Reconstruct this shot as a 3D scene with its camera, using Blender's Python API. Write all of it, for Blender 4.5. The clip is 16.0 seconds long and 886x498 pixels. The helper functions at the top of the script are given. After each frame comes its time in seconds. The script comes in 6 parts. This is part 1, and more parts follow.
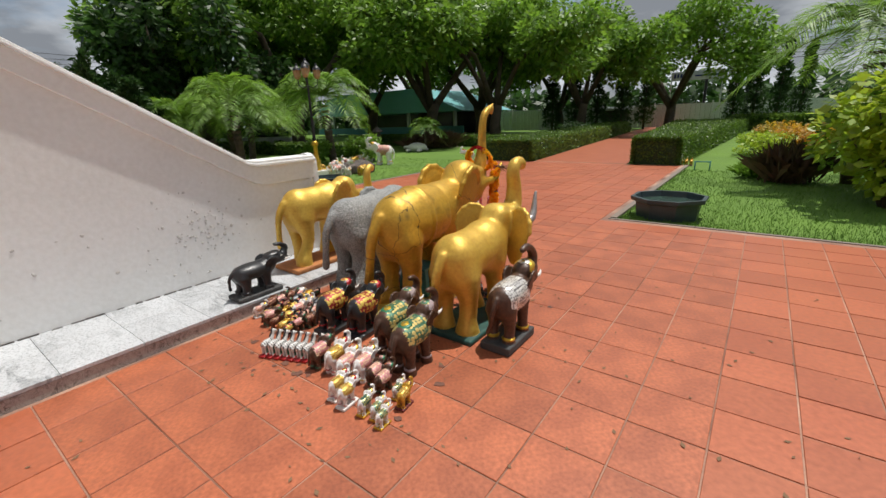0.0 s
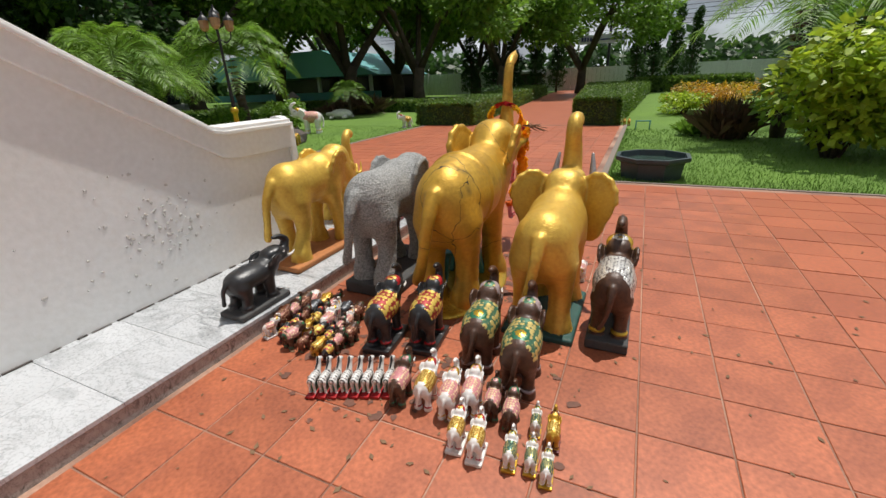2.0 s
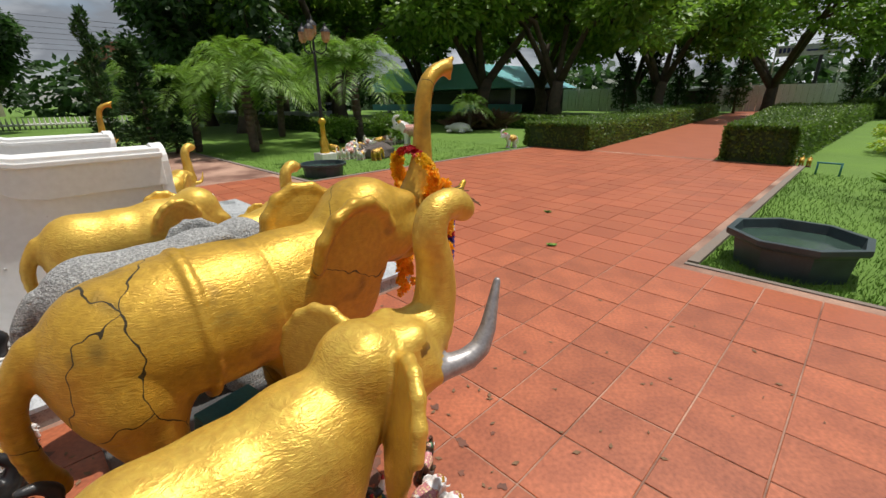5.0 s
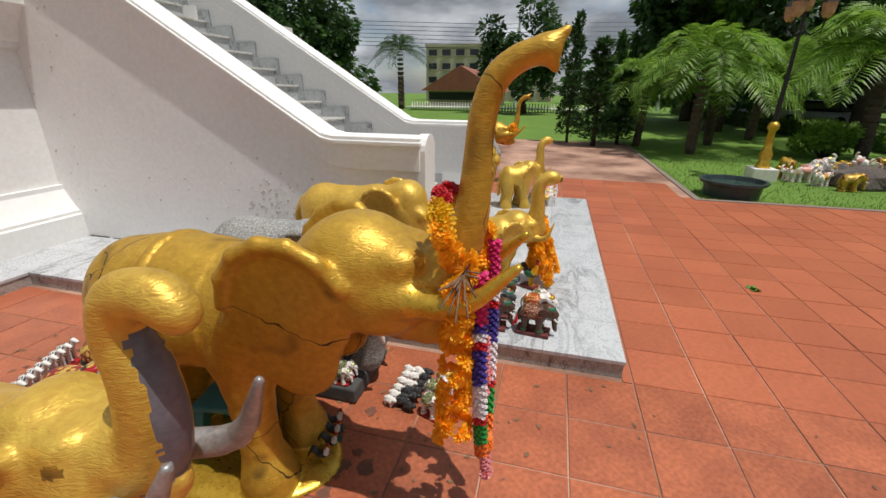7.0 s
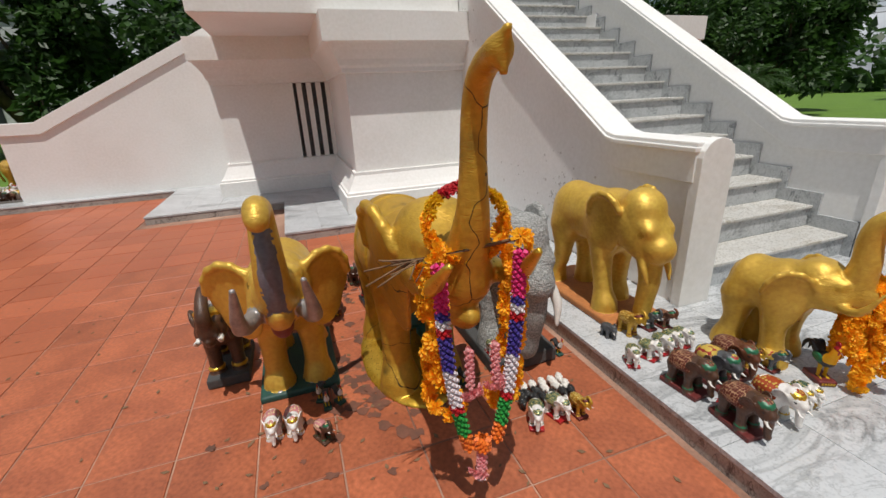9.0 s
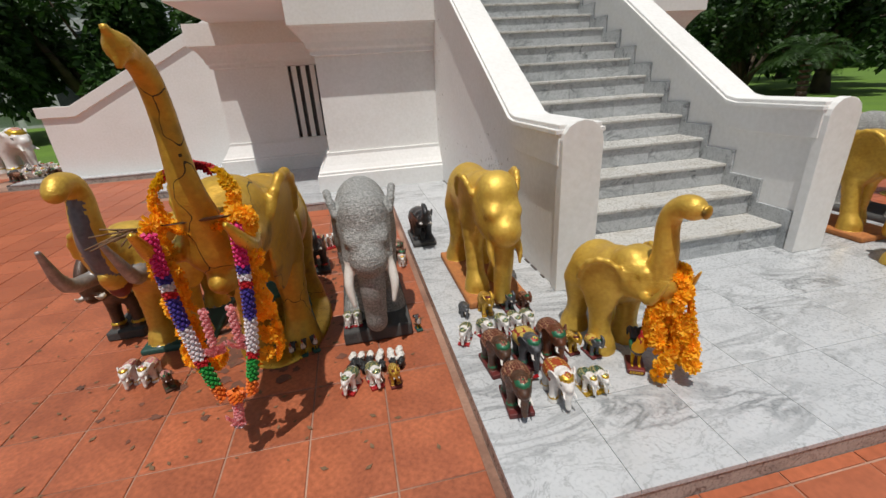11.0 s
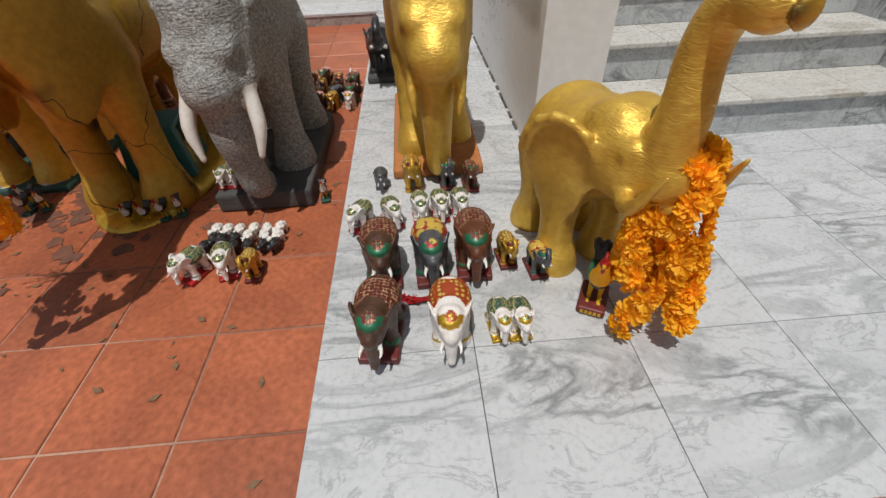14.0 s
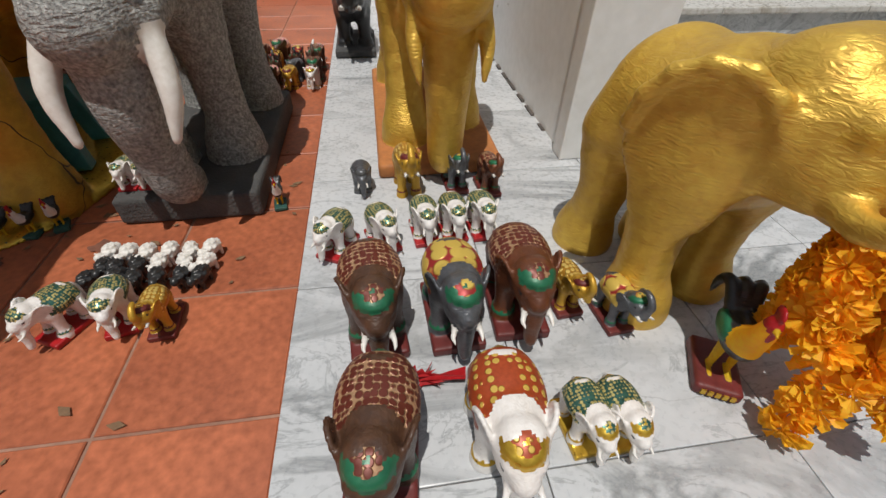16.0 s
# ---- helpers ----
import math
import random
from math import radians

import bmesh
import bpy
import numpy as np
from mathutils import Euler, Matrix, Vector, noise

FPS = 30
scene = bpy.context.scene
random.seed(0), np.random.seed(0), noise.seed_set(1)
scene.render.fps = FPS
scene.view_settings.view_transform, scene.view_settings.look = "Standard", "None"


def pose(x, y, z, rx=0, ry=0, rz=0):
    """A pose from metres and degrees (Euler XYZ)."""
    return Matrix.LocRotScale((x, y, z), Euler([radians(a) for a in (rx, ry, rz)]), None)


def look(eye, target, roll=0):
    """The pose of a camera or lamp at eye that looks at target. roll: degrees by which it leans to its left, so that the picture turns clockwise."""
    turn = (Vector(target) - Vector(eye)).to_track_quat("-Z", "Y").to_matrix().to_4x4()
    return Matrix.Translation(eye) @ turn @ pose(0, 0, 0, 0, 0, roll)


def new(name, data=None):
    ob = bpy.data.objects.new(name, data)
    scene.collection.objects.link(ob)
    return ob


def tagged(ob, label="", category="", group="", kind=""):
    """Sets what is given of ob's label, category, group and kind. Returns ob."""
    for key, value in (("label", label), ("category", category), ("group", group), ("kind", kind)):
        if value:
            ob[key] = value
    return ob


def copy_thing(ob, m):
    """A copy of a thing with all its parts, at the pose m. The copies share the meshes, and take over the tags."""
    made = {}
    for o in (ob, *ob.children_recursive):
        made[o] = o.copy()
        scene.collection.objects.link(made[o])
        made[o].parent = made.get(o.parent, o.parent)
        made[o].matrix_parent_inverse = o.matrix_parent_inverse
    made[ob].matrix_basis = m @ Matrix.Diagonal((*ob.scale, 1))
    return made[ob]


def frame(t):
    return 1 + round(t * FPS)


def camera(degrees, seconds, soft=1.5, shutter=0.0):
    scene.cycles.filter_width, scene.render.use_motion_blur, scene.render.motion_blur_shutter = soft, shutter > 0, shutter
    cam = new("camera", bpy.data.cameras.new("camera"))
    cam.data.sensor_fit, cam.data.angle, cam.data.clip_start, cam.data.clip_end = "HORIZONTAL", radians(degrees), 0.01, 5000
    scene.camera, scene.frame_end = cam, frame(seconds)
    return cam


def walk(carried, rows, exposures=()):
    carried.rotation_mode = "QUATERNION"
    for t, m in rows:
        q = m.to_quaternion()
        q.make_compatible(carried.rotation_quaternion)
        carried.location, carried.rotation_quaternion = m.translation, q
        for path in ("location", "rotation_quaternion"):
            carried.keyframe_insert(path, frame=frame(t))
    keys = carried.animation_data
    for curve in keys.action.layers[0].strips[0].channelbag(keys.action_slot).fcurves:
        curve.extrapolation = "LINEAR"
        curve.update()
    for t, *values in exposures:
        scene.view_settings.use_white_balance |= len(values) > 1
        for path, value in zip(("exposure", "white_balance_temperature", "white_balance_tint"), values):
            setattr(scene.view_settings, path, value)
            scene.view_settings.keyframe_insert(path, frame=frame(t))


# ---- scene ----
cam = camera(93.3, 16.0)
PATH = [
    (0, (-3.399, 4.707, 1.595), (-2.247, 3.184, 1.001), -2.1),
    (0.5, (-2.857, 4.599, 1.541), (-1.86, 2.996, 0.881), -2.5),
    (1, (-2.478, 4.628, 1.518), (-1.617, 2.964, 0.819), -2.5),
    (1.5, (-2.202, 4.69, 1.528), (-1.413, 3.001, 0.803), -2.4),
    (2, (-2.135, 4.654, 1.506), (-1.34, 2.978, 0.76), -2.5),
    (2.5, (-2.176, 4.47, 1.492), (-1.37, 2.806, 0.729), -1.9),
    (3, (-2.247, 4.237, 1.484), (-1.461, 2.565, 0.718), -0.7),
    (3.5, (-2.304, 3.841, 1.498), (-1.504, 2.171, 0.743), 0.4),
    (3.7, (-2.352, 3.694, 1.524), (-1.51, 2.043, 0.773), 0.5),
    (5.8, (-2.695, 1.388, 1.544), (-0.981, 0.59, 0.891), 0.4),
    (6, (-2.634, 1.217, 1.55), (-0.845, 0.614, 0.889), 1.1),
    (6.5, (-2.418, 0.84, 1.525), (-0.544, 0.759, 0.831), 1.9),
    (6.8, (-2.303, 0.659, 1.554), (-0.447, 0.915, 0.854), 1.0),
    (7, (-2.24, 0.582, 1.572), (-0.427, 1.049, 0.868), 0.6),
    (7.3, (-2.226, 0.393, 1.641), (-0.519, 1.164, 0.94), -0.5),
    (7.5, (-2.182, 0.257, 1.638), (-0.582, 1.237, 0.946), -0.6),
    (8, (-2.049, 0.036, 1.6), (-0.802, 1.434, 0.897), -0.9),
    (8.2, (-1.943, -0.054, 1.58), (-0.857, 1.467, 0.866), -1.1),
    (10.3, (-0.831, -0.723, 1.587), (-0.456, 1.124, 0.917), -4.1),
    (10.5, (-0.702, -0.743, 1.593), (-0.321, 1.093, 0.9), -4.0),
    (11, (-0.402, -0.856, 1.545), (-0.044, 0.961, 0.788), -3.6),
    (11.5, (-0.158, -0.904, 1.523), (0.124, 0.894, 0.693), -3.2),
    (12, (-0.007, -0.77, 1.483), (0.193, 0.988, 0.551), -2.7),
    (12.5, (0.12, -0.613, 1.436), (0.222, 1.077, 0.372), -2.8),
    (13, (0.252, -0.519, 1.388), (0.272, 1.091, 0.201), -3.2),
    (13.5, (0.37, -0.44, 1.323), (0.349, 1.102, 0.049), -3.9),
    (14, (0.344, -0.189, 1.156), (0.415, 1.299, -0.178), -2.6),
    (14.5, (0.319, -0.027, 1.066), (0.463, 1.416, -0.312), -2.0),
    (15, (0.272, 0.1, 0.99), (0.476, 1.519, -0.405), -0.8),
    (15.5, (0.238, 0.208, 0.921), (0.484, 1.644, -0.449), 0.8),
    (16, (0.229, 0.281, 0.865), (0.478, 1.75, -0.469), 1.6),
]
walk(cam, [(t, look(eye, target, roll)) for t, eye, target, roll in PATH], [(0, -0.10), (5, -0.12), (8, -0.34), (11, -0.46), (13, -0.53), (16, -0.50)])

# ---- world and sun ----
world = bpy.data.worlds.new("sky")
scene.world = world
world.use_nodes = True
wn, wl = world.node_tree.nodes, world.node_tree.links
bg = wn["Background"]
sky = wn.new("ShaderNodeTexSky")
sky.sky_type, sky.sun_disc = "NISHITA", False
sky.sun_elevation, sky.sun_rotation = radians(72.5), radians(198)
coord = wn.new("ShaderNodeTexCoord")
squash = wn.new("ShaderNodeMapping")
squash.inputs["Scale"].default_value = (1, 1, 2.6)
wl.new(coord.outputs["Generated"], squash.inputs["Vector"])
cloud = wn.new("ShaderNodeTexNoise")
cloud.inputs["Scale"].default_value, cloud.inputs["Detail"].default_value, cloud.inputs["Roughness"].default_value = 2.3, 9, 0.58
wl.new(squash.outputs[0], cloud.inputs["Vector"])
cover = wn.new("ShaderNodeValToRGB")
cover.color_ramp.elements[0].position, cover.color_ramp.elements[1].position = 0.36, 0.52
wl.new(cloud.outputs["Fac"], cover.inputs["Fac"])
tone = wn.new("ShaderNodeValToRGB")
tone.color_ramp.elements[0].position, tone.color_ramp.elements[0].color = 0.44, (2.4, 2.6, 2.9, 1)
tone.color_ramp.elements[1].position, tone.color_ramp.elements[1].color = 0.66, (7.5, 7.8, 8.2, 1)
cloud2 = wn.new("ShaderNodeTexNoise")
cloud2.inputs["Scale"].default_value, cloud2.inputs["Detail"].default_value = 4.0, 8
wl.new(squash.outputs[0], cloud2.inputs["Vector"])
wl.new(cloud2.outputs["Fac"], tone.inputs["Fac"])
mixer = wn.new("ShaderNodeMix")
mixer.data_type = "RGBA"
wl.new(cover.outputs[0], mixer.inputs[0])
wl.new(sky.outputs[0], mixer.inputs[6])
wl.new(tone.outputs[0], mixer.inputs[7])
wl.new(mixer.outputs[2], bg.inputs["Color"])
bg.inputs["Strength"].default_value = 0.11

sun = new("sun", bpy.data.lights.new("sun", "SUN"))
sun.data.energy, sun.data.angle, sun.data.color = 4.6, radians(0.6), (1, 0.96, 0.9)
sun.matrix_world = look((0, 0, 30), (30 * 0.10, 30 * 0.30, 0))


# ---- materials ----
def material(name, color, rough=0.6, metal=0.0, alt=None, scale=6.0, mix=0.5, fine=60.0, bump=0.15, depth=0.004, random_tone=0.0, coat=0.0, island=0.0, grit=0.35):
    """A surface with a broad stain noise between two colours, a fine grain and a bump."""
    m = bpy.data.materials.new(name)
    m.use_nodes = True
    n, l = m.node_tree.nodes, m.node_tree.links
    bsdf = n["Principled BSDF"]
    tc = n.new("ShaderNodeTexCoord")
    big = n.new("ShaderNodeTexNoise")
    big.inputs["Scale"].default_value, big.inputs["Detail"].default_value = scale, 6
    l.new(tc.outputs["Object"], big.inputs["Vector"])
    small = n.new("ShaderNodeTexNoise")
    small.inputs["Scale"].default_value, small.inputs["Detail"].default_value = fine, 4
    l.new(tc.outputs["Object"], small.inputs["Vector"])
    ramp = n.new("ShaderNodeValToRGB")
    ramp.color_ramp.elements[0].position, ramp.color_ramp.elements[1].position = 0.5 - mix / 2, 0.5 + mix / 2
    alt = alt or tuple(c * 0.7 for c in color)
    ramp.color_ramp.elements[0].color, ramp.color_ramp.elements[1].color = (*alt, 1), (*color, 1)
    l.new(big.outputs["Fac"], ramp.inputs["Fac"])
    grain = n.new("ShaderNodeMix")
    grain.data_type, grain.blend_type = "RGBA", "OVERLAY"
    grain.inputs[0].default_value = grit
    l.new(ramp.outputs[0], grain.inputs[6])
    l.new(small.outputs["Fac"], grain.inputs[7])
    out = grain.outputs[2]
    if random_tone or island:
        hsv = n.new("ShaderNodeHueSaturation")
        src = n.new("ShaderNodeNewGeometry").outputs["Random Per Island"] if island else n.new("ShaderNodeObjectInfo").outputs["Random"]
        span = island or random_tone
        rng = n.new("ShaderNodeMapRange")
        rng.inputs["To Min"].default_value, rng.inputs["To Max"].default_value = 1 - span, 1 + span
        l.new(src, rng.inputs["Value"])
        l.new(rng.outputs[0], hsv.inputs["Value"])
        l.new(out, hsv.inputs["Color"])
        out = hsv.outputs[0]
    l.new(out, bsdf.inputs["Base Color"])
    rr = n.new("ShaderNodeMapRange")
    rr.inputs["To Min"].default_value, rr.inputs["To Max"].default_value = max(rough - 0.1, 0.04), min(rough + 0.12, 1)
    l.new(small.outputs["Fac"], rr.inputs["Value"])
    l.new(rr.outputs[0], bsdf.inputs["Roughness"])
    bsdf.inputs["Metallic"].default_value = metal
    bsdf.inputs["Coat Weight"].default_value = coat
    bsdf.inputs["Coat Roughness"].default_value = 0.2
    if bump:
        bp = n.new("ShaderNodeBump")
        bp.inputs["Strength"].default_value, bp.inputs["Distance"].default_value = bump, depth
        l.new(small.outputs["Fac"], bp.inputs["Height"])
        l.new(bp.outputs[0], bsdf.inputs["Normal"])
    return m


def wrinkled(m, scale=38.0, strength=0.5, depth=0.006, stretch=(1, 1, 3.2)):
    """Adds hide wrinkles, a stretched crease pattern, to the bump of a statue's surface."""
    n, l = m.node_tree.nodes, m.node_tree.links
    bsdf = n["Principled BSDF"]
    tc = n.new("ShaderNodeTexCoord")
    mp = n.new("ShaderNodeMapping")
    mp.inputs["Scale"].default_value = stretch
    l.new(tc.outputs["Object"], mp.inputs["Vector"])
    v = n.new("ShaderNodeTexNoise")
    v.inputs["Scale"].default_value, v.inputs["Detail"].default_value, v.inputs["Distortion"].default_value = scale, 3, 1.4
    l.new(mp.outputs[0], v.inputs["Vector"])
    bp = n.new("ShaderNodeBump")
    bp.inputs["Strength"].default_value, bp.inputs["Distance"].default_value = strength, depth
    l.new(v.outputs["Fac"], bp.inputs["Height"])
    old = bsdf.inputs["Normal"].links
    if old:
        l.new(old[0].from_socket, bp.inputs["Normal"])
    l.new(bp.outputs[0], bsdf.inputs["Normal"])
    return m


def marble_material(name, base, vein, scale, strong, random_tone=0.04):
    m = material(name, base, 0.28, 0, tuple(c * 0.86 for c in base), 3.0, 0.5, 60, 0.02, 0.001, random_tone, grit=0.12)
    n, l = m.node_tree.nodes, m.node_tree.links
    bsdf = n["Principled BSDF"]
    tc = n.new("ShaderNodeTexCoord")
    info = n.new("ShaderNodeObjectInfo")
    push = n.new("ShaderNodeVectorMath")
    push.operation = "MULTIPLY_ADD"
    push.inputs[1].default_value = (1, 1, 1)
    l.new(tc.outputs["Object"], push.inputs[0])
    mul = n.new("ShaderNodeMath")
    mul.operation = "MULTIPLY"
    mul.inputs[1].default_value = 37
    l.new(info.outputs["Random"], mul.inputs[0])
    l.new(mul.outputs[0], push.inputs[2])
    turn = n.new("ShaderNodeMapping")
    turn.inputs["Rotation"].default_value, turn.inputs["Scale"].default_value = (0.2, 0.1, 0.6), (1, 2.2, 1.4)
    l.new(push.outputs[0], turn.inputs["Vector"])
    ns = n.new("ShaderNodeTexNoise")
    ns.inputs["Scale"].default_value, ns.inputs["Detail"].default_value, ns.inputs["Distortion"].default_value = scale, 11, 1.0
    ns.inputs["Roughness"].default_value = 0.6
    l.new(turn.outputs[0], ns.inputs["Vector"])
    rp = n.new("ShaderNodeValToRGB")
    e = rp.color_ramp.elements
    e[0].position, e[0].color = 0.44, (0, 0, 0, 1)
    e[1].position, e[1].color = 0.5, (1, 1, 1, 1)
    z = e.new(0.55)
    z.color = (0, 0, 0, 1)
    l.new(ns.outputs["Fac"], rp.inputs["Fac"])
    haze = n.new("ShaderNodeTexNoise")
    haze.inputs["Scale"].default_value, haze.inputs["Detail"].default_value = scale * 0.8, 5
    l.new(turn.outputs[0], haze.inputs["Vector"])
    fac = n.new("ShaderNodeMath")
    fac.operation = "MULTIPLY"
    l.new(rp.outputs[0], fac.inputs[0])
    rp2 = n.new("ShaderNodeValToRGB")
    rp2.color_ramp.elements[0].position, rp2.color_ramp.elements[1].position = 0.42, 0.66
    l.new(haze.outputs["Fac"], rp2.inputs["Fac"])
    l.new(rp2.outputs[0], fac.inputs[1])
    fac2 = n.new("ShaderNodeMath")
    fac2.operation = "MULTIPLY"
    fac2.inputs[1].default_value = strong
    l.new(fac.outputs[0], fac2.inputs[0])
    mx = n.new("ShaderNodeMix")
    mx.data_type = "RGBA"
    mx.inputs[7].default_value = (*vein, 1)
    fine = n.new("ShaderNodeTexNoise")
    fine.inputs["Scale"].default_value, fine.inputs["Detail"].default_value = scale * 2.3, 12
    fine.inputs["Roughness"].default_value, fine.inputs["Distortion"].default_value = 0.62, 0.9
    l.new(turn.outputs[0], fine.inputs["Vector"])
    hair = n.new("ShaderNodeValToRGB")
    h = hair.color_ramp.elements
    h[0].position, h[0].color = 0.482, (0, 0, 0, 1)
    h[1].position, h[1].color = 0.5, (0.55, 0.55, 0.55, 1)
    z = h.new(0.518)
    z.color = (0, 0, 0, 1)
    l.new(fine.outputs["Fac"], hair.inputs["Fac"])
    both = n.new("ShaderNodeMath")
    both.operation = "MAXIMUM"
    l.new(fac2.outputs[0], both.inputs[0])
    l.new(hair.outputs[0], both.inputs[1])
    l.new(both.outputs[0], mx.inputs[0])
    l.new(bsdf.inputs["Base Color"].links[0].from_socket, mx.inputs[6])
    l.new(mx.outputs[2], bsdf.inputs["Base Color"])
    return m


def pattern_material(name, ground, spots, scale, rough=0.45, metal=0.2, share=0.5):
    """Painted cloth: a lattice of raised cells in one colour on a ground of another."""
    m = material(name, ground, rough, metal, None, 20, 0.5, 150, 0.2, 0.002, 0.1)
    n, l = m.node_tree.nodes, m.node_tree.links
    bsdf = n["Principled BSDF"]
    tc = n.new("ShaderNodeTexCoord")
    vo = n.new("ShaderNodeTexVoronoi")
    vo.inputs["Scale"].default_value, vo.inputs["Randomness"].default_value = scale, 0.35
    l.new(tc.outputs["Object"], vo.inputs["Vector"])
    rp = n.new("ShaderNodeValToRGB")
    rp.color_ramp.elements[0].position, rp.color_ramp.elements[0].color = share * 0.8, (1, 1, 1, 1)
    rp.color_ramp.elements[1].position, rp.color_ramp.elements[1].color = share, (0, 0, 0, 1)
    l.new(vo.outputs["Distance"], rp.inputs["Fac"])
    mx = n.new("ShaderNodeMix")
    mx.data_type = "RGBA"
    mx.inputs[7].default_value = (*spots, 1)
    l.new(rp.outputs[0], mx.inputs[0])
    l.new(bsdf.inputs["Base Color"].links[0].from_socket, mx.inputs[6])
    l.new(mx.outputs[2], bsdf.inputs["Base Color"])
    bp = n.new("ShaderNodeBump")
    bp.inputs["Strength"].default_value, bp.inputs["Distance"].default_value = 0.6, 0.004
    l.new(rp.outputs[0], bp.inputs["Height"])
    l.new(bp.outputs[0], bsdf.inputs["Normal"])
    return m


TILE = material("terracotta", (0.43, 0.128, 0.057), 0.45, 0, (0.28, 0.08, 0.038), 3.5, 0.42, 45, 0.16, 0.003, 0.12, grit=0.55)
TILE_FAR = material("terracotta_far", (0.43, 0.128, 0.057), 0.45, 0, (0.34, 0.09, 0.042), 1.2, 0.6, 30, 0.1, 0.003, 0, 0, 0.10)
GROUT = material("grout", (0.46, 0.28, 0.20), 0.9, 0, (0.16, 0.075, 0.05), 1.1, 0.3, 60, 0.4, 0.004)
WHITE = material("limewash", (0.82, 0.815, 0.80), 0.75, 0, (0.75, 0.74, 0.715), 1.3, 0.5, 26, 0.22, 0.006)
CHIP = material("peeled_paint", (0.62, 0.60, 0.57), 0.9, 0, (0.5, 0.48, 0.45), 12, 0.5, 60, 0.5, 0.004)
GRIME = material("grime", (0.05, 0.045, 0.04), 0.95, 0, (0.12, 0.10, 0.09), 18, 0.5, 80, 0.4, 0.003)
MARBLE = marble_material("marble", (0.53, 0.545, 0.56), (0.19, 0.20, 0.205), 1.7, 0.95)
# Riser marble is darker than the treads; part of its shade is coloured in.
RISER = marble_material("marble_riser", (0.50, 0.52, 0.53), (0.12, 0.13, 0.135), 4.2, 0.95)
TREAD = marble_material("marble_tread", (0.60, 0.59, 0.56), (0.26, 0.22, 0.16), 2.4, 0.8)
EDGE = marble_material("marble_edge", (0.42, 0.39, 0.36), (0.06, 0.05, 0.05), 9.0, 1.0)
GOLD = wrinkled(material("gold_paint", (0.71, 0.47, 0.085), 0.42, 0.45, (0.56, 0.33, 0.045), 5, 0.6, 45, 0.14, 0.003, 0.05), 34, 0.42, 0.007)
GOLD_DARK = wrinkled(material("weathered_gold", (0.62, 0.385, 0.05), 0.42, 0.45, (0.46, 0.25, 0.025), 4, 0.7, 40, 0.14, 0.003), 30, 0.38, 0.007)
GOLD_BRIGHT = material("bright_gold", (0.72, 0.46, 0.06), 0.3, 0.7, (0.5, 0.3, 0.03), 18, 0.5, 90, 0.3, 0.004)
GRANITE = wrinkled(material("granite", (0.44, 0.44, 0.42), 0.9, 0, (0.17, 0.17, 0.165), 75, 0.5, 130, 1.0, 0.008, grit=1.0), 16, 0.7, 0.014, (1, 1, 4))
GRANITE_DARK = material("dark_granite", (0.085, 0.083, 0.08), 0.85, 0, (0.05, 0.05, 0.05), 8, 0.5, 120, 0.8, 0.006)
BLACK = wrinkled(material("black_lacquer", (0.018, 0.018, 0.02), 0.35, 0, (0.03, 0.03, 0.03), 12, 0.5, 80, 0.2, 0.003), 40, 0.3, 0.004)
BROWN = wrinkled(material("dark_brown_paint", (0.10, 0.046, 0.024), 0.4, 0, (0.045, 0.022, 0.014), 45, 0.5, 120, 0.3, 0.003), 60, 0.35, 0.004)
REDBROWN = wrinkled(material("red_brown_paint", (0.17, 0.055, 0.022), 0.38, 0.1, (0.09, 0.03, 0.014), 14, 0.5, 120, 0.3, 0.003), 60, 0.35, 0.003)
IVORY = material("ivory_white", (0.78, 0.76, 0.72), 0.4, 0, (0.66, 0.63, 0.58), 10, 0.5, 80, 0.15, 0.002)
PORCELAIN = wrinkled(material("white_gloss", (0.80, 0.78, 0.76), 0.3, 0, (0.70, 0.66, 0.62), 16, 0.5, 120, 0.2, 0.002), 70, 0.4, 0.003)
SILVER = material("silver_paint", (0.42, 0.40, 0.39), 0.4, 0.5, (0.24, 0.22, 0.22), 22, 0.6, 90, 0.3, 0.003)
SILVER_FIG = wrinkled(material("pewter_paint", (0.16, 0.17, 0.18), 0.38, 0.5, (0.07, 0.07, 0.08), 18, 0.6, 120, 0.3, 0.003), 60, 0.4, 0.003)
MOUTH = material("mouth_red", (0.20, 0.02, 0.018), 0.45, 0, (0.12, 0.02, 0.02), 14, 0.5, 80, 0.2, 0.003)
RED = material("red_paint", (0.42, 0.012, 0.016), 0.35, 0, (0.28, 0.01, 0.012), 14, 0.5, 90, 0.2, 0.002)
MAROON = material("maroon_base", (0.16, 0.022, 0.018), 0.5, 0, (0.09, 0.015, 0.014), 14, 0.5, 90, 0.3, 0.003)
GREEN = material("green_paint", (0.02, 0.17, 0.075), 0.4, 0.1, (0.014, 0.09, 0.05), 16, 0.5, 90, 0.3, 0.003)
DARKGREEN = material("dark_green_base", (0.02, 0.085, 0.065), 0.6, 0, (0.014, 0.05, 0.045), 12, 0.5, 70, 0.3, 0.004)
CLAY = material("orange_clay", (0.48, 0.19, 0.055), 0.7, 0, (0.36, 0.13, 0.04), 9, 0.5, 60, 0.3, 0.005)
CLOTH_GREEN = pattern_material("green_gold_cloth", (0.06, 0.16, 0.09), (0.55, 0.42, 0.14), 34, 0.45, 0.3, 0.55)
CLOTH_RED = pattern_material("red_gold_cloth", (0.34, 0.03, 0.028), (0.62, 0.44, 0.09), 30, 0.45, 0.3, 0.6)
CLOTH_SILVER = pattern_material("silver_sequin_cloth", (0.22, 0.20, 0.19), (0.72, 0.70, 0.66), 52, 0.3, 0.5, 0.62)
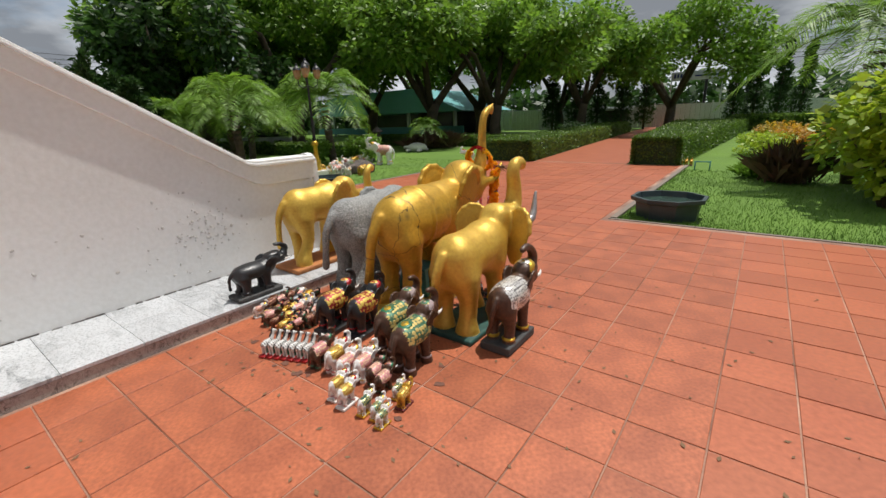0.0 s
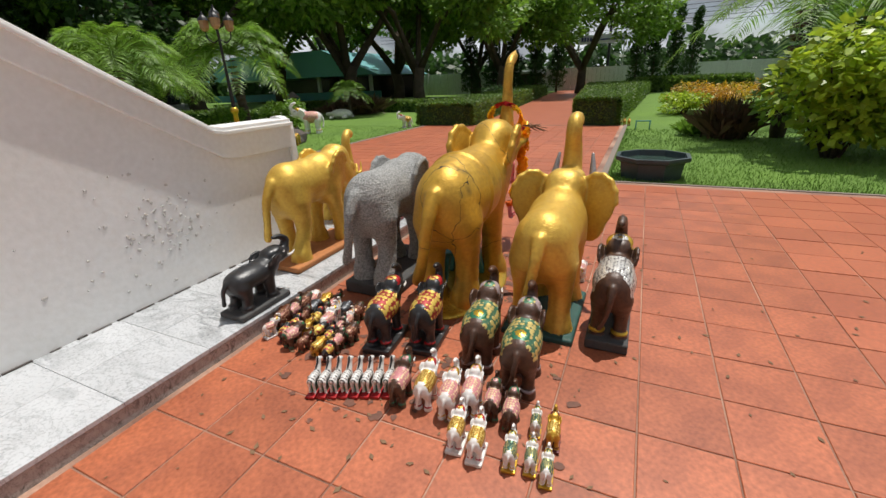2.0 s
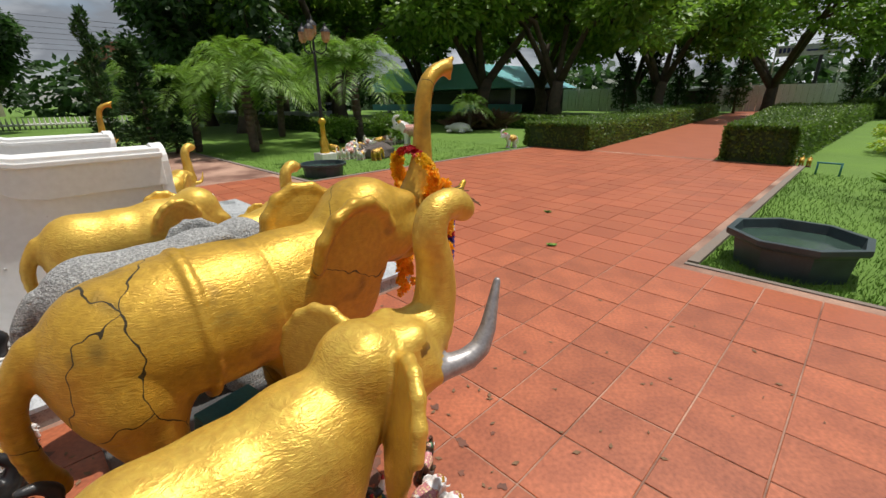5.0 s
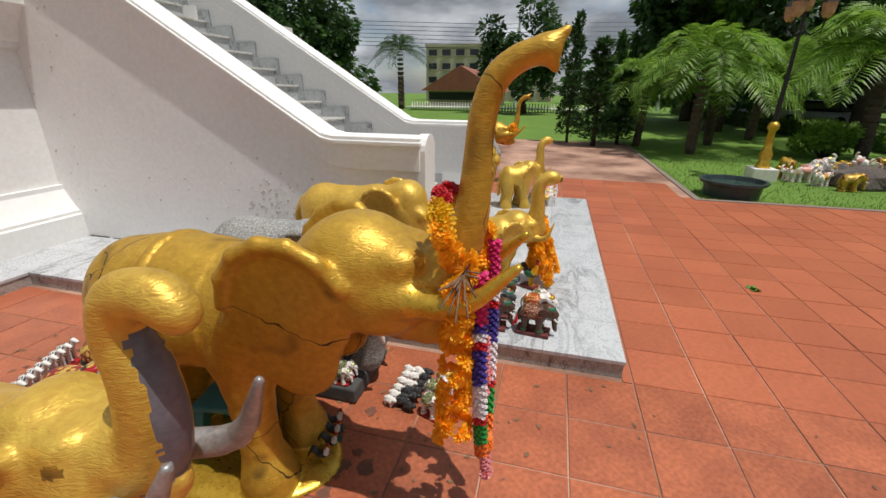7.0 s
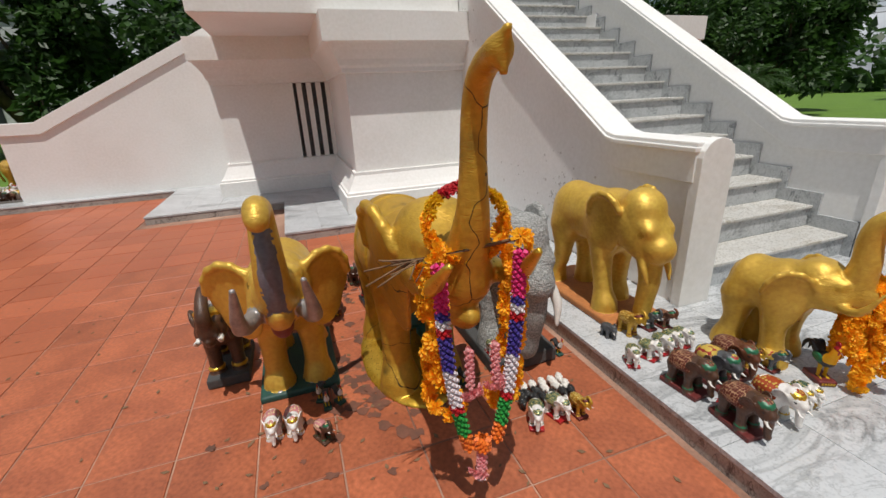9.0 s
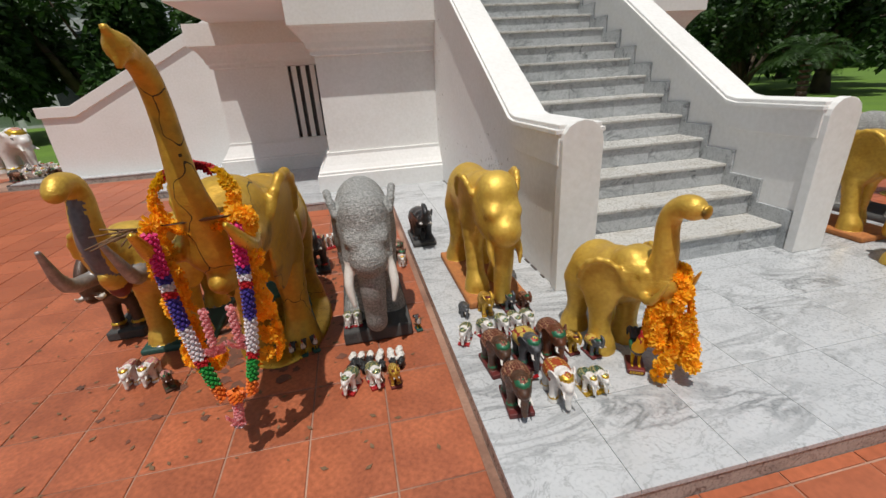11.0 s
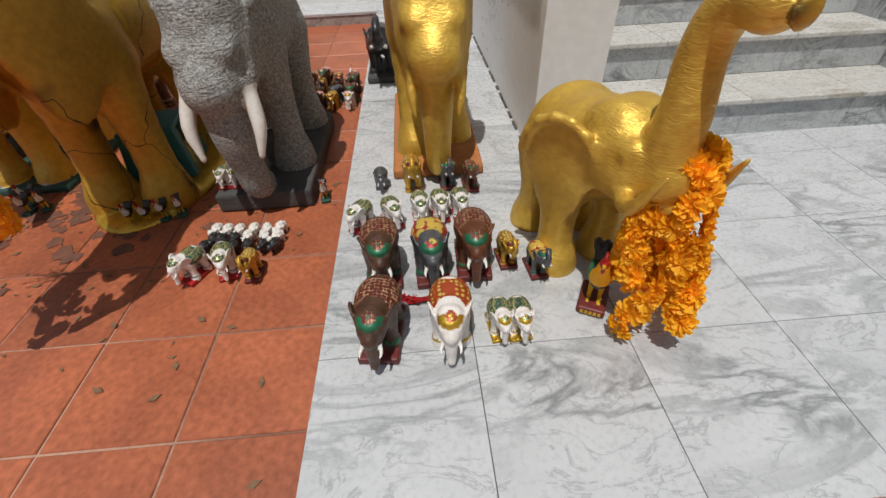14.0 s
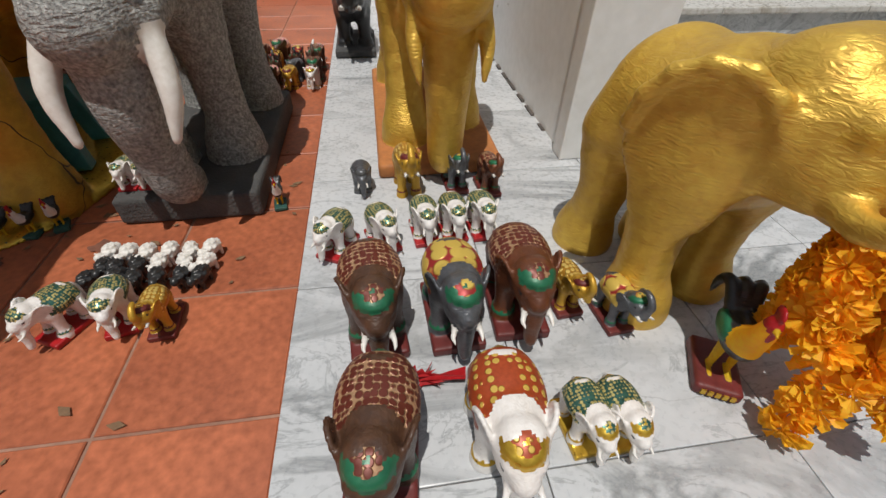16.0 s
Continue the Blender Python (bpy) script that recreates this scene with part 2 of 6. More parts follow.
CLOTH_ORANGE = pattern_material("orange_gold_cloth", (0.42, 0.07, 0.02), (0.60, 0.40, 0.08), 60, 0.4, 0.2, 0.4)
CLOTH_NET = pattern_material("red_net_cloth", (0.46, 0.27, 0.15), (0.13, 0.028, 0.018), 82, 0.4, 0.3, 0.62)
CLOTH_TEAL = pattern_material("glitter_cloth", (0.05, 0.15, 0.12), (0.62, 0.52, 0.20), 150, 0.3, 0.5, 0.5)
CLOTH_GOLD = pattern_material("gold_cloth", (0.52, 0.26, 0.03), (0.75, 0.55, 0.16), 90, 0.35, 0.5, 0.5)
CLOTH_PINK = pattern_material("pink_cloth", (0.62, 0.25, 0.26), (0.70, 0.52, 0.30), 70, 0.4, 0.1, 0.45)
TRIM_PINK = material("pink_grey_trim", (0.38, 0.29, 0.28), 0.6, 0, (0.25, 0.2, 0.2), 40, 0.5, 140, 0.7, 0.004)
STRIPE = material("zebra_stripe", (0.74, 0.72, 0.68), 0.4, 0, (0.6, 0.58, 0.55), 14, 0.5, 90, 0.2, 0.002)
TEAL_PLASTIC = material("teal_plastic", (0.05, 0.24, 0.26), 0.45, 0, (0.035, 0.18, 0.2), 8, 0.5, 60, 0.05, 0.002)
PLANTER = material("dark_planter_glaze", (0.035, 0.06, 0.062), 0.45, 0, (0.02, 0.03, 0.034), 8, 0.6, 60, 0.2, 0.003)
WATER = material("still_water", (0.05, 0.09, 0.07), 0.08, 0, (0.03, 0.05, 0.04), 3, 0.5, 8, 0.05, 0.002)
MARIGOLD = material("marigold_petal", (0.98, 0.47, 0.010), 0.6, 0, (0.98, 0.60, 0.03), 30, 0.5, 120, 0.2, 0.002, 0.12)
YELLOW = material("yellow_petal", (0.85, 0.58, 0.02), 0.6, 0, (0.75, 0.45, 0.01), 30, 0.5, 120, 0.2, 0.002, 0.1)
REDBUD = material("red_bud", (0.55, 0.01, 0.02), 0.6, 0, None, 40, 0.5, 120, 0.2, 0.002)
PINKBUD = material("magenta_bud", (0.75, 0.03, 0.20), 0.6, 0, None, 40, 0.5, 120, 0.2, 0.002)
PINK = material("pink_petal", (0.85, 0.30, 0.33), 0.6, 0, (0.85, 0.5, 0.5), 40, 0.5, 120, 0.2, 0.002)
BLUEBUD = material("blue_bud", (0.06, 0.04, 0.30), 0.6, 0, None, 40, 0.5, 120, 0.2, 0.002)
WHITEBUD = material("white_bud", (0.80, 0.76, 0.80), 0.6, 0, None, 40, 0.5, 120, 0.2, 0.002)
GREENBUD = material("green_bud", (0.02, 0.32, 0.05), 0.6, 0, None, 40, 0.5, 120, 0.2, 0.002)
ORANGEBUD = material("orange_bud", (0.90, 0.20, 0.02), 0.6, 0, None, 40, 0.5, 120, 0.2, 0.002)
TWIG = material("dry_twig", (0.22, 0.13, 0.07), 0.9, 0, None, 20, 0.5, 90, 0.4, 0.003)
LEAF = material("leaf", (0.20, 0.33, 0.035), 0.5, 0, (0.10, 0.20, 0.025), 0.9, 0.5, 12, 0, 0.002, 0, 0, 0.35)
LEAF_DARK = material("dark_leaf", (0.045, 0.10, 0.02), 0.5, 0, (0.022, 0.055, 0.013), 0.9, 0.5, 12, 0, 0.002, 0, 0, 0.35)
LEAF_LIME = material("lime_leaf", (0.40, 0.47, 0.035), 0.42, 0, (0.19, 0.31, 0.025), 1.6, 0.5, 12, 0, 0.002, 0, 0, 0.3)
LEAF_RED = material("bronze_leaf", (0.10, 0.040, 0.025), 0.5, 0, (0.06, 0.05, 0.02), 2, 0.5, 12, 0, 0.002, 0, 0, 0.3)
LEAF_ORANGE = material("orange_croton_leaf", (0.55, 0.24, 0.015), 0.5, 0, (0.25, 0.26, 0.02), 1.1, 0.5, 12, 0, 0.002, 0, 0, 0.3)
HEDGE = material("hedge_leaf", (0.13, 0.21, 0.028), 0.5, 0, (0.06, 0.115, 0.016), 1.5, 0.5, 12, 0, 0.002, 0, 0, 0.35)
GRASS = material("lawn", (0.13, 0.24, 0.024), 0.9, 0, (0.085, 0.165, 0.02), 0.6, 0.6, 30, 0.8, 0.02)
BLADE = material("grass_blade", (0.15, 0.28, 0.03), 0.7, 0, (0.09, 0.18, 0.02), 0.8, 0.5, 12, 0, 0.002, 0, 0, 0.3)
BARK = material("bark", (0.13, 0.095, 0.065), 0.95, 0, (0.05, 0.038, 0.028), 3, 0.6, 22, 1.0, 0.02)
ROCK = material("rock", (0.16, 0.13, 0.11), 0.95, 0, (0.06, 0.05, 0.045), 3, 0.6, 22, 1.0, 0.02)
IRON = material("black_iron", (0.025, 0.025, 0.027), 0.5, 0.3, None, 10, 0.5, 60, 0.1, 0.002)
AMBER = material("amber_glass", (0.45, 0.30, 0.16), 0.2, 0, None, 10, 0.5, 60, 0.0, 0.002)
KERB = material("kerb_concrete", (0.22, 0.17, 0.13), 0.9, 0, (0.2, 0.17, 0.15), 4, 0.5, 60, 0.5, 0.004)
ROOF_TEAL = material("teal_sheet_roof", (0.16, 0.42, 0.44), 0.5, 0.2, (0.13, 0.36, 0.38), 0.6, 0.5, 10, 0.1, 0.01)
ROOF_RED = material("red_tile_roof", (0.30, 0.105, 0.06), 0.8, 0, (0.2, 0.07, 0.045), 0.7, 0.5, 8, 0.5, 0.02)
CREAM = material("cream_render", (0.52, 0.46, 0.34), 0.8, 0, (0.42, 0.37, 0.28), 0.5, 0.5, 8, 0.2, 0.01)
PALEGREY = material("pale_grey_render", (0.55, 0.57, 0.57), 0.8, 0, (0.47, 0.49, 0.49), 0.4, 0.5, 8, 0.2, 0.01)
SHEET = material("corrugated_white", (0.60, 0.62, 0.63), 0.5, 0.2, (0.5, 0.52, 0.53), 0.5, 0.5, 8, 0.1, 0.01)
DARKGLASS = material("dark_window", (0.03, 0.035, 0.04), 0.15, 0, None, 1, 0.5, 8, 0.0, 0.01)
MESHGREY = material("mesh_screen", (0.20, 0.20, 0.19), 0.8, 0, (0.10, 0.10, 0.10), 60, 0.3, 240, 0.6, 0.004)
BANNER = material("banner_white", (0.66, 0.69, 0.74), 0.6, 0, None, 2, 0.5, 20, 0.0, 0.002)
NAVY = material("navy_ink", (0.04, 0.05, 0.22), 0.6, 0, None, 2, 0.5, 20, 0.0, 0.002)
CARPAINT = material("car_white", (0.7, 0.7, 0.7), 0.3, 0, None, 2, 0.5, 20, 0.0, 0.002)


def translucent(m, amount, gain):
    """Lets some light through thin leaves and petals."""
    n, l = m.node_tree.nodes, m.node_tree.links
    bsdf, out = n["Principled BSDF"], n["Material Output"]
    tr, mx = n.new("ShaderNodeBsdfTranslucent"), n.new("ShaderNodeMixShader")
    bright = n.new("ShaderNodeHueSaturation")
    bright.inputs["Value"].default_value = gain
    l.new(bsdf.inputs["Base Color"].links[0].from_socket, bright.inputs["Color"])
    l.new(bright.outputs[0], tr.inputs["Color"])
    mx.inputs[0].default_value = amount
    l.new(bsdf.outputs[0], mx.inputs[1])
    l.new(tr.outputs[0], mx.inputs[2])
    l.new(mx.outputs[0], out.inputs["Surface"])


for m in (LEAF, LEAF_DARK, LEAF_LIME, LEAF_ORANGE, HEDGE):
    translucent(m, 0.35, 1.6)
for m in (MARIGOLD, YELLOW, PINK):
    translucent(m, 0.4, 1.1)


def cracked(m, scale, width):
    """Thin dark cracks and a few black weather stains on old paint."""
    n, l = m.node_tree.nodes, m.node_tree.links
    bsdf = n["Principled BSDF"]
    tc = n.new("ShaderNodeTexCoord")
    warp = n.new("ShaderNodeTexNoise")
    warp.inputs["Scale"].default_value = 7
    l.new(tc.outputs["Object"], warp.inputs["Vector"])
    add = n.new("ShaderNodeMix")
    add.data_type = "RGBA"
    add.inputs[0].default_value = 0.12
    l.new(tc.outputs["Object"], add.inputs[6])
    l.new(warp.outputs["Color"], add.inputs[7])
    vo = n.new("ShaderNodeTexVoronoi")
    vo.feature = "DISTANCE_TO_EDGE"
    vo.inputs["Scale"].default_value = scale
    l.new(add.outputs[2], vo.inputs["Vector"])
    cut = n.new("ShaderNodeMath")
    cut.operation = "LESS_THAN"
    cut.inputs[1].default_value = width
    l.new(vo.outputs["Distance"], cut.inputs[0])
    dirt = n.new("ShaderNodeTexNoise")
    dirt.inputs["Scale"].default_value, dirt.inputs["Detail"].default_value = 5, 8
    l.new(tc.outputs["Object"], dirt.inputs["Vector"])
    rp = n.new("ShaderNodeValToRGB")
    rp.color_ramp.elements[0].position, rp.color_ramp.elements[1].position = 0.60, 0.74
    l.new(dirt.outputs["Fac"], rp.inputs["Fac"])
    both = n.new("ShaderNodeMath")
    both.operation = "MAXIMUM"
    l.new(cut.outputs[0], both.inputs[0])
    l.new(rp.outputs[0], both.inputs[1])
    mx = n.new("ShaderNodeMix")
    mx.data_type = "RGBA"
    mx.inputs[7].default_value = (0.06, 0.045, 0.02, 1)
    l.new(both.outputs[0], mx.inputs[0])
    l.new(bsdf.inputs["Base Color"].links[0].from_socket, mx.inputs[6])
    l.new(mx.outputs[2], bsdf.inputs["Base Color"])


cracked(GOLD_DARK, 1.3, 0.0022)
MOUTH_GREY = material("trunk_lining_grey", (0.20, 0.20, 0.24), 0.4, 0.3, (0.10, 0.09, 0.11), 9, 0.6, 60, 0.3, 0.003)


# ---- mesh helpers ----
def link(name, bm, mats, parent=None, label="", smooth=False):
    me = bpy.data.meshes.new(name)
    bm.normal_update()
    bm.to_mesh(me)
    bm.free()
    for m in mats if isinstance(mats, (list, tuple)) else [mats]:
        me.materials.append(m)
    if smooth:
        me.shade_smooth()
    ob = new(name, me)
    if parent:
        ob.parent = parent
    if label:
        ob["label"] = label
    return ob


def part(name, bm, material_, parent, label="", smooth=False):
    return link(name, bm, material_, parent, label, smooth)


def empty(name, at=(0, 0, 0), rz=0):
    ob = new(name)
    ob.matrix_world = pose(*at, 0, 0, rz)
    return ob


def add_box(bm, x0, x1, y0, y1, z0, z1, bevel=0.0, mat=0, m=None):
    r = bmesh.ops.create_cube(bm, size=1)
    vs = r["verts"]
    for v in vs:
        v.co = ((x0 + x1) / 2 + v.co.x * (x1 - x0), (y0 + y1) / 2 + v.co.y * (y1 - y0), (z0 + z1) / 2 + v.co.z * (z1 - z0))
        if m:
            v.co = m @ v.co
    fs = {f for v in vs for f in v.link_faces}
    for f in fs:
        f.material_index = mat
    if bevel:
        es = list({e for v in vs for e in v.link_edges})
        bmesh.ops.bevel(bm, geom=es, offset=bevel, segments=2, affect="EDGES", profile=0.6)
    return bm


def box(name, x0, x1, y0, y1, z0, z1, mats, bevel=0.0, parent=None, label=""):
    return link(name, add_box(bmesh.new(), x0, x1, y0, y1, z0, z1, bevel), mats, parent, label)


def prism(name, pts, axis, a0, a1, mats, bevel=0.0, parent=None, label=""):
    """A polygon, in (y, z) along x or in (x, z) along y, drawn out from a0 to a1."""
    bm = bmesh.new()
    def at(p, a):
        return (a, p[0], p[1]) if axis == "x" else (p[0], a, p[1])
    lo, hi = [bm.verts.new(at(p, a0)) for p in pts], [bm.verts.new(at(p, a1)) for p in pts]
    bm.faces.new(lo), bm.faces.new(list(reversed(hi)))
    for i in range(len(pts)):
        j = (i + 1) % len(pts)
        bm.faces.new((lo[j], lo[i], hi[i], hi[j]))
    bmesh.ops.recalc_face_normals(bm, faces=bm.faces)
    if bevel:
        bmesh.ops.bevel(bm, geom=list(bm.edges), offset=bevel, segments=2, affect="EDGES", profile=0.6)
    return link(name, bm, mats, parent, label)


def stack(name, x0, x1, y0, y1, profile, mats, parent=None, label=""):
    """A rectangular block whose sides follow a moulding profile of (outset, height)."""
    bm = bmesh.new()
    rings = [[bm.verts.new(p) for p in ((x0 - o, y0 - o, z), (x1 + o, y0 - o, z), (x1 + o, y1 + o, z), (x0 - o, y1 + o, z))] for o, z in profile]
    for a, b in zip(rings, rings[1:]):
        for i in range(4):
            j = (i + 1) % 4
            bm.faces.new((a[i], a[j], b[j], b[i]))
    bm.faces.new(list(reversed(rings[0]))), bm.faces.new(rings[-1])
    return link(name, bm, mats, parent, label)


def add_tube(bm, pts, radii, sides=8, mat=0, cap=True):
    rings = []
    pts = [Vector(p) for p in pts]
    for i, p in enumerate(pts):
        d = (pts[min(i + 1, len(pts) - 1)] - pts[max(i - 1, 0)]).normalized()
        u = d.orthogonal().normalized() if abs(d.z) > 0.9 else d.cross(Vector((0, 0, 1))).normalized()
        w = d.cross(u)
        r = radii[i] if isinstance(radii, (list, tuple)) else radii
        rings.append([bm.verts.new(p + r * (math.cos(6.2832 * k / sides) * u + math.sin(6.2832 * k / sides) * w)) for k in range(sides)])
    fs = []
    for a, b in zip(rings, rings[1:]):
        shift = min(range(sides), key=lambda s: (a[0].co - b[s].co).length)
        for k in range(sides):
            fs.append(bm.faces.new((a[k], a[(k + 1) % sides], b[(k + 1 + shift) % sides], b[(k + shift) % sides])))
    if cap:
        fs += [bm.faces.new(list(reversed(rings[0]))), bm.faces.new(rings[-1])]
    for f in fs:
        f.material_index, f.smooth = mat, True
    return bm


def add_turned(bm, profile, sides=16, mat=0, at=(0, 0, 0)):
    """A turned form from (radius, height) pairs."""
    rings = [[bm.verts.new((at[0] + r * math.cos(6.2832 * k / sides), at[1] + r * math.sin(6.2832 * k / sides), at[2] + z)) for k in range(sides)] for r, z in profile]
    for a, b in zip(rings, rings[1:]):
        for k in range(sides):
            f = bm.faces.new((a[k], a[(k + 1) % sides], b[(k + 1) % sides], b[k]))
            f.material_index, f.smooth = mat, sides > 10
    bm.faces.new(list(reversed(rings[0]))).material_index = mat
    bm.faces.new(rings[-1]).material_index = mat
    return bm


# ---- carved forms: blended solids turned into one skin ----
def carve(name, prims, h, mats):
    """One mesh from solids that melt into one another. prims: (kind, material slot, blend, numbers...)."""
    lo, hi = np.full(3, 9.0), np.full(3, -9.0)
    spans = []
    for p in prims:
        kind, a = p[0], p[3:]
        if kind == "c":
            q0, q1, r = np.minimum(a[0], a[1]), np.maximum(a[0], a[1]), max(a[2], a[3])
            s = (q0 - r, q1 + r)
        else:
            r = max(a[1]) if kind in "ek" else math.sqrt(sum(v * v for v in a[1]))
            s = (np.array(a[0]) - r, np.array(a[0]) + r)
            if kind == "e" and len(a) < 3:
                s = (np.array(a[0]) - a[1], np.array(a[0]) + a[1])
            if kind == "b":
                s = (np.array(a[0]) - a[1], np.array(a[0]) + a[1])
        spans.append(s)
        lo, hi = np.minimum(lo, s[0]), np.maximum(hi, s[1])
    lo, hi = lo - 3 * h, hi + 3 * h
    n = np.ceil((hi - lo) / h).astype(int) + 1
    D, M, N = np.full(n, 1.0, np.float32), np.zeros(n, np.int8), np.full(n, 1.0, np.float32)
    axes = [lo[i] + h * np.arange(n[i]) for i in range(3)]
    for p, s in zip(prims, spans):
        kind, slot, k, a = p[0], p[1], p[2], p[3:]
        pad = k + 4 * h
        cut = [slice(max(int((s[0][i] - pad - lo[i]) / h), 0), min(int((s[1][i] + pad - lo[i]) / h) + 2, n[i])) for i in range(3)]
        X = np.stack(np.meshgrid(*[axes[i][cut[i]] for i in range(3)], indexing="ij"), -1).astype(np.float32)
        if kind == "c":
            A, B = np.array(a[0], np.float32), np.array(a[1], np.float32)
            ab = B - A
            t = np.clip(((X - A) @ ab) / max(ab @ ab, 1e-9), 0, 1)
            d = np.linalg.norm(X - A - t[..., None] * ab, axis=-1) - (a[2] + (a[3] - a[2]) * t)
        elif kind in "ek":
            q = X - np.array(a[0], np.float32)
            if len(a) > 2 and a[2] is not None:
                q = q @ np.array(a[2], np.float32)
            r = np.array(a[1], np.float32)
            k0, k1 = np.linalg.norm(q / r, axis=-1), np.linalg.norm(q / (r * r), axis=-1)
            d = k0 * (k0 - 1) / np.maximum(k1, 1e-6)
            if kind == "k":
                b0, b1 = np.array(a[3], np.float32), np.array(a[4], np.float32)
                q = np.abs(X - (b0 + b1) / 2) - (b1 - b0) / 2
                d = np.maximum(d, q.max(-1))
        else:
            q = np.abs(X - np.array(a[0], np.float32)) - (np.array(a[1], np.float32) - a[2])
            d = np.linalg.norm(np.maximum(q, 0), axis=-1) + np.minimum(q.max(-1), 0) - a[2]
        old, m, near = D[tuple(cut)], M[tuple(cut)], N[tuple(cut)]
        take = d < near
        m[take] = slot
        near[take] = d[take]
        if k > 0:
            g = np.maximum(k - np.abs(old - d), 0) / k
            old[...] = np.minimum(old, d) - g * g * k / 4
        else:
            old[...] = np.minimum(old, d)
    inside = D < 0
    c = [inside[i : n[0] - 1 + i, j : n[1] - 1 + j, k : n[2] - 1 + k] for i in (0, 1) for j in (0, 1) for k in (0, 1)]
    total = sum(v.astype(np.int8) for v in c)
    cell = np.argwhere((total > 0) & (total < 8))
    idx = np.full(total.shape, -1, np.int64)
    idx[tuple(cell.T)] = np.arange(len(cell))
    acc, cnt = np.zeros((len(cell), 3)), np.zeros(len(cell))
    corners = [(i, j, k) for i in (0, 1) for j in (0, 1) for k in (0, 1)]
    for p0 in corners:
        for ax in range(3):
            if p0[ax]:
                continue
            p1 = tuple(v + (i == ax) for i, v in enumerate(p0))
            d0, d1 = D[tuple((cell + p0).T)], D[tuple((cell + p1).T)]
            on = (d0 < 0) != (d1 < 0)
            t = np.where(on, d0 / np.where(on, d0 - d1, 1), 0)
            pt = cell + p0 + np.eye(3)[ax] * t[:, None]
            acc[on] += pt[on]
            cnt[on] += 1
    verts = lo + h * acc / cnt[:, None]
    quads, slots = [], []
    for ax in range(3):
        b, c2 = (ax + 1) % 3, (ax + 2) % 3
        s0, s1 = [slice(1, -1)] * 3, [slice(1, -1)] * 3
        s0[ax], s1[ax] = slice(0, n[ax] - 1), slice(1, n[ax])
        d0, d1 = inside[tuple(s0)], inside[tuple(s1)]
        e = np.argwhere(d0 != d1)
        off = np.ones(3, int)
        off[ax] = 0
        e = e + off
        eb, ec = np.eye(3, dtype=int)[b], np.eye(3, dtype=int)[c2]
        q = np.stack([idx[tuple((e - eb - ec).T)], idx[tuple((e - ec).T)], idx[tuple(e.T)], idx[tuple((e - eb).T)]], 1)
        first = inside[tuple(e.T)]
        q[~first] = q[~first][:, ::-1]
        quads.append(q)
        slots.append(np.where(first, M[tuple(e.T)], M[tuple((e + np.eye(3, dtype=int)[ax]).T)]))
    quads, slots = np.concatenate(quads), np.concatenate(slots)
    good = (quads >= 0).all(1)
    quads, slots = quads[good], slots[good]
    me = bpy.data.meshes.new(name)
    me.from_pydata(verts.tolist(), [], quads.tolist())
    for m in mats:
        me.materials.append(m)
    me.polygons.foreach_set("material_index", slots.astype(np.int32))
    me.shade_smooth()
    me.update()
    return me


def turn(rx=0, ry=0, rz=0):
    return np.array(Euler([radians(v) for v in (rx, ry, rz)]).to_matrix())


def bend(points, steps=5):
    """A smooth run of (x, y, z, r) through the given ones."""
    P = [np.array(p, float) for p in points]
    P = [2 * P[0] - P[1], *P, 2 * P[-1] - P[-2]]
    out = []
    for i in range(1, len(P) - 2):
        for s in range(steps):
            t = s / steps
            out.append(0.5 * (2 * P[i] + (P[i + 1] - P[i - 1]) * t + (2 * P[i - 1] - 5 * P[i] + 4 * P[i + 1] - P[i + 2]) * t * t + (3 * P[i] - P[i - 1] - 3 * P[i + 1] + P[i + 2]) * t**3))
    return out + [P[-2]]


def limb(slot, k, points, steps=4):
    run = bend(points, steps)
    return [("c", slot, k if i == 0 else min(k, 0.02), a[:3], b[:3], max(a[3], 0.002), max(b[3], 0.002)) for i, (a, b) in enumerate(zip(run, run[1:]))]


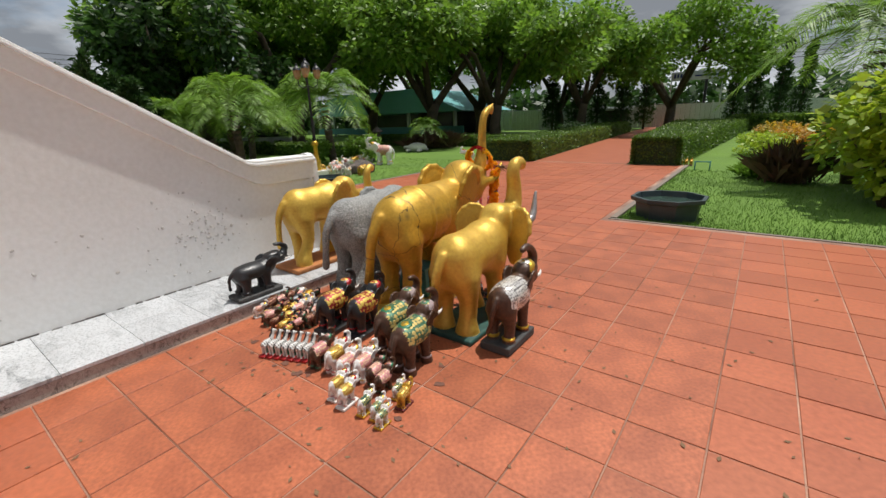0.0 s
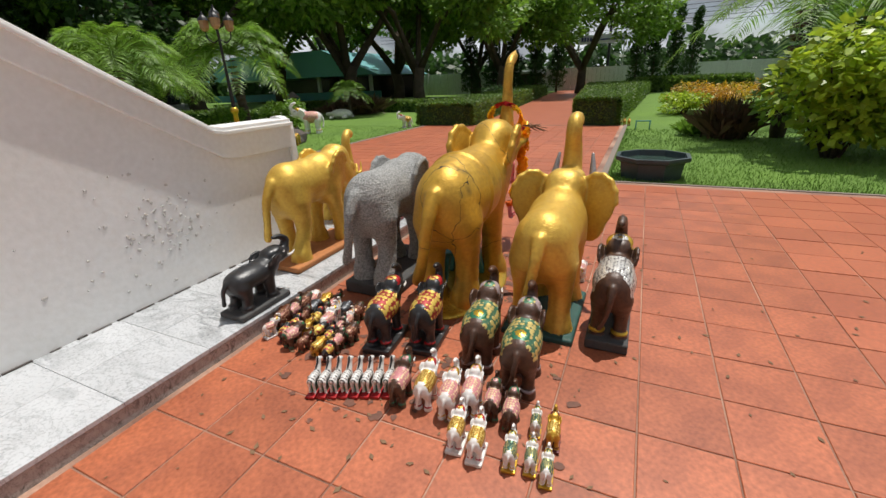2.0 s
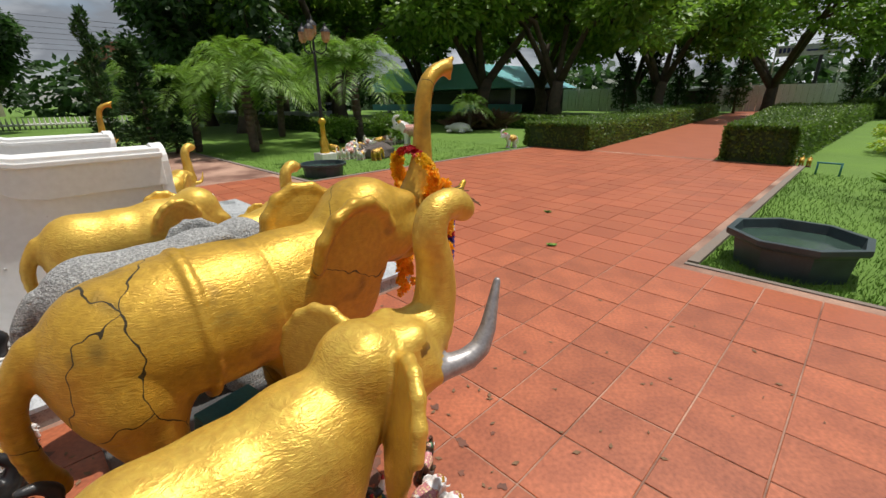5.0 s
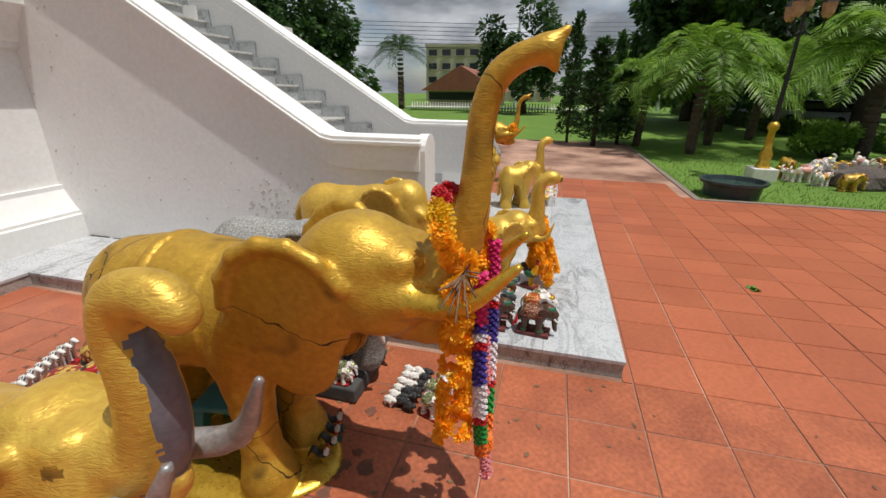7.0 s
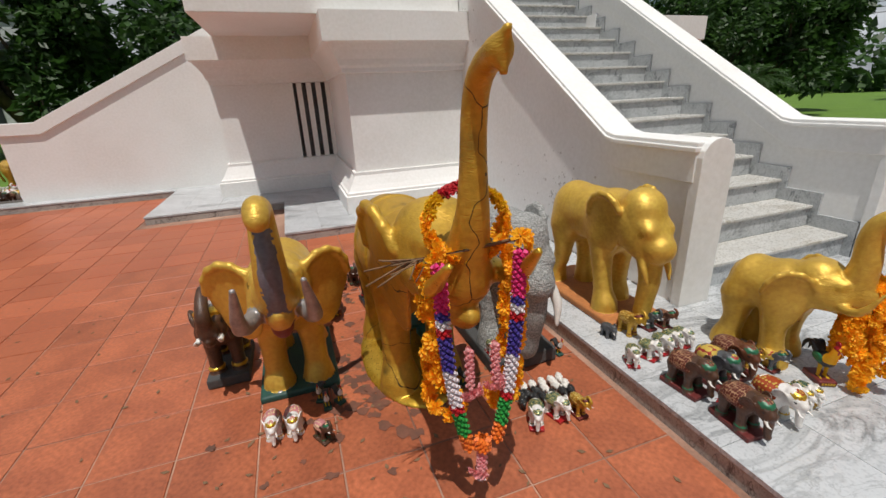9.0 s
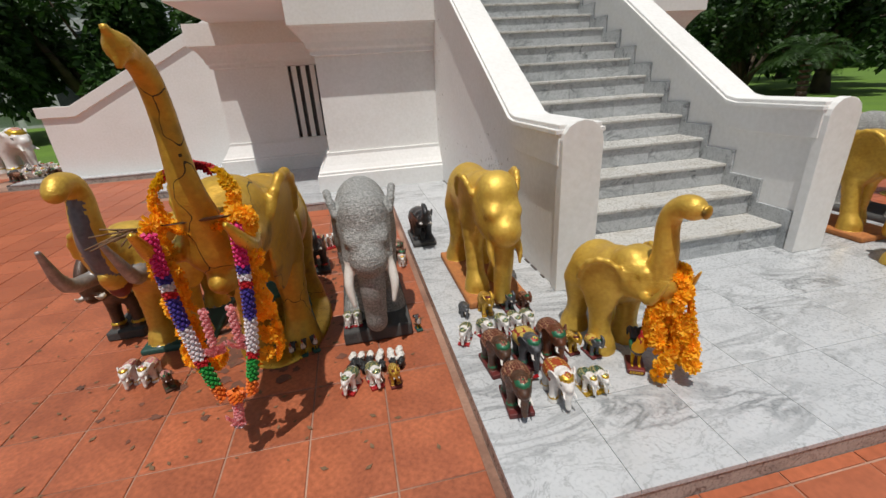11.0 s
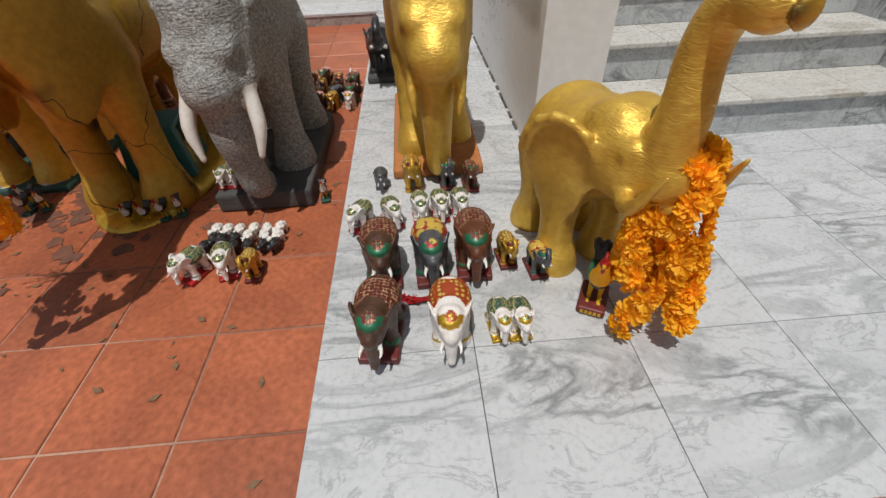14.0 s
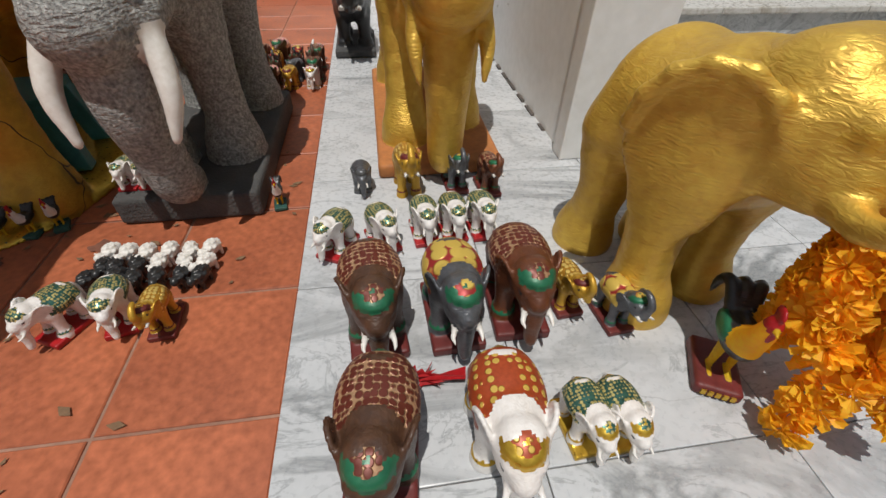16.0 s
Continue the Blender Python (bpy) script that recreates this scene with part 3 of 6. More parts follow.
def elephant_form(trunk, head=(-0.58, 0.86), pitch=0, tusk=None, ear=25, ear_size=1.0, long=1.0, stout=1.0, leg=1.0, stride=0.0, base=None, base_slot=2, cloth=None, cap=False, anklet=False, tail=True, ears_slot=0, tusk_slot=1, lip=None, ear_drop=0.03, snout_r=0.105, bands=(), dome=1.0, yaw=0):
    """The solids of an elephant that faces -y: shoulder about 1 high, feet at z = 0. Slots: 0 hide, 1 tusk, 2 base, 3 cloth, 4 trim, 5 nails, 6 lining, 7 eyes."""
    L, W = long, stout
    p = [("e", 0, 0, (0, 0.02 * L, 0.725), (0.255 * W, 0.50 * L, 0.23)), ("e", 0, 0.09, (0, -0.27 * L, 0.72), (0.225 * W, 0.23 * L, 0.24)), ("e", 0, 0.09, (0, 0.33 * L, 0.70), (0.24 * W, 0.235 * L, 0.255))]
    for s in (-1, 1):
        fy, ry = -0.30 * L + s * stride, 0.36 * L - s * stride
        p += limb(0, 0.10, [(s * 0.14 * W, -0.27 * L, 0.58, 0.12 * W), (s * 0.15 * W, (-0.27 * L + fy) / 2, 0.30, 0.088 * W), (s * 0.15 * W, fy, 0.07, 0.088 * W * leg)], 3)
        p += limb(0, 0.10, [(s * 0.13 * W, 0.34 * L, 0.56, 0.145 * W), (s * 0.15 * W, 0.31 * L, 0.32, 0.092 * W), (s * 0.15 * W, ry, 0.07, 0.088 * W * leg)], 3)
        for y in (fy, ry):
            p.append(("c", 0, 0.05, (s * 0.15 * W, y - 0.015, 0.03), (s * 0.15 * W, y - 0.015, 0.05), 0.118 * W * leg, 0.112 * W * leg))
            for a in (-0.055, 0, 0.055):
                p.append(("e", 5, 0.01, (s * 0.15 * W + a * W, y - 0.105 * W - 0.012 + abs(a) * 0.4, 0.035), (0.024, 0.024, 0.03)))
            if anklet:
                p.append(("e", 4, 0, (s * 0.15 * W, y, 0.14), (0.118 * W, 0.118 * W, 0.028)))
    R = turn(-pitch)
    first = len(p)
    def hd(x, y, z):
        v = R @ np.array((x, y, z))
        return (v[0], v[1] + head[0], v[2] + head[1])
    p += limb(0, 0.15, [(0, -0.34 * L, 0.76, 0.20 * W), (0, (-0.40 * L + head[0]) / 2, (0.78 + head[1]) / 2, 0.175 * W), (0, head[0] + 0.03, head[1], 0.175 * W)], 2)
    p.append(("e", 0, 0.06, hd(0, 0, 0.02), (0.175 * W, 0.19, 0.20 - 0.05 * (1 - dome)), R))
    for s in (-1, 1):
        p.append(("e", 0, 0.07, hd(s * 0.065 * W, 0.0, 0.13 - 0.06 * (1 - dome)), (0.085, 0.11, 0.09), R))
        p.append(("e", 0, 0.05, hd(s * 0.10 * W, -0.17, 0.055), (0.055, 0.07, 0.045), R))
        p.append(("e", 7, 0.0, hd(s * 0.146 * W, -0.185, 0.035), (0.013, 0.020, 0.016), R))
        p.append(("e", 0, 0.05, hd(s * 0.10 * W, -0.10, -0.09), (0.085, 0.14, 0.11), R))
        E = turn(0, s * 10, -s * ear)
        q = ear_size
        p.append(("e", ears_slot, 0.035, tuple(np.array(hd(s * 0.165 * W, 0.05, -ear_drop)) + E @ np.array((s * 0.03, 0.10 * q, 0.0))), (0.022, 0.17 * q, 0.21 * q), E))
        p.append(("e", ears_slot, 0.035, tuple(np.array(hd(s * 0.165 * W, 0.05, -ear_drop)) + E @ np.array((s * 0.035, 0.10 * q, -0.17 * q))), (0.022, 0.11 * q, 0.14 * q), E))
        rim = [tuple(np.array(hd(s * 0.165 * W, 0.05, -ear_drop)) + E @ np.array((s * 0.04, (0.10 + 0.165 * math.cos(a)) * q, 0.205 * math.sin(a) * q))) for a in np.linspace(0.1, 2.7, 7)]
        p += limb(ears_slot, 0.02, [(*v, 0.022) for v in rim], 1)
        if tusk:
            p += limb(tusk_slot, 0.0, [(s * x, y, z, r) for x, y, z, r in tusk], 3)
            p.append(("e", 0, 0.03, (s * tusk[0][0], tusk[0][1] + 0.02, tusk[0][2]), (0.05, 0.07, 0.05)))
    snout = hd(0, -0.27, -0.06)
    p += limb(0, 0.08, [(*hd(0, -0.06, 0.0), 0.165 * W), (*snout, snout_r)], 2)
    p += limb(0, 0.05, [(*hd(0, -0.06, -0.15), 0.085), (*hd(0, -0.24, -0.20), 0.06), (*hd(0, -0.33, -0.19), 0.035)], 2)
    p += limb(0, 0.06, [(*snout, snout_r), *trunk], 6)
    run = bend([(*snout, snout_r), *trunk], 9)
    for i, a in enumerate(run[2:-2]):
        if i % 2 == 0:
            p.append(("e", 0, 0.012, tuple(a[:3]), (a[3] * 1.035,) * 3))
    if lip:
        p += limb(6, 0.0, lip, 4)
    if yaw:
        Z, hub = turn(0, 0, yaw), np.array((0, -0.26 * L, 0))
        for i in range(first, len(p)):
            a = list(p[i][3:])
            a[0] = tuple(Z @ (np.array(a[0]) - hub) + hub)
            if p[i][0] == "c":
                a[1] = tuple(Z @ (np.array(a[1]) - hub) + hub)
            else:
                a = [a[0], a[1], Z @ (a[2] if len(a) > 2 and a[2] is not None else np.eye(3))]
            p[i] = (*p[i][:3], *a)
    if tail:
        p += limb(0, 0.04, [(0, 0.55 * L, 0.80, 0.045), (0.01, 0.65 * L, 0.64, 0.036), (0.05, 0.655 * L, 0.42, 0.030), (0.11, 0.60 * L + 0.02, 0.26, 0.036)], 4)
    if cloth:
        y0, y1, z0 = cloth
        p.append(("k", 4, 0, (0, 0.02 * L, 0.725), (0.279 * W, 0.60 * L, 0.253), None, (-1, y0 - 0.035, z0 - 0.035), (1, y1 + 0.035, 2)))
        p.append(("k", 3, 0, (0, 0.02 * L, 0.725), (0.291 * W, 0.64 * L, 0.265), None, (-1, y0, z0), (1, y1, 2)))
    for y in bands:
        p.append(("k", 4, 0, (0, 0.02 * L, 0.725), (0.302 * W, 0.68 * L, 0.276), None, (-1, y - 0.018, 0.3), (1, y + 0.018, 2)))
    if cap:
        c = hd(0, -0.07, 0.135)
        p.append(("e", 4, 0, c, (0.175, 0.175, 0.085), R))
        p.append(("e", 3, 0, hd(0, -0.072, 0.147), (0.135, 0.135, 0.085), R))
        p.append(("e", 4, 0, hd(0, -0.074, 0.165), (0.055, 0.055, 0.075), R))
    if base:
        p.append(("b", base_slot, 0, *base))
    return p


def scaled(prims, s):
    out = []
    for p in prims:
        a = list(p[3:])
        if p[0] == "c":
            a = [tuple(np.array(a[0]) * s), tuple(np.array(a[1]) * s), a[2] * s, a[3] * s]
        elif p[0] == "b":
            a = [tuple(np.array(a[0]) * s), tuple(np.array(a[1]) * s), a[2] * s]
        else:
            a[0], a[1] = tuple(np.array(a[0]) * s), tuple(np.array(a[1]) * s)
            if p[0] == "k":
                a[3], a[4] = tuple(np.array(a[3]) * s), tuple(np.array(a[4]) * s)
        out.append((p[0], p[1], p[2] * s, *a))
    return out


def statue(name, form, s, h, mats, at, rz, label, category="elephant statue", group=""):
    me = carve(name, scaled(form, s), h, mats)
    ob = new(name, me)
    ob.matrix_world = pose(*at, 0, 0, rz)
    return tagged(ob, label, category, group)


# ---- ground and paving ----
P, X0, Y0 = 0.375, -0.03, 3.755
tagged(box("ground", -400, 400, -400, 400, -0.30, -0.03, GRASS), "wide mown green lawn reaching the horizon", "ground", kind="structure")
LAND = 0.115


def path_x(y):
    """How far the long walk has drifted sideways at y."""
    return 0.10 * (-10 - y) if y < -10 else 0.0


pave_bm = bmesh.new()
for a in ((-14, -1.62, -2.0, 12), (-1.62, 5.05, -9.9, 12), (5.05, 13.5, -1.66, 12)):
    add_box(pave_bm, a[0], a[1], a[2], a[3], -0.1, -0.006)
paving = tagged(link("pavement", pave_bm, GROUT), "orange terracotta tile paving with pale and blackened grout", "paving", kind="structure")
walk_bm = bmesh.new()
vs = [walk_bm.verts.new(p) for p in ((0.05, -9.9, -0.004), (3.25, -9.9, -0.004), (3.25 + path_x(-62), -62, -0.004), (0.05 + path_x(-62), -62, -0.004))]
walk_bm.faces.new(vs)
tagged(link("walkway", walk_bm, TILE_FAR), "long straight terracotta walk between clipped hedges", "path", kind="structure")


def paved(x, y):
    if x > -0.1 and -0.1 < y < 12 and x < 4.1:
        return False
    if y > 4.75 and -1.8 < x < 6.1:
        return False
    if y > 6.45 and -3.8 < x < 6.1:
        return False
    if y > 8.6 and x > -8:
        return False
    if x < -1.62:
        return y > -1.87
    if x < 5.05:
        return y > -9.8
    return y > -1.5


cut_bm = bmesh.new()
for k in range(11):
    add_box(cut_bm, -0.026 + 0.375 * k, 0.341 + 0.375 * k, 0.009, 0.06, -0.006, 0.0)
cut = link("cut_tiles", cut_bm, TILE_FAR)
cut.parent = paving

# ---- landing, strip and steps ----
S = tagged(empty("landing"), "white veined marble landing slab with dark stained edge", "marble landing", kind="structure")
edge_bm = bmesh.new()
add_box(edge_bm, 0.008, 4.12, 0.063, 6.2, -0.05, LAND - 0.03, 0.003)
add_box(edge_bm, -1.752, 0.008, 4.768, 9.5, -0.05, LAND - 0.03, 0.003)
add_box(edge_bm, 4.12, 6.0, 4.768, 9.5, -0.05, LAND - 0.03, 0.003)
add_box(edge_bm, -3.692, -1.752, 6.608, 9.5, -0.05, LAND - 0.03, 0.003)
bed_bm = bmesh.new()
add_box(bed_bm, 0.012, 4.11, 0.067, 6.2, LAND - 0.03, LAND - 0.006)
add_box(bed_bm, -1.74, 0.012, 4.78, 9.5, LAND - 0.03, LAND - 0.006)
add_box(bed_bm, 4.11, 6.0, 4.78, 9.5, LAND - 0.03, LAND - 0.006)
add_box(bed_bm, -3.68, -1.74, 6.62, 9.5, LAND - 0.03, LAND - 0.006)
add_box(edge_bm, -7.0, -3.692, 8.708, 9.5, -0.05, LAND - 0.03, 0.003)
add_box(bed_bm, -7.0, -3.68, 8.72, 9.5, LAND - 0.03, LAND - 0.006)
part("edge_course", edge_bm, EDGE, S, "stained grey marble edging")
part("slab_bed", bed_bm, GRIME, S)
slab_mesh = {}


def slab(x0, x1, y0, y1):
    key = (round(x1 - x0, 3), round(y1 - y0, 3))
    if key not in slab_mesh:
        bm = add_box(bmesh.new(), -key[0] / 2, key[0] / 2, -key[1] / 2, key[1] / 2, -0.026, 0, 0.0025)
        me = bpy.data.meshes.new("slab")
        bm.to_mesh(me)
        bm.free()
        me.materials.append(MARBLE)
        slab_mesh[key] = me
    ob = new("slab", slab_mesh[key])
    ob.location = ((x0 + x1) / 2, (y0 + y1) / 2, LAND)
    ob.parent = S


for i in range(9):
    for j in range(13):
        x0, y0 = i * 0.458, 0.055 + j * 0.475
        if x0 + 0.2 > 0.86 and y0 > 1.9 and x0 < 3.2:
            continue
        slab(x0 + 0.001, x0 + 0.457, y0 + 0.001, y0 + 0.474)
for i in range(4):
    for j in range(6):
        slab(-1.76 + i * 0.44 + 0.001, -1.76 + (i + 1) * 0.44 - 0.001, 4.76 + j * 0.53 + 0.001, 4.76 + (j + 1) * 0.53 - 0.001)
for i in range(4):
    for j in range(5):
        slab(-3.70 + i * 0.485 + 0.001, -3.70 + (i + 1) * 0.485 - 0.001, 6.60 + j * 0.48 + 0.001, 6.60 + (j + 1) * 0.48 - 0.001)
for i in range(7):
    slab(-3.702 - 0.46 * (i + 1), -3.704 - 0.46 * i, 8.70, 9.16)

RISE, GO, Y1 = 0.19, 0.31, 1.68
stair = tagged(empty("staircase"), "steep flight of grey veined marble steps with pale nosings", "stairs", kind="structure")
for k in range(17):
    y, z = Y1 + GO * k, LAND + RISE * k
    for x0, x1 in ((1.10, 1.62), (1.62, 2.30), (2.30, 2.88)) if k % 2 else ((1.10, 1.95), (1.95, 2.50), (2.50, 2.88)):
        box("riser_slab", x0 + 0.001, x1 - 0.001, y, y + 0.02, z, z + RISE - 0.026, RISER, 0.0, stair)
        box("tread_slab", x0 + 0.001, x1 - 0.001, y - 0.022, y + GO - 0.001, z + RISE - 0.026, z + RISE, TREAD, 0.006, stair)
box("stair_core", 1.10, 2.88, Y1 + 0.02, 8.2, 0, 0.11, GRIME, 0, stair)
core = [(Y1 + 0.02, 0.1)]
for k in range(17):
    core += [(Y1 + 0.02 + GO * k, LAND + RISE * (k + 1) - 0.028), (Y1 + 0.02 + GO * (k + 1), LAND + RISE * (k + 1) - 0.028)]
core.append((Y1 + 0.02 + GO * 17, 0.1))
prism("step_core", core, "x", 1.101, 2.879, GRIME, 0, stair)
for x0, x1 in ((1.101, 1.125), (2.855, 2.879)):
    zig = [(Y1 - 0.07, LAND)]
    for k in range(17):
        zig += [(Y1 - 0.07 + GO * k, LAND + RISE * (k + 1) + 0.12), (Y1 - 0.07 + GO * (k + 1), LAND + RISE * (k + 1) + 0.12)]
    zig += [(Y1 - 0.07 + GO * 17, LAND)]
    prism("stepped_skirting", zig, "x", x0, x1, RISER, 0, stair, "grey marble stepped skirting")


def parapet(name, x0, x1, label):
    """A stair wall with a flat foot, a raked run and a moulded coping in three lips."""
    top = tagged(empty(name), label, "wall", kind="structure")
    slope, yk, zk, yf, ye = 0.613, 2.30, 1.24, 1.58, 7.2
    def line(d, y0):
        t = d * 0.29
        return [(y0, zk - d), (yk - t, zk - d), (yk + 0.10 - t, zk - d + 0.02), (ye, zk - d + slope * (ye - yk))]
    body = [(yf, LAND), *line(0.10, yf), (ye, LAND)]
    prism("wall_body", body, "x", x0, x1, WHITE, 0, top)
    c = line(0.055, yf - 0.012)
    lower = line(0.255, yf - 0.012)
    prism("coping_band", c + list(reversed(lower)), "x", x0 - 0.035, x1 + 0.035, WHITE, 0.006, top)
    a, b = line(0.03, yf - 0.02), line(0.062, yf - 0.02)
    prism("coping_lip", a + list(reversed(b)), "x", x0 - 0.055, x1 + 0.055, WHITE, 0.006, top)
    a, b = line(0.0, yf - 0.012), line(0.036, yf - 0.012)
    prism("coping_top", a + list(reversed(b)), "x", x0 - 0.035, x1 + 0.035, WHITE, 0.008, top)
    mid, half = (x0 + x1) / 2, (x1 - x0) / 2 + 0.025
    pts = [(mid - half, LAND), (mid - half, zk - 0.10)] + [(mid + half * math.cos(a), zk - 0.10 + 0.125 * math.sin(a)) for a in np.linspace(3.14, 0, 9)] + [(mid + half, LAND)]
    prism("end_post", pts, "y", yf - 0.055, yf + 0.02, WHITE, 0.005, top, "round-topped white end post with hairline cracks")
    return top


left_wall = parapet("stair_wall_left", 0.875, 1.10, "white limewashed stair wall with moulded coping and peeling paint")
right_wall = parapet("stair_wall_right", 2.88, 3.105, "white limewashed stair wall with moulded coping")
chip_bm = bmesh.new()
rng = random.Random(4)
for i in range(170):
    cy, cz = rng.gauss(2.95, 0.22), rng.gauss(0.62, 0.16)
    if i < 40:
        cy, cz = rng.gauss(5.3, 0.25), rng.uniform(0.5, 2.8)
    elif i < 60:
        cy, cz = rng.uniform(1.7, 4.5), rng.uniform(0.3, 1.0)
    r = rng.uniform(0.004, 0.016)
    ring = [chip_bm.verts.new((0.8735, cy + r * rng.uniform(0.5, 1.4) * math.cos(a), cz + r * rng.uniform(0.5, 1.4) * math.sin(a))) for a in np.linspace(0, 5.4, 7)]
    hub = chip_bm.verts.new((0.869, cy + r * 0.3, cz + r * 0.4))
    for k in range(7):
        chip_bm.faces.new((hub, ring[k], ring[(k + 1) % 7]))
part("paint_flakes", chip_bm, CHIP, left_wall, "curled flakes of peeling paint")
gap_bm = bmesh.new()
for i in range(30):
    y = 1.75 + i * 0.14
    add_box(gap_bm, 0.862, 0.876, y, y + rng.uniform(0.05, 0.14), LAND, LAND + rng.uniform(0.003, 0.010))
part("dirty_joint", gap_bm, GRIME, left_wall)

# ---- the building's base ----
base_prof = [(0.20, LAND), (0.20, 0.35), (0.175, 0.36), (0.175, 0.39), (0.15, 0.41), (0.11, 0.47), (0.06, 0.56), (0.04, 0.60), (0.04, 0.645), (0.0, 0.645)]
shaft = [(0.0, 1.90), (0.05, 1.91), (0.05, 1.96), (0.08, 1.99), (0.10, 2.06), (0.16, 2.16), (0.22, 2.23), (0.26, 2.25), (0.26, 2.58), (0.0, 2.58)]
pier = tagged(empty("pier"), "white rendered pier with moulded base and cornice", "building pier", kind="structure")
stack("pier_body", -0.73, 0.874, 5.45, 8.2, base_prof + shaft, WHITE, pier)
bay = tagged(empty("bay"), "white rendered bay with a slatted window and moulded base", "building wall", kind="structure")
bx0, bx1 = -2.55, -0.60
stack("bay_base", bx0, bx1, 7.65, 9.6, base_prof, WHITE, bay)
stack("bay_cornice", bx0, bx1, 7.65, 9.6, shaft, WHITE, bay)
box("bay_wall", bx0, -1.34, 7.65, 9.6, 0.645, 1.90, WHITE, 0, bay)
box("bay_wall", -1.34, bx1, 7.85, 9.6, 0.645, 1.90, WHITE, 0, bay)
win = empty("window_1")
tagged(win, "dark mesh window behind three white upright slats", "window", kind="structure")
box("mesh_screen", -1.34, -0.73, 7.80, 7.84, 0.645, 1.90, MESHGREY, 0, win)
for x in (-1.34, -1.18, -1.02, -0.86):
    box("slat", x + 0.06, x + 0.145, 7.67, 7.73, 0.645, 1.90, WHITE, 0.004, win)
box("window_sill", -1.34, -0.73, 7.60, 7.80, 0.63, 0.652, WHITE, 0.004, win)
upper = tagged(empty("upper_terrace"), "plain white upper storey of the shrine building", "building", kind="structure")
box("terrace_floor", -2.4, 0.874, 5.5, 9.6, 2.58, 3.1, WHITE, 0.01, upper)
box("terrace_floor", 0.874, 3.105, 7.2, 12, 2.6, 3.5, WHITE, 0.01, upper)
box("terrace_wall", -2.3, 6.4, 9.6, 12, 0, 7.5, WHITE, 0.01, upper)
box("dark_doorway", 1.2, 2.9, 9.55, 9.6, 3.5, 6.2, DARKGLASS, 0, upper, "dark open doorway")
pier_r = tagged(empty("pier"), "white rendered pier with moulded base and cornice", "building pier", kind="structure")
stack("pier_body", 3.106, 4.72, 5.45, 8.2, base_prof + shaft, WHITE, pier_r)
side = tagged(empty("side_stair_wall"), "white sloping wall of the side staircase with raised coping", "wall", kind="structure")
prof = [(-6.15, 0.03), (-6.15, 1.28), (-5.55, 1.28), (-2.0, 3.05), (-2.0, 0.03)]
prism("wall_body", prof, "y", 9.0, 9.25, WHITE, 0.005, side)
cop = [(-6.2, 1.26), (-6.2, 1.46), (-5.6, 1.46), (-2.0, 3.26), (-2.0, 3.04), (-5.55, 1.26)]
prism("coping", cop, "y", 8.96, 9.3, WHITE, 0.008, side)


# ---- the large statues ----
G7 = [GOLD_DARK, GOLD_BRIGHT, GOLD_BRIGHT, GOLD_DARK, GOLD_DARK, GOLD_BRIGHT, MOUTH, GOLD_DARK]
big = elephant_form([(0, -0.985, 1.04, 0.062), (0, -1.025, 1.16, 0.044), (0, -1.035, 1.28, 0.035), (0, -1.045, 1.42, 0.031), (0, -1.075, 1.52, 0.028), (0, -1.13, 1.57, 0.025), (0, -1.18, 1.588, 0.023), (0, -1.205, 1.594, 0.026)], (-0.65, 0.955), 2, [(0.115, -0.86, 0.90, 0.045), (0.155, -1.03, 0.93, 0.034), (0.14, -1.18, 1.06, 0.014)], 9, 1.2, 0.86, 0.82, 1.15, 0.0, None, 2, (-0.16, 0.32, 0.57), ear_drop=0.10, snout_r=0.09, bands=(0.08,), dome=-0.2)
big += [("c", 0, 0.015, (0, -1.205, 1.60), (0, -1.245, 1.635), 0.024, 0.012), ("c", 0, 0.015, (0, -1.205, 1.585), (0, -1.225, 1.545), 0.024, 0.012)]
big.append(("k", 2, 0, (0, 0.02, 0.0), (0.29, 0.52, 0.055), None, (-1, -1, 0.0), (1, 1, 0.045)))
big_ele = statue("elephant_statue", big, 1.055, 0.0115, G7, (-1.01, 1.89, 0), 0, "tall gold-painted trumpeting elephant statue, cracked and weathered, on an oval base")
G2 = [GOLD, SILVER, DARKGREEN, GOLD, GOLD, SILVER, MOUTH_GREY, GOLD_DARK, MOUTH]
mid = elephant_form([(0, -0.83, 0.97, 0.09), (0, -0.87, 1.10, 0.078), (0, -0.87, 1.24, 0.068), (0, -0.845, 1.36, 0.060), (0, -0.88, 1.45, 0.056), (0, -0.98, 1.47, 0.052), (0, -1.04, 1.43, 0.046)], (-0.52, 0.88), 30, [(0.12, -0.74, 0.84, 0.05), (0.18, -0.95, 0.88, 0.043), (0.155, -1.087, 1.137, 0.016)], 62, 1.1, 0.82, 0.9, 1.05, 0.0, ((0, 0.02, 0.015), (0.27, 0.42, 0.03), 0.02), 2, None, ear_drop=0.0, lip=[(0, -0.80, 0.80, 0.05), (0, -0.90, 1.0, 0.052), (0, -0.915, 1.18, 0.05), (0, -0.895, 1.34, 0.036)])
mid.append(("e", 8, 0, (0, -0.79, 0.78), (0.062, 0.075, 0.085)))
mid_ele = statue("elephant_statue", mid, 0.82, 0.0095, G2, (-1.69, 2.09, 0), 0, "gold-painted elephant statue, trunk raised, silver tusks, red mouth, green base")
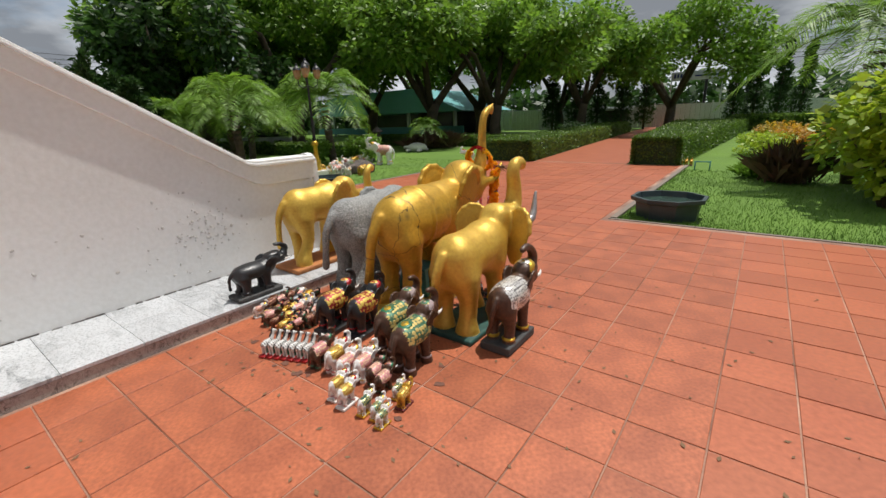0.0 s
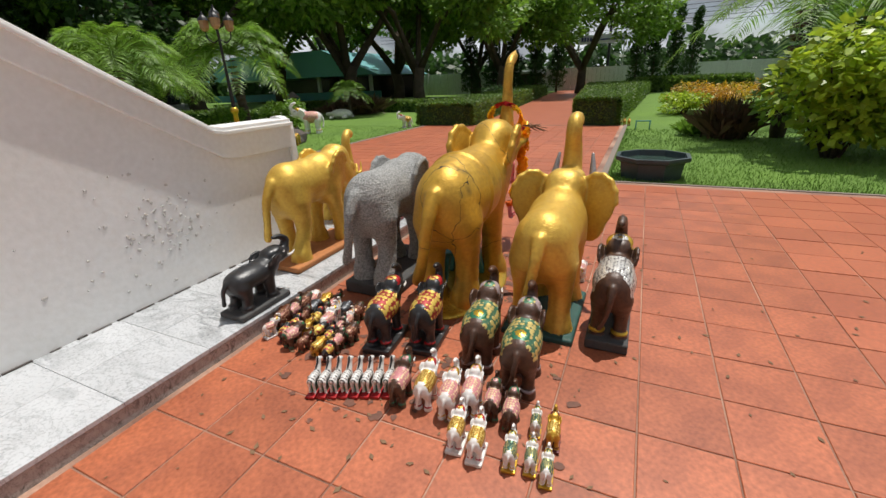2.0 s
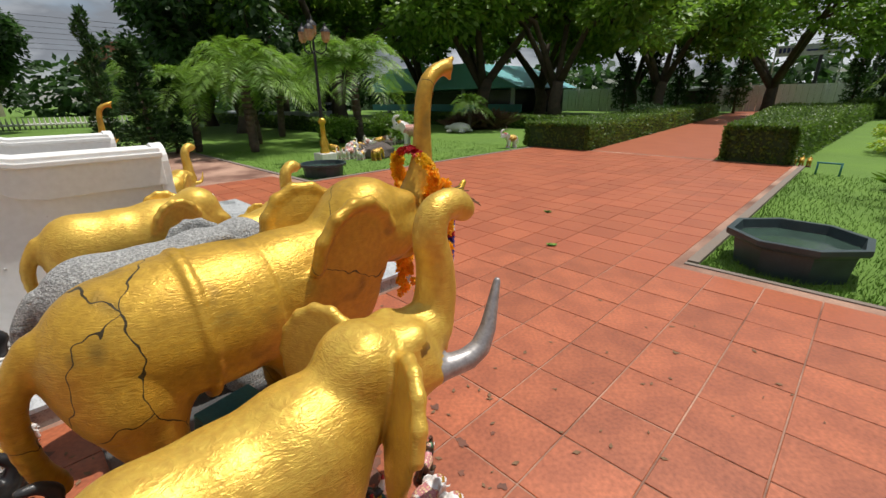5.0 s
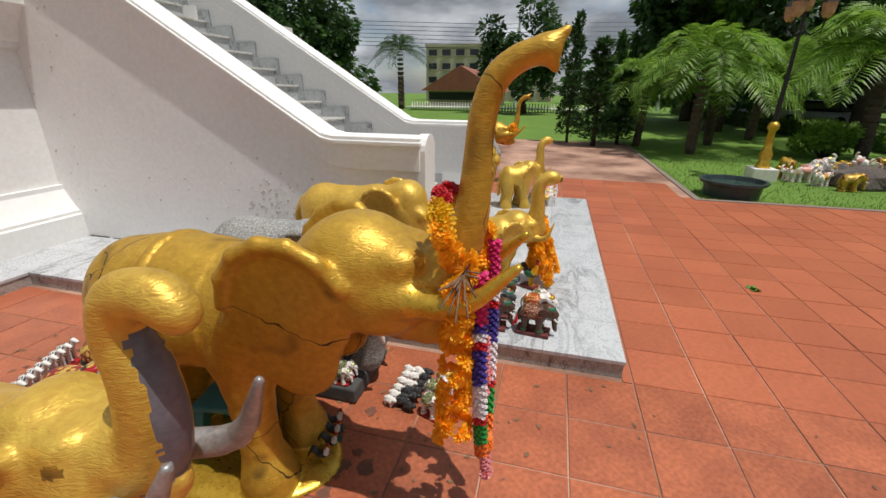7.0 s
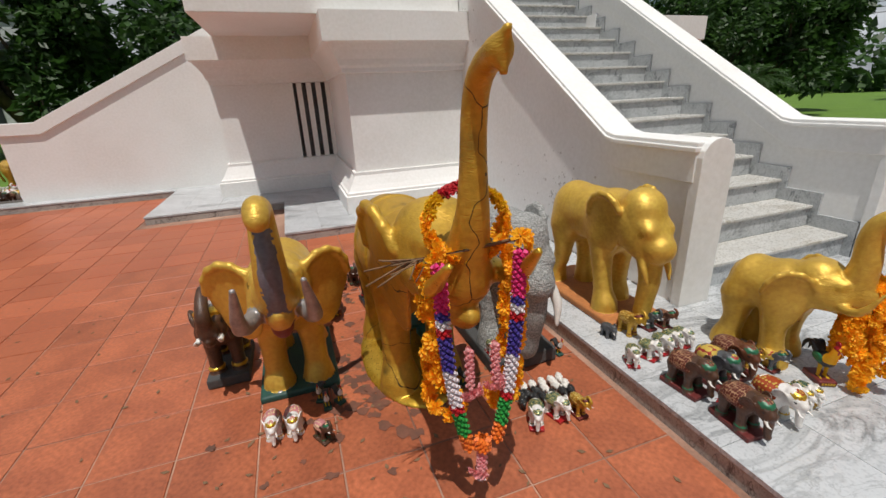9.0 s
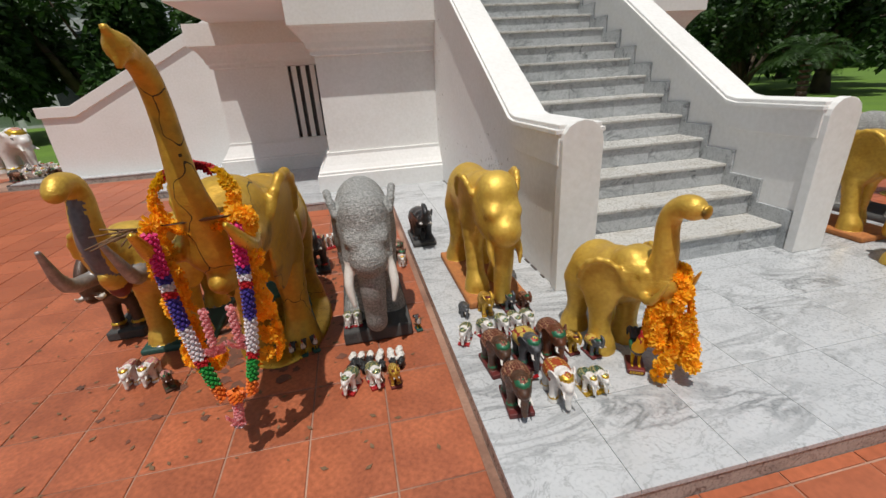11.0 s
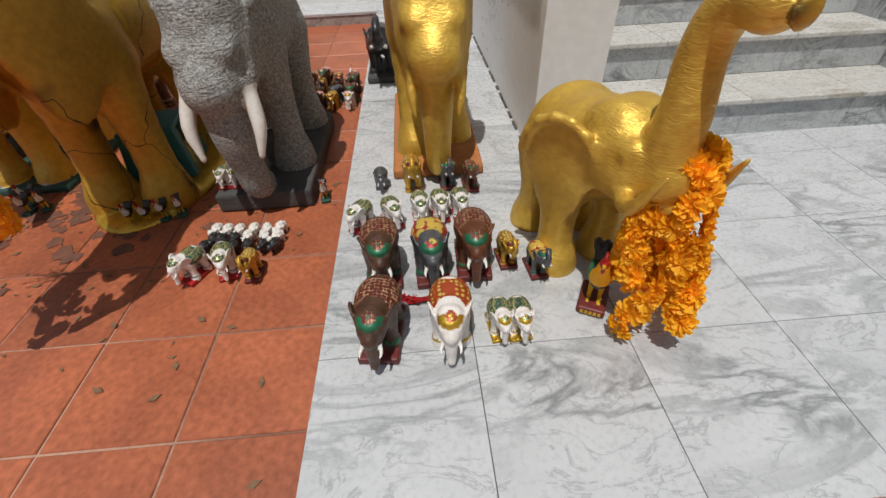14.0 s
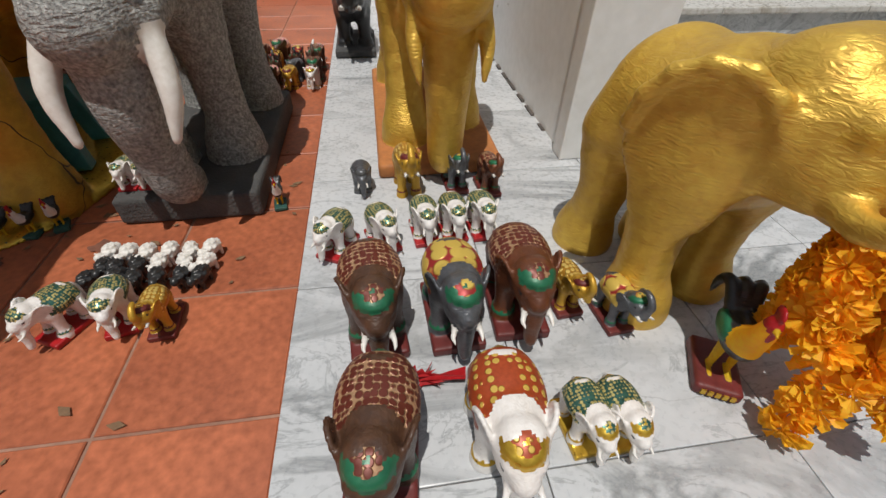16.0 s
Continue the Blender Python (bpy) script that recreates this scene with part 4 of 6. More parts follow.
dark = elephant_form([(0, -0.80, 1.02, 0.085), (0, -0.84, 1.16, 0.072), (0, -0.74, 1.30, 0.062), (0, -0.58, 1.38, 0.052), (0, -0.44, 1.36, 0.045)], (-0.50, 0.92), 20, [(0.10, -0.72, 0.84, 0.035), (0.13, -0.84, 0.84, 0.03), (0.12, -0.92, 0.9, 0.012)], 8, 0.9, 0.74, 0.92, 1.0, 0.0, ((0, 0.02, 0.0), (0.26, 0.45, 0.07), 0.02), 2, (-0.27, 0.31, 0.45), True, True)
DK = [BROWN, IVORY, GRANITE_DARK, CLOTH_SILVER, GOLD_BRIGHT, IVORY, BLACK, BLACK]
statue("elephant_statue", dark, 0.455, 0.006, DK, (-2.095, 2.215, 0.032), 0, "dark brown elephant statue with silver sequin cloth on a black base")
grey = elephant_form([(0, -0.60, 0.56, 0.095), (0, -0.62, 0.38, 0.080), (0, -0.58, 0.20, 0.070), (0, -0.55, 0.07, 0.066), (0, -0.47, 0.04, 0.055)], (-0.43, 0.77), -28, [(0.115, -0.57, 0.60, 0.036), (0.15, -0.66, 0.44, 0.031), (0.13, -0.70, 0.30, 0.014)], 6, 1.05, 0.86, 0.84, 1.15, 0.03, ((0, -0.06, -0.045), (0.25, 0.49, 0.055), 0.012), 2, None, ears_slot=0)
GR = [GRANITE, IVORY, GRANITE_DARK, GRANITE, GRANITE, GRANITE_DARK, GRANITE_DARK, GRANITE]
statue("elephant_statue", grey, 0.875, 0.0095, GR, (-0.395, 1.955, 0.0875), 0, "grey granite elephant statue with white tusks on a dark stone base")
stand = elephant_form([(0, -0.62, 0.56, 0.085), (0, -0.64, 0.38, 0.070), (0, -0.62, 0.20, 0.060), (0, -0.60, 0.05, 0.055)], (-0.46, 0.80), -26, [(0.09, -0.60, 0.60, 0.03), (0.11, -0.68, 0.48, 0.026), (0.10, -0.72, 0.38, 0.010)], 8, 0.95, 0.84, 0.80, 1.1, 0.07, ((0, 0.0, -0.02), (0.25, 0.56, 0.03), 0.015), 2)
ST = [GOLD, GOLD, CLAY, GOLD, GOLD, GOLD_BRIGHT, GOLD_DARK, GOLD_DARK]
stand_ele = statue("elephant_statue", stand, 0.83, 0.0095, ST, (0.42, 1.935, LAND + 0.041), 0, "gold-painted walking elephant statue on an orange clay plate")
calf = elephant_form([(0, -0.585, 0.96, 0.105), (0, -0.595, 1.12, 0.090), (0, -0.58, 1.31, 0.080), (0, -0.61, 1.45, 0.074), (0, -0.70, 1.52, 0.076), (0, -0.77, 1.515, 0.086)], (-0.34, 0.84), 10, [(0.13, -0.52, 0.74, 0.045), (0.21, -0.68, 0.76, 0.034), (0.19, -0.79, 0.96, 0.010)], 30, 1.2, 0.57, 1.10, 1.1, 0.03, None, 2, None, ear_drop=0.08, yaw=9)
muzzle = turn(0, 0, 9) @ np.array((0, -0.865 + 0.148, 0)) + np.array((0, -0.148, 0))
calf.append(("e", 6, 0, (muzzle[0], muzzle[1], 1.51), (0.055, 0.02, 0.055), turn(0, 0, 9)))
calf_me = carve("elephant_statue", scaled(calf, 0.57), 0.007, [GOLD, GOLD, GOLD, GOLD, GOLD, GOLD_DARK, GOLD_DARK, GOLD_DARK])
calf_l = tagged(new("elephant_statue", calf_me), "gold-painted calf elephant statue, trunk raised, on marble", "elephant statue", "gold calves flanking the stairs")
calf_l.matrix_world = pose(0.865, 0.99, LAND, 0, 0, 5)
copy_thing(calf_l, pose(3.42, 1.05, LAND, 0, 0, 20))
trumpet = copy_thing(big_ele, pose(5.65, 2.25, 0))
trumpet.scale = (0.9, 0.9, 0.9)
trumpet["label"] = "gold-painted trumpeting elephant statue beyond the stairs"
copy_thing(stand_ele, pose(3.69, 1.95, LAND + 0.041))
grey2 = statue("elephant_statue", grey, 0.95, 0.02, GR, (4.53, 2.11, 0.10), 0, "grey stone elephant statue beyond the stairs")

# ---- figurines ----
up = elephant_form([(0, -0.80, 1.02, 0.085), (0, -0.86, 1.18, 0.070), (0, -0.76, 1.32, 0.058), (0, -0.62, 1.36, 0.046)], (-0.50, 0.92), 20, [(0.10, -0.72, 0.82, 0.036), (0.13, -0.86, 0.84, 0.03), (0.12, -0.94, 0.9, 0.012)], 10, 0.95, 0.82, 1.0, 1.05, 0.0, None, 2, (-0.30, 0.36, 0.46), True, True)
up_base = up + [("b", 2, 0, (0, 0.0, -0.02), (0.30, 0.52, 0.07), 0.02)]
down = elephant_form([(0, -0.69, 0.64, 0.105), (0, -0.72, 0.46, 0.09), (0, -0.73, 0.28, 0.075), (0, -0.77, 0.16, 0.06)], (-0.47, 0.84), -8, [(0.11, -0.68, 0.64, 0.036), (0.15, -0.80, 0.56, 0.03), (0.14, -0.90, 0.56, 0.014)], 20, 1.0, 0.80, 1.22, 1.05, 0.0, None, 2, (-0.34, 0.40, 0.46), True, True)
down_base = down + [("b", 2, 0, (0, -0.03, -0.02), (0.32, 0.56, 0.07), 0.02)]
up_disc = up + [("e", 6, 0, (0, 0.17, 0.958), (0.135, 0.135, 0.032), turn(-9)), ("e", 5, 0, (0, 0.17, 0.966), (0.095, 0.095, 0.033), turn(-9)), ("e", 6, 0, (0, 0.17, 0.975), (0.03, 0.03, 0.034))]
FORMS = {"up_disc": carve("elephant_figurine", up_disc, 0.02, []), "up": carve("elephant_figurine", up, 0.026, []), "up_base": carve("elephant_figurine", up_base, 0.026, []), "down": carve("elephant_figurine", down, 0.026, []), "down_base": carve("elephant_figurine", down_base, 0.026, [])}
made_forms = {}


def figurine(kind, s, mats, x, y, z, rz, label, group):
    key = (kind, s, tuple(m.name for m in mats))
    if key not in made_forms:
        me = FORMS[kind].copy()
        me.transform(Matrix.Scale(s, 4))
        for m in mats:
            me.materials.append(m)
        made_forms[key] = me
    ob = new("elephant_figurine", made_forms[key])
    ob.matrix_world = pose(x, y, z + (0.09 * s if "base" in kind else 0), 0, 0, rz)
    return tagged(ob, label, "elephant figurine", group)


M_GREEN = [BROWN, IVORY, GRANITE_DARK, CLOTH_GREEN, TRIM_PINK, GOLD_BRIGHT, GREEN, BLACK]
M_REDC = [BLACK, IVORY, BLACK, CLOTH_RED, RED, GOLD_BRIGHT, BLACK, BLACK]
M_NET = [REDBROWN, IVORY, MAROON, CLOTH_NET, GREEN, IVORY, BLACK, BLACK]
M_NETD = [BROWN, IVORY, MAROON, CLOTH_NET, GREEN, IVORY, BLACK, BLACK]
M_PEW = [SILVER_FIG, IVORY, MAROON, CLOTH_RED, GREEN, IVORY, BLACK, BLACK]
M_WHO = [PORCELAIN, PORCELAIN, PORCELAIN, CLOTH_ORANGE, GOLD_BRIGHT, GOLD_BRIGHT, BLACK, BLACK]
M_WHT = [PORCELAIN, IVORY, RED, CLOTH_TEAL, CLOTH_TEAL, RED, BLACK, BLACK]
M_WHG = [PORCELAIN, IVORY, IVORY, CLOTH_GOLD, RED, GOLD_BRIGHT, BLACK, BLACK]
M_WHB = [PORCELAIN, IVORY, GOLD_BRIGHT, CLOTH_TEAL, GOLD_BRIGHT, GOLD_BRIGHT, BLACK, BLACK]
M_GOL = [GOLD_DARK, IVORY, MAROON, CLOTH_GOLD, MAROON, GOLD_BRIGHT, BLACK, BLACK]
M_PIN = [BROWN, IVORY, BROWN, CLOTH_PINK, GREEN, GOLD_BRIGHT, BLACK, BLACK]
M_WPI = [PORCELAIN, IVORY, PORCELAIN, CLOTH_PINK, GOLD_BRIGHT, PINK, BLACK, BLACK]
M_GRY = [SILVER_FIG, IVORY, GRANITE_DARK, SILVER_FIG, GRANITE_DARK, SILVER_FIG, BLACK, BLACK]
M_BLK = [BLACK, GOLD_BRIGHT, BLACK, BLACK, BLACK, BLACK, BLACK, BLACK]

black = figurine("up_base", 0.30, [BLACK, IVORY, GRANITE_DARK, BLACK, BLACK, BLACK, IVORY, IVORY], 0.135, 2.90, LAND, 0, "black lacquered elephant on a carved base on the marble", "")
black.scale = (1.2, 1.35, 0.95)
for x, y in ((-1.45, 2.75), (-1.71, 2.86)):
    figurine("up_disc", 0.345, M_GREEN, x, y, 0, 4, "brown elephant figurine with green and gold cloth, trunk curled up", "green-cloth elephants")
for x, y in ((-0.835, 2.80), (-1.085, 2.71)):
    figurine("up_base", 0.30, M_REDC, x, y, 0, 6, "black elephant figurine with red and gold cloth on a black base", "red-cloth elephants")
GROUP = "elephant figurines set out in rows"
for kind, s, mats, x, y, rz, label in (
    ("down_base", 0.186, M_NETD, 0.19, 0.605, -6, "brown elephant figurine with netted red cloth on a maroon base"),
    ("down", 0.178, M_WHO, 0.395, 0.605, -4, "white elephant figurine with orange and gold cloth"),
    ("down_base", 0.186, M_NETD, 0.185, 0.885, 4, "brown elephant figurine with netted red cloth on a maroon base"),
    ("down_base", 0.178, M_PEW, 0.352, 0.88, 2, "pewter-coloured elephant figurine with red cloth on a maroon base"),
    ("down_base", 0.186, M_NET, 0.50, 0.90, -2, "reddish brown elephant figurine with netted cloth on a maroon base"),
    ("up_base", 0.105, M_GOL, 0.618, 0.89, 5, "small gold elephant figurine on a maroon base"),
    ("up_base", 0.105, M_PEW, 0.712, 0.83, 5, "small pewter elephant figurine on a maroon base"),
    ("down_base", 0.10, M_WHB, 0.54, 0.595, 4, "small white elephant figurine with blue glitter cloth on a gold base"),
    ("down_base", 0.10, M_WHB, 0.598, 0.592, 4, "small white elephant figurine with blue glitter cloth on a gold base"),
    ("down_base", 0.105, M_WHT, 0.325, 1.18, 5, "small white elephant figurine with glitter cloth on a red base"),
    ("down_base", 0.105, M_WHT, 0.405, 1.185, 5, "small white elephant figurine with glitter cloth on a red base"),
    ("down_base", 0.105, M_WHT, 0.485, 1.185, 5, "small white elephant figurine with glitter cloth on a red base"),
    ("down_base", 0.105, M_WHT, 0.095, 1.15, -28, "small white elephant figurine with glitter cloth on a red base"),
    ("down_base", 0.105, M_WHT, 0.21, 1.16, 20, "small white elephant figurine with glitter cloth on a red base"),
):
    figurine(kind, s, mats, x, y, LAND, rz, label, GROUP)
for kind, s, mats, x, y, label in (
    ("down", 0.09, M_GRY, 0.16, 1.43, "small grey elephant figurine"),
    ("up", 0.145, M_GOL, 0.30, 1.41, "gold and brown elephant figurine, trunk raised"),
    ("up_base", 0.115, M_PEW, 0.452, 1.41, "small pewter elephant figurine on a maroon base"),
    ("up_base", 0.11, M_NET, 0.552, 1.38, "small red elephant figurine on a maroon base"),
):
    figurine(kind, s, mats, x, y, LAND, 3, label, GROUP)
for mats, x, y, rz in ((M_WHT, -0.575, 1.065, -25), (M_WHT, -0.455, 1.075, 15)):
    figurine("down_base", 0.115, mats, x, y, 0, rz, "small white elephant figurine with glitter cloth on a red base", GROUP)
figurine("up_base", 0.105, M_GOL, -0.345, 1.04, 0, 5, "small gold elephant figurine on a maroon base", GROUP)
for x in (-0.575, -0.515):
    figurine("down_base", 0.085, M_WHT, x, 1.57, 0.096, 0, "tiny white elephant figurine with red base on the stone plinth", GROUP)
for x, y in ((-1.83, 1.50), (-1.73, 1.49)):
    figurine("down", 0.13, M_WPI, x, y, 0, 0, "white elephant figurine standing on the tiles", GROUP)
figurine("up_base", 0.10, M_PIN, -1.60, 1.37, 0, 30, "small brown elephant figurine on the tiles", GROUP)
for kind, s, mats, x, y, label in (
    ("up", 0.17, M_PIN, -1.27, 3.15, "brown elephant figurine with pink cloth, trunk raised"),
    ("up", 0.17, M_WHG, -1.40, 3.12, "white elephant figurine with gold cloth, trunk raised"),
    ("up", 0.165, M_WPI, -1.535, 3.14, "white elephant figurine with pink cloth, trunk raised"),
    ("up", 0.165, M_WPI, -1.63, 3.08, "white elephant figurine with pink cloth, trunk raised"),
    ("up", 0.135, M_PIN, -1.735, 3.08, "brown elephant figurine with pink cloth"),
    ("up", 0.135, M_PIN, -1.835, 3.11, "brown elephant figurine with pink cloth"),
    ("up_base", 0.125, M_WHG, -1.645, 3.31, "white elephant figurine with gold cloth on a white base"),
    ("up_base", 0.125, M_WHG, -1.745, 3.33, "white elephant figurine with gold cloth on a white base"),
    ("up_base", 0.10, M_WHB, -1.89, 3.32, "small gold and white elephant figurine on a gold base"),
    ("up_base", 0.09, M_WHB, -1.975, 3.31, "small gold and white elephant figurine on a gold base"),
    ("up_base", 0.09, M_WHB, -2.045, 3.34, "small gold and white elephant figurine on a gold base"),
    ("up_base", 0.105, M_GOL, -2.035, 3.15, "small gold elephant figurine on a maroon base"),
    ("up_base", 0.085, M_WHB, -1.95, 3.11, "small gold and white elephant figurine on a gold base"),
):
    figurine(kind, s, mats, x + 0.09, y + 0.065, 0, 6, label, GROUP)
rng = random.Random(11)
crowd = [(M_GOL, "gold"), (M_PIN, "brown and pink"), (M_REDC, "black and red"), (M_NET, "red-brown"), (M_NETD, "dark brown"), (M_GRY, "dark grey"), (M_WPI, "white and pink")]
for i in range(6):
    for j in range(5):
        x, y = -0.10 - 0.105 * i + rng.uniform(-0.015, 0.015), 2.62 + 0.10 * j + rng.uniform(-0.015, 0.015) + 0.012 * i
        if i == 5 and j < 2:
            continue
        mats, word = crowd[rng.randrange(7) if j != 3 or i not in (3, 4) else 2]
        figurine(rng.choice(("up", "down", "up_base")), rng.choice((0.095, 0.11, 0.13)), mats, x, y, 0, rng.uniform(-15, 15), "small " + word + " elephant figurine in a close crowd", "crowd of small elephants")

zebra = []
for s in (-1, 1):
    for y in (-0.22, 0.24):
        zebra += limb(0, 0.05, [(s * 0.09, y, 0.50, 0.07), (s * 0.09, y, 0.25, 0.04), (s * 0.09, y, 0.05, 0.045)], 2)
zebra += [("e", 0, 0.05, (0, 0, 0.56), (0.15, 0.36, 0.15))] + limb(0, 0.06, [(0, -0.28, 0.62, 0.11), (0, -0.40, 0.80, 0.085), (0, -0.46, 0.98, 0.08)], 3) + limb(0, 0.04, [(0, -0.46, 0.98, 0.085), (0, -0.62, 0.90, 0.06)], 2)
zebra += limb(1, 0.0, [(0, -0.20, 0.76, 0.03), (0, -0.34, 0.92, 0.035), (0, -0.42, 1.08, 0.03)], 3) + [("e", 1, 0, (0, -0.64, 0.89), (0.055, 0.04, 0.05)), ("b", 2, 0, (0, 0, 0.0), (0.17, 0.48, 0.06), 0.02), ("b", 3, 0, (0, 0, 0.22), (0.085, 0.20, 0.20), 0.03)]
for k in range(7):
    y = -0.30 + 0.10 * k
    zebra.append(("k", 1, 0, (0, 0, 0.56), (0.158, 0.38, 0.158), None, (-1, y, 0.42), (1, y + 0.026, 2)))
zebra_me = carve("zebra_figurine", scaled(zebra, 0.15), 0.0035, [STRIPE, BLACK, RED, GREEN])
for k in range(8):
    z = tagged(new("zebra_figurine", zebra_me), "white zebra figurine with black stripes on a red base", "zebra figurine", "row of zebras")
    z.matrix_world = pose(-0.725 - 0.0524 * k, 3.33 - 0.0215 * k, 0.009, 0, 0, 12)

cock = [("e", 0, 0, (0, 0.02, 0.50), (0.13, 0.22, 0.15))] + limb(1, 0.06, [(0, -0.10, 0.56, 0.11), (0, -0.17, 0.72, 0.075), (0, -0.19, 0.84, 0.06)], 3) + [("e", 2, 0.02, (0, -0.20, 0.88), (0.055, 0.065, 0.06)), ("e", 2, 0.0, (0, -0.19, 0.97), (0.02, 0.075, 0.06)), ("e", 2, 0.0, (0, -0.25, 0.81), (0.02, 0.03, 0.05))]
cock += limb(3, 0.0, [(0, -0.25, 0.88, 0.025), (0, -0.32, 0.87, 0.006)], 1)
for a in (-0.05, 0.0, 0.05):
    cock += limb(0, 0.03, [(a, 0.18, 0.55, 0.06), (a * 2, 0.34, 0.72, 0.045), (a * 2.5, 0.46, 0.62, 0.035), (a * 2.5, 0.50, 0.44, 0.012)], 3)
for s in (-1, 1):
    cock += limb(3, 0.0, [(s * 0.06, 0.0, 0.40, 0.045), (s * 0.065, -0.01, 0.14, 0.026)], 1) + limb(3, 0.0, [(s * 0.065, 0.03, 0.13, 0.02), (s * 0.07, -0.12, 0.13, 0.014)], 1)
    cock.append(("e", 4, 0.0, (s * 0.115, 0.06, 0.52), (0.035, 0.16, 0.09)))
cock.append(("b", 5, 0, (0, 0.02, 0.06), (0.17, 0.26, 0.06), 0.02))
cock_me = carve("rooster_figurine", scaled(cock, 0.25), 0.0052, [BLACK, MARIGOLD, RED, YELLOW, GREEN, MAROON])
lucky = tagged(empty("rooster_figurine"), "painted rooster figurine, red comb, yellow legs, on a maroon base", "rooster figurine")
lucky.matrix_world = pose(0.855, 0.66, LAND, 0, 0, -28)
body = new("body", cock_me)
body.parent = lucky
bars = bmesh.new()
for k in range(5):
    add_box(bars, -0.030 + 0.013 * k, -0.021 + 0.013 * k, -0.0632, -0.0595, 0.010, 0.022)
part("gilt_lettering", bars, GOLD_BRIGHT, lucky, "gilt lettering on the base")
cock_small = carve("rooster_figurine", scaled(cock, 0.125), 0.0036, [BLACK, IVORY, RED, YELLOW, BLACK, DARKGREEN])
for x, y, rz in ((-1.00, 1.44, 10), (-0.925, 1.44, -5), (-0.86, 1.46, 0), (-0.795, 1.485, 25), (-0.13, 1.52, 10), (-1.56, 1.59, 0), (-1.49, 1.61, 30), (-1.59, 1.67, -20)):
    ob = tagged(new("rooster_figurine", cock_small), "small black rooster figurine with red comb on a green base", "rooster figurine", "small roosters")
    ob.matrix_world = pose(x, y, 0, 0, 0, rz)
lamb = [("e", 0, 0, (0, 0, 0.5), (0.26, 0.42, 0.28)), ("e", 1, 0.04, (0, -0.48, 0.62), (0.15, 0.20, 0.17))]
for s in (-1, 1):
    lamb += [("e", 1, 0.0, (s * 0.17, -0.42, 0.70), (0.08, 0.04, 0.05))]
    for y in (-0.24, 0.26):
        lamb.append(("c", 1, 0.03, (s * 0.13, y, 0.35), (s * 0.13, y, 0.05), 0.08, 0.07))
rng2 = random.Random(3)
for k in range(46):
    a, b = rng2.uniform(0, 6.28), rng2.uniform(-0.4, 1.3)
    lamb.append(("e", 0, 0.02, (0.25 * math.cos(a) * math.cos(b), 0.40 * math.sin(a) * math.cos(b), 0.5 + 0.27 * math.sin(b)), (0.07, 0.07, 0.07)))
lamb_w = carve("sheep_figurine", scaled(lamb, 0.075), 0.003, [IVORY, IVORY])
lamb_b = lamb_w.copy()
lamb_b.materials[0], lamb_b.materials[1] = BLACK, BLACK
for k in range(18):
    x, y = -0.57 + 0.055 * (k % 6) + rng2.uniform(-0.012, 0.012), 1.18 + 0.055 * (k // 6) + rng2.uniform(-0.012, 0.012)
    white = k // 6 == 2 or (k // 6 == 1 and k % 6 > 2)
    ob = tagged(new("sheep_figurine", lamb_w if white else lamb_b), ("tiny white" if white else "tiny black") + " woolly sheep figurine in a flock on the tiles", "sheep figurine", "flock of tiny sheep")
    ob.matrix_world = pose(x, y, 0, 0, 0, rng2.uniform(-40, 40))

stool = tagged(empty("plastic_stool"), "small teal plastic stool under the gold elephant", "stool")
stool.matrix_world = pose(-0.98, 1.88, 0.05, 0, 0, 10)
part("seat", add_box(bmesh.new(), -0.125, 0.125, -0.125, 0.125, 0.225, 0.25, 0.008), TEAL_PLASTIC, stool)
for sx in (-1, 1):
    for sy in (-1, 1):
        bm = add_box(bmesh.new(), -0.03, 0.03, -0.03, 0.03, 0, 0.228, 0.006)
        for v in bm.verts:
            f = 0.095 + 0.03 * (1 - v.co.z / 0.228)
            v.co.x += sx * f
            v.co.y += sy * f
        part("leg", bm, TEAL_PLASTIC, stool)
scrap = bmesh.new()
for k in range(9):
    q = [scrap.verts.new((rng2.gauss(0, 0.035), rng2.gauss(0, 0.02), rng2.uniform(0.001, 0.03))) for _ in range(3)]
    scrap.faces.new(q)
torn = tagged(link("torn_wrapper", scrap, RED), "crumpled torn red foil wrapper on the marble", "litter")
torn.location = (0.285, 0.72, LAND)

# ---- garlands ----
def rosette(r, mats, seed):
    """A ruffled flower head facing +z."""
    rg = random.Random(seed)
    bm = bmesh.new()
    for ring, (rad, lift, n) in enumerate(((1.0, 0.0, 11), (0.84, 0.22, 9), (0.58, 0.42, 7))):
        for k in range(n):
            a = 6.2832 * (k + rg.random() * 0.5) / n
            w = 4.6 / n
            def pt(rr, aa, z):
                return bm.verts.new((r * rr * math.cos(aa), r * rr * math.sin(aa), r * z))
            c = pt(0.08, a, lift * 0.7 - 0.1)
            u, v = pt(rad * 0.8, a - w * 0.62, lift + rg.uniform(-0.05, 0.18)), pt(rad * 0.8, a + w * 0.62, lift + rg.uniform(-0.05, 0.18))
            t0, t1 = pt(rad * rg.uniform(0.95, 1.1), a - w * 0.3, lift + rg.uniform(-0.25, 0.15)), pt(rad * rg.uniform(0.95, 1.1), a + w * 0.3, lift + rg.uniform(-0.25, 0.15))
            bm.faces.new((c, u, t0)), bm.faces.new((c, t0, t1)), bm.faces.new((c, t1, v))
    me = bpy.data.meshes.new("flower")
    bm.to_mesh(me)
    bm.free()
    me.materials.append(mats)
    return me


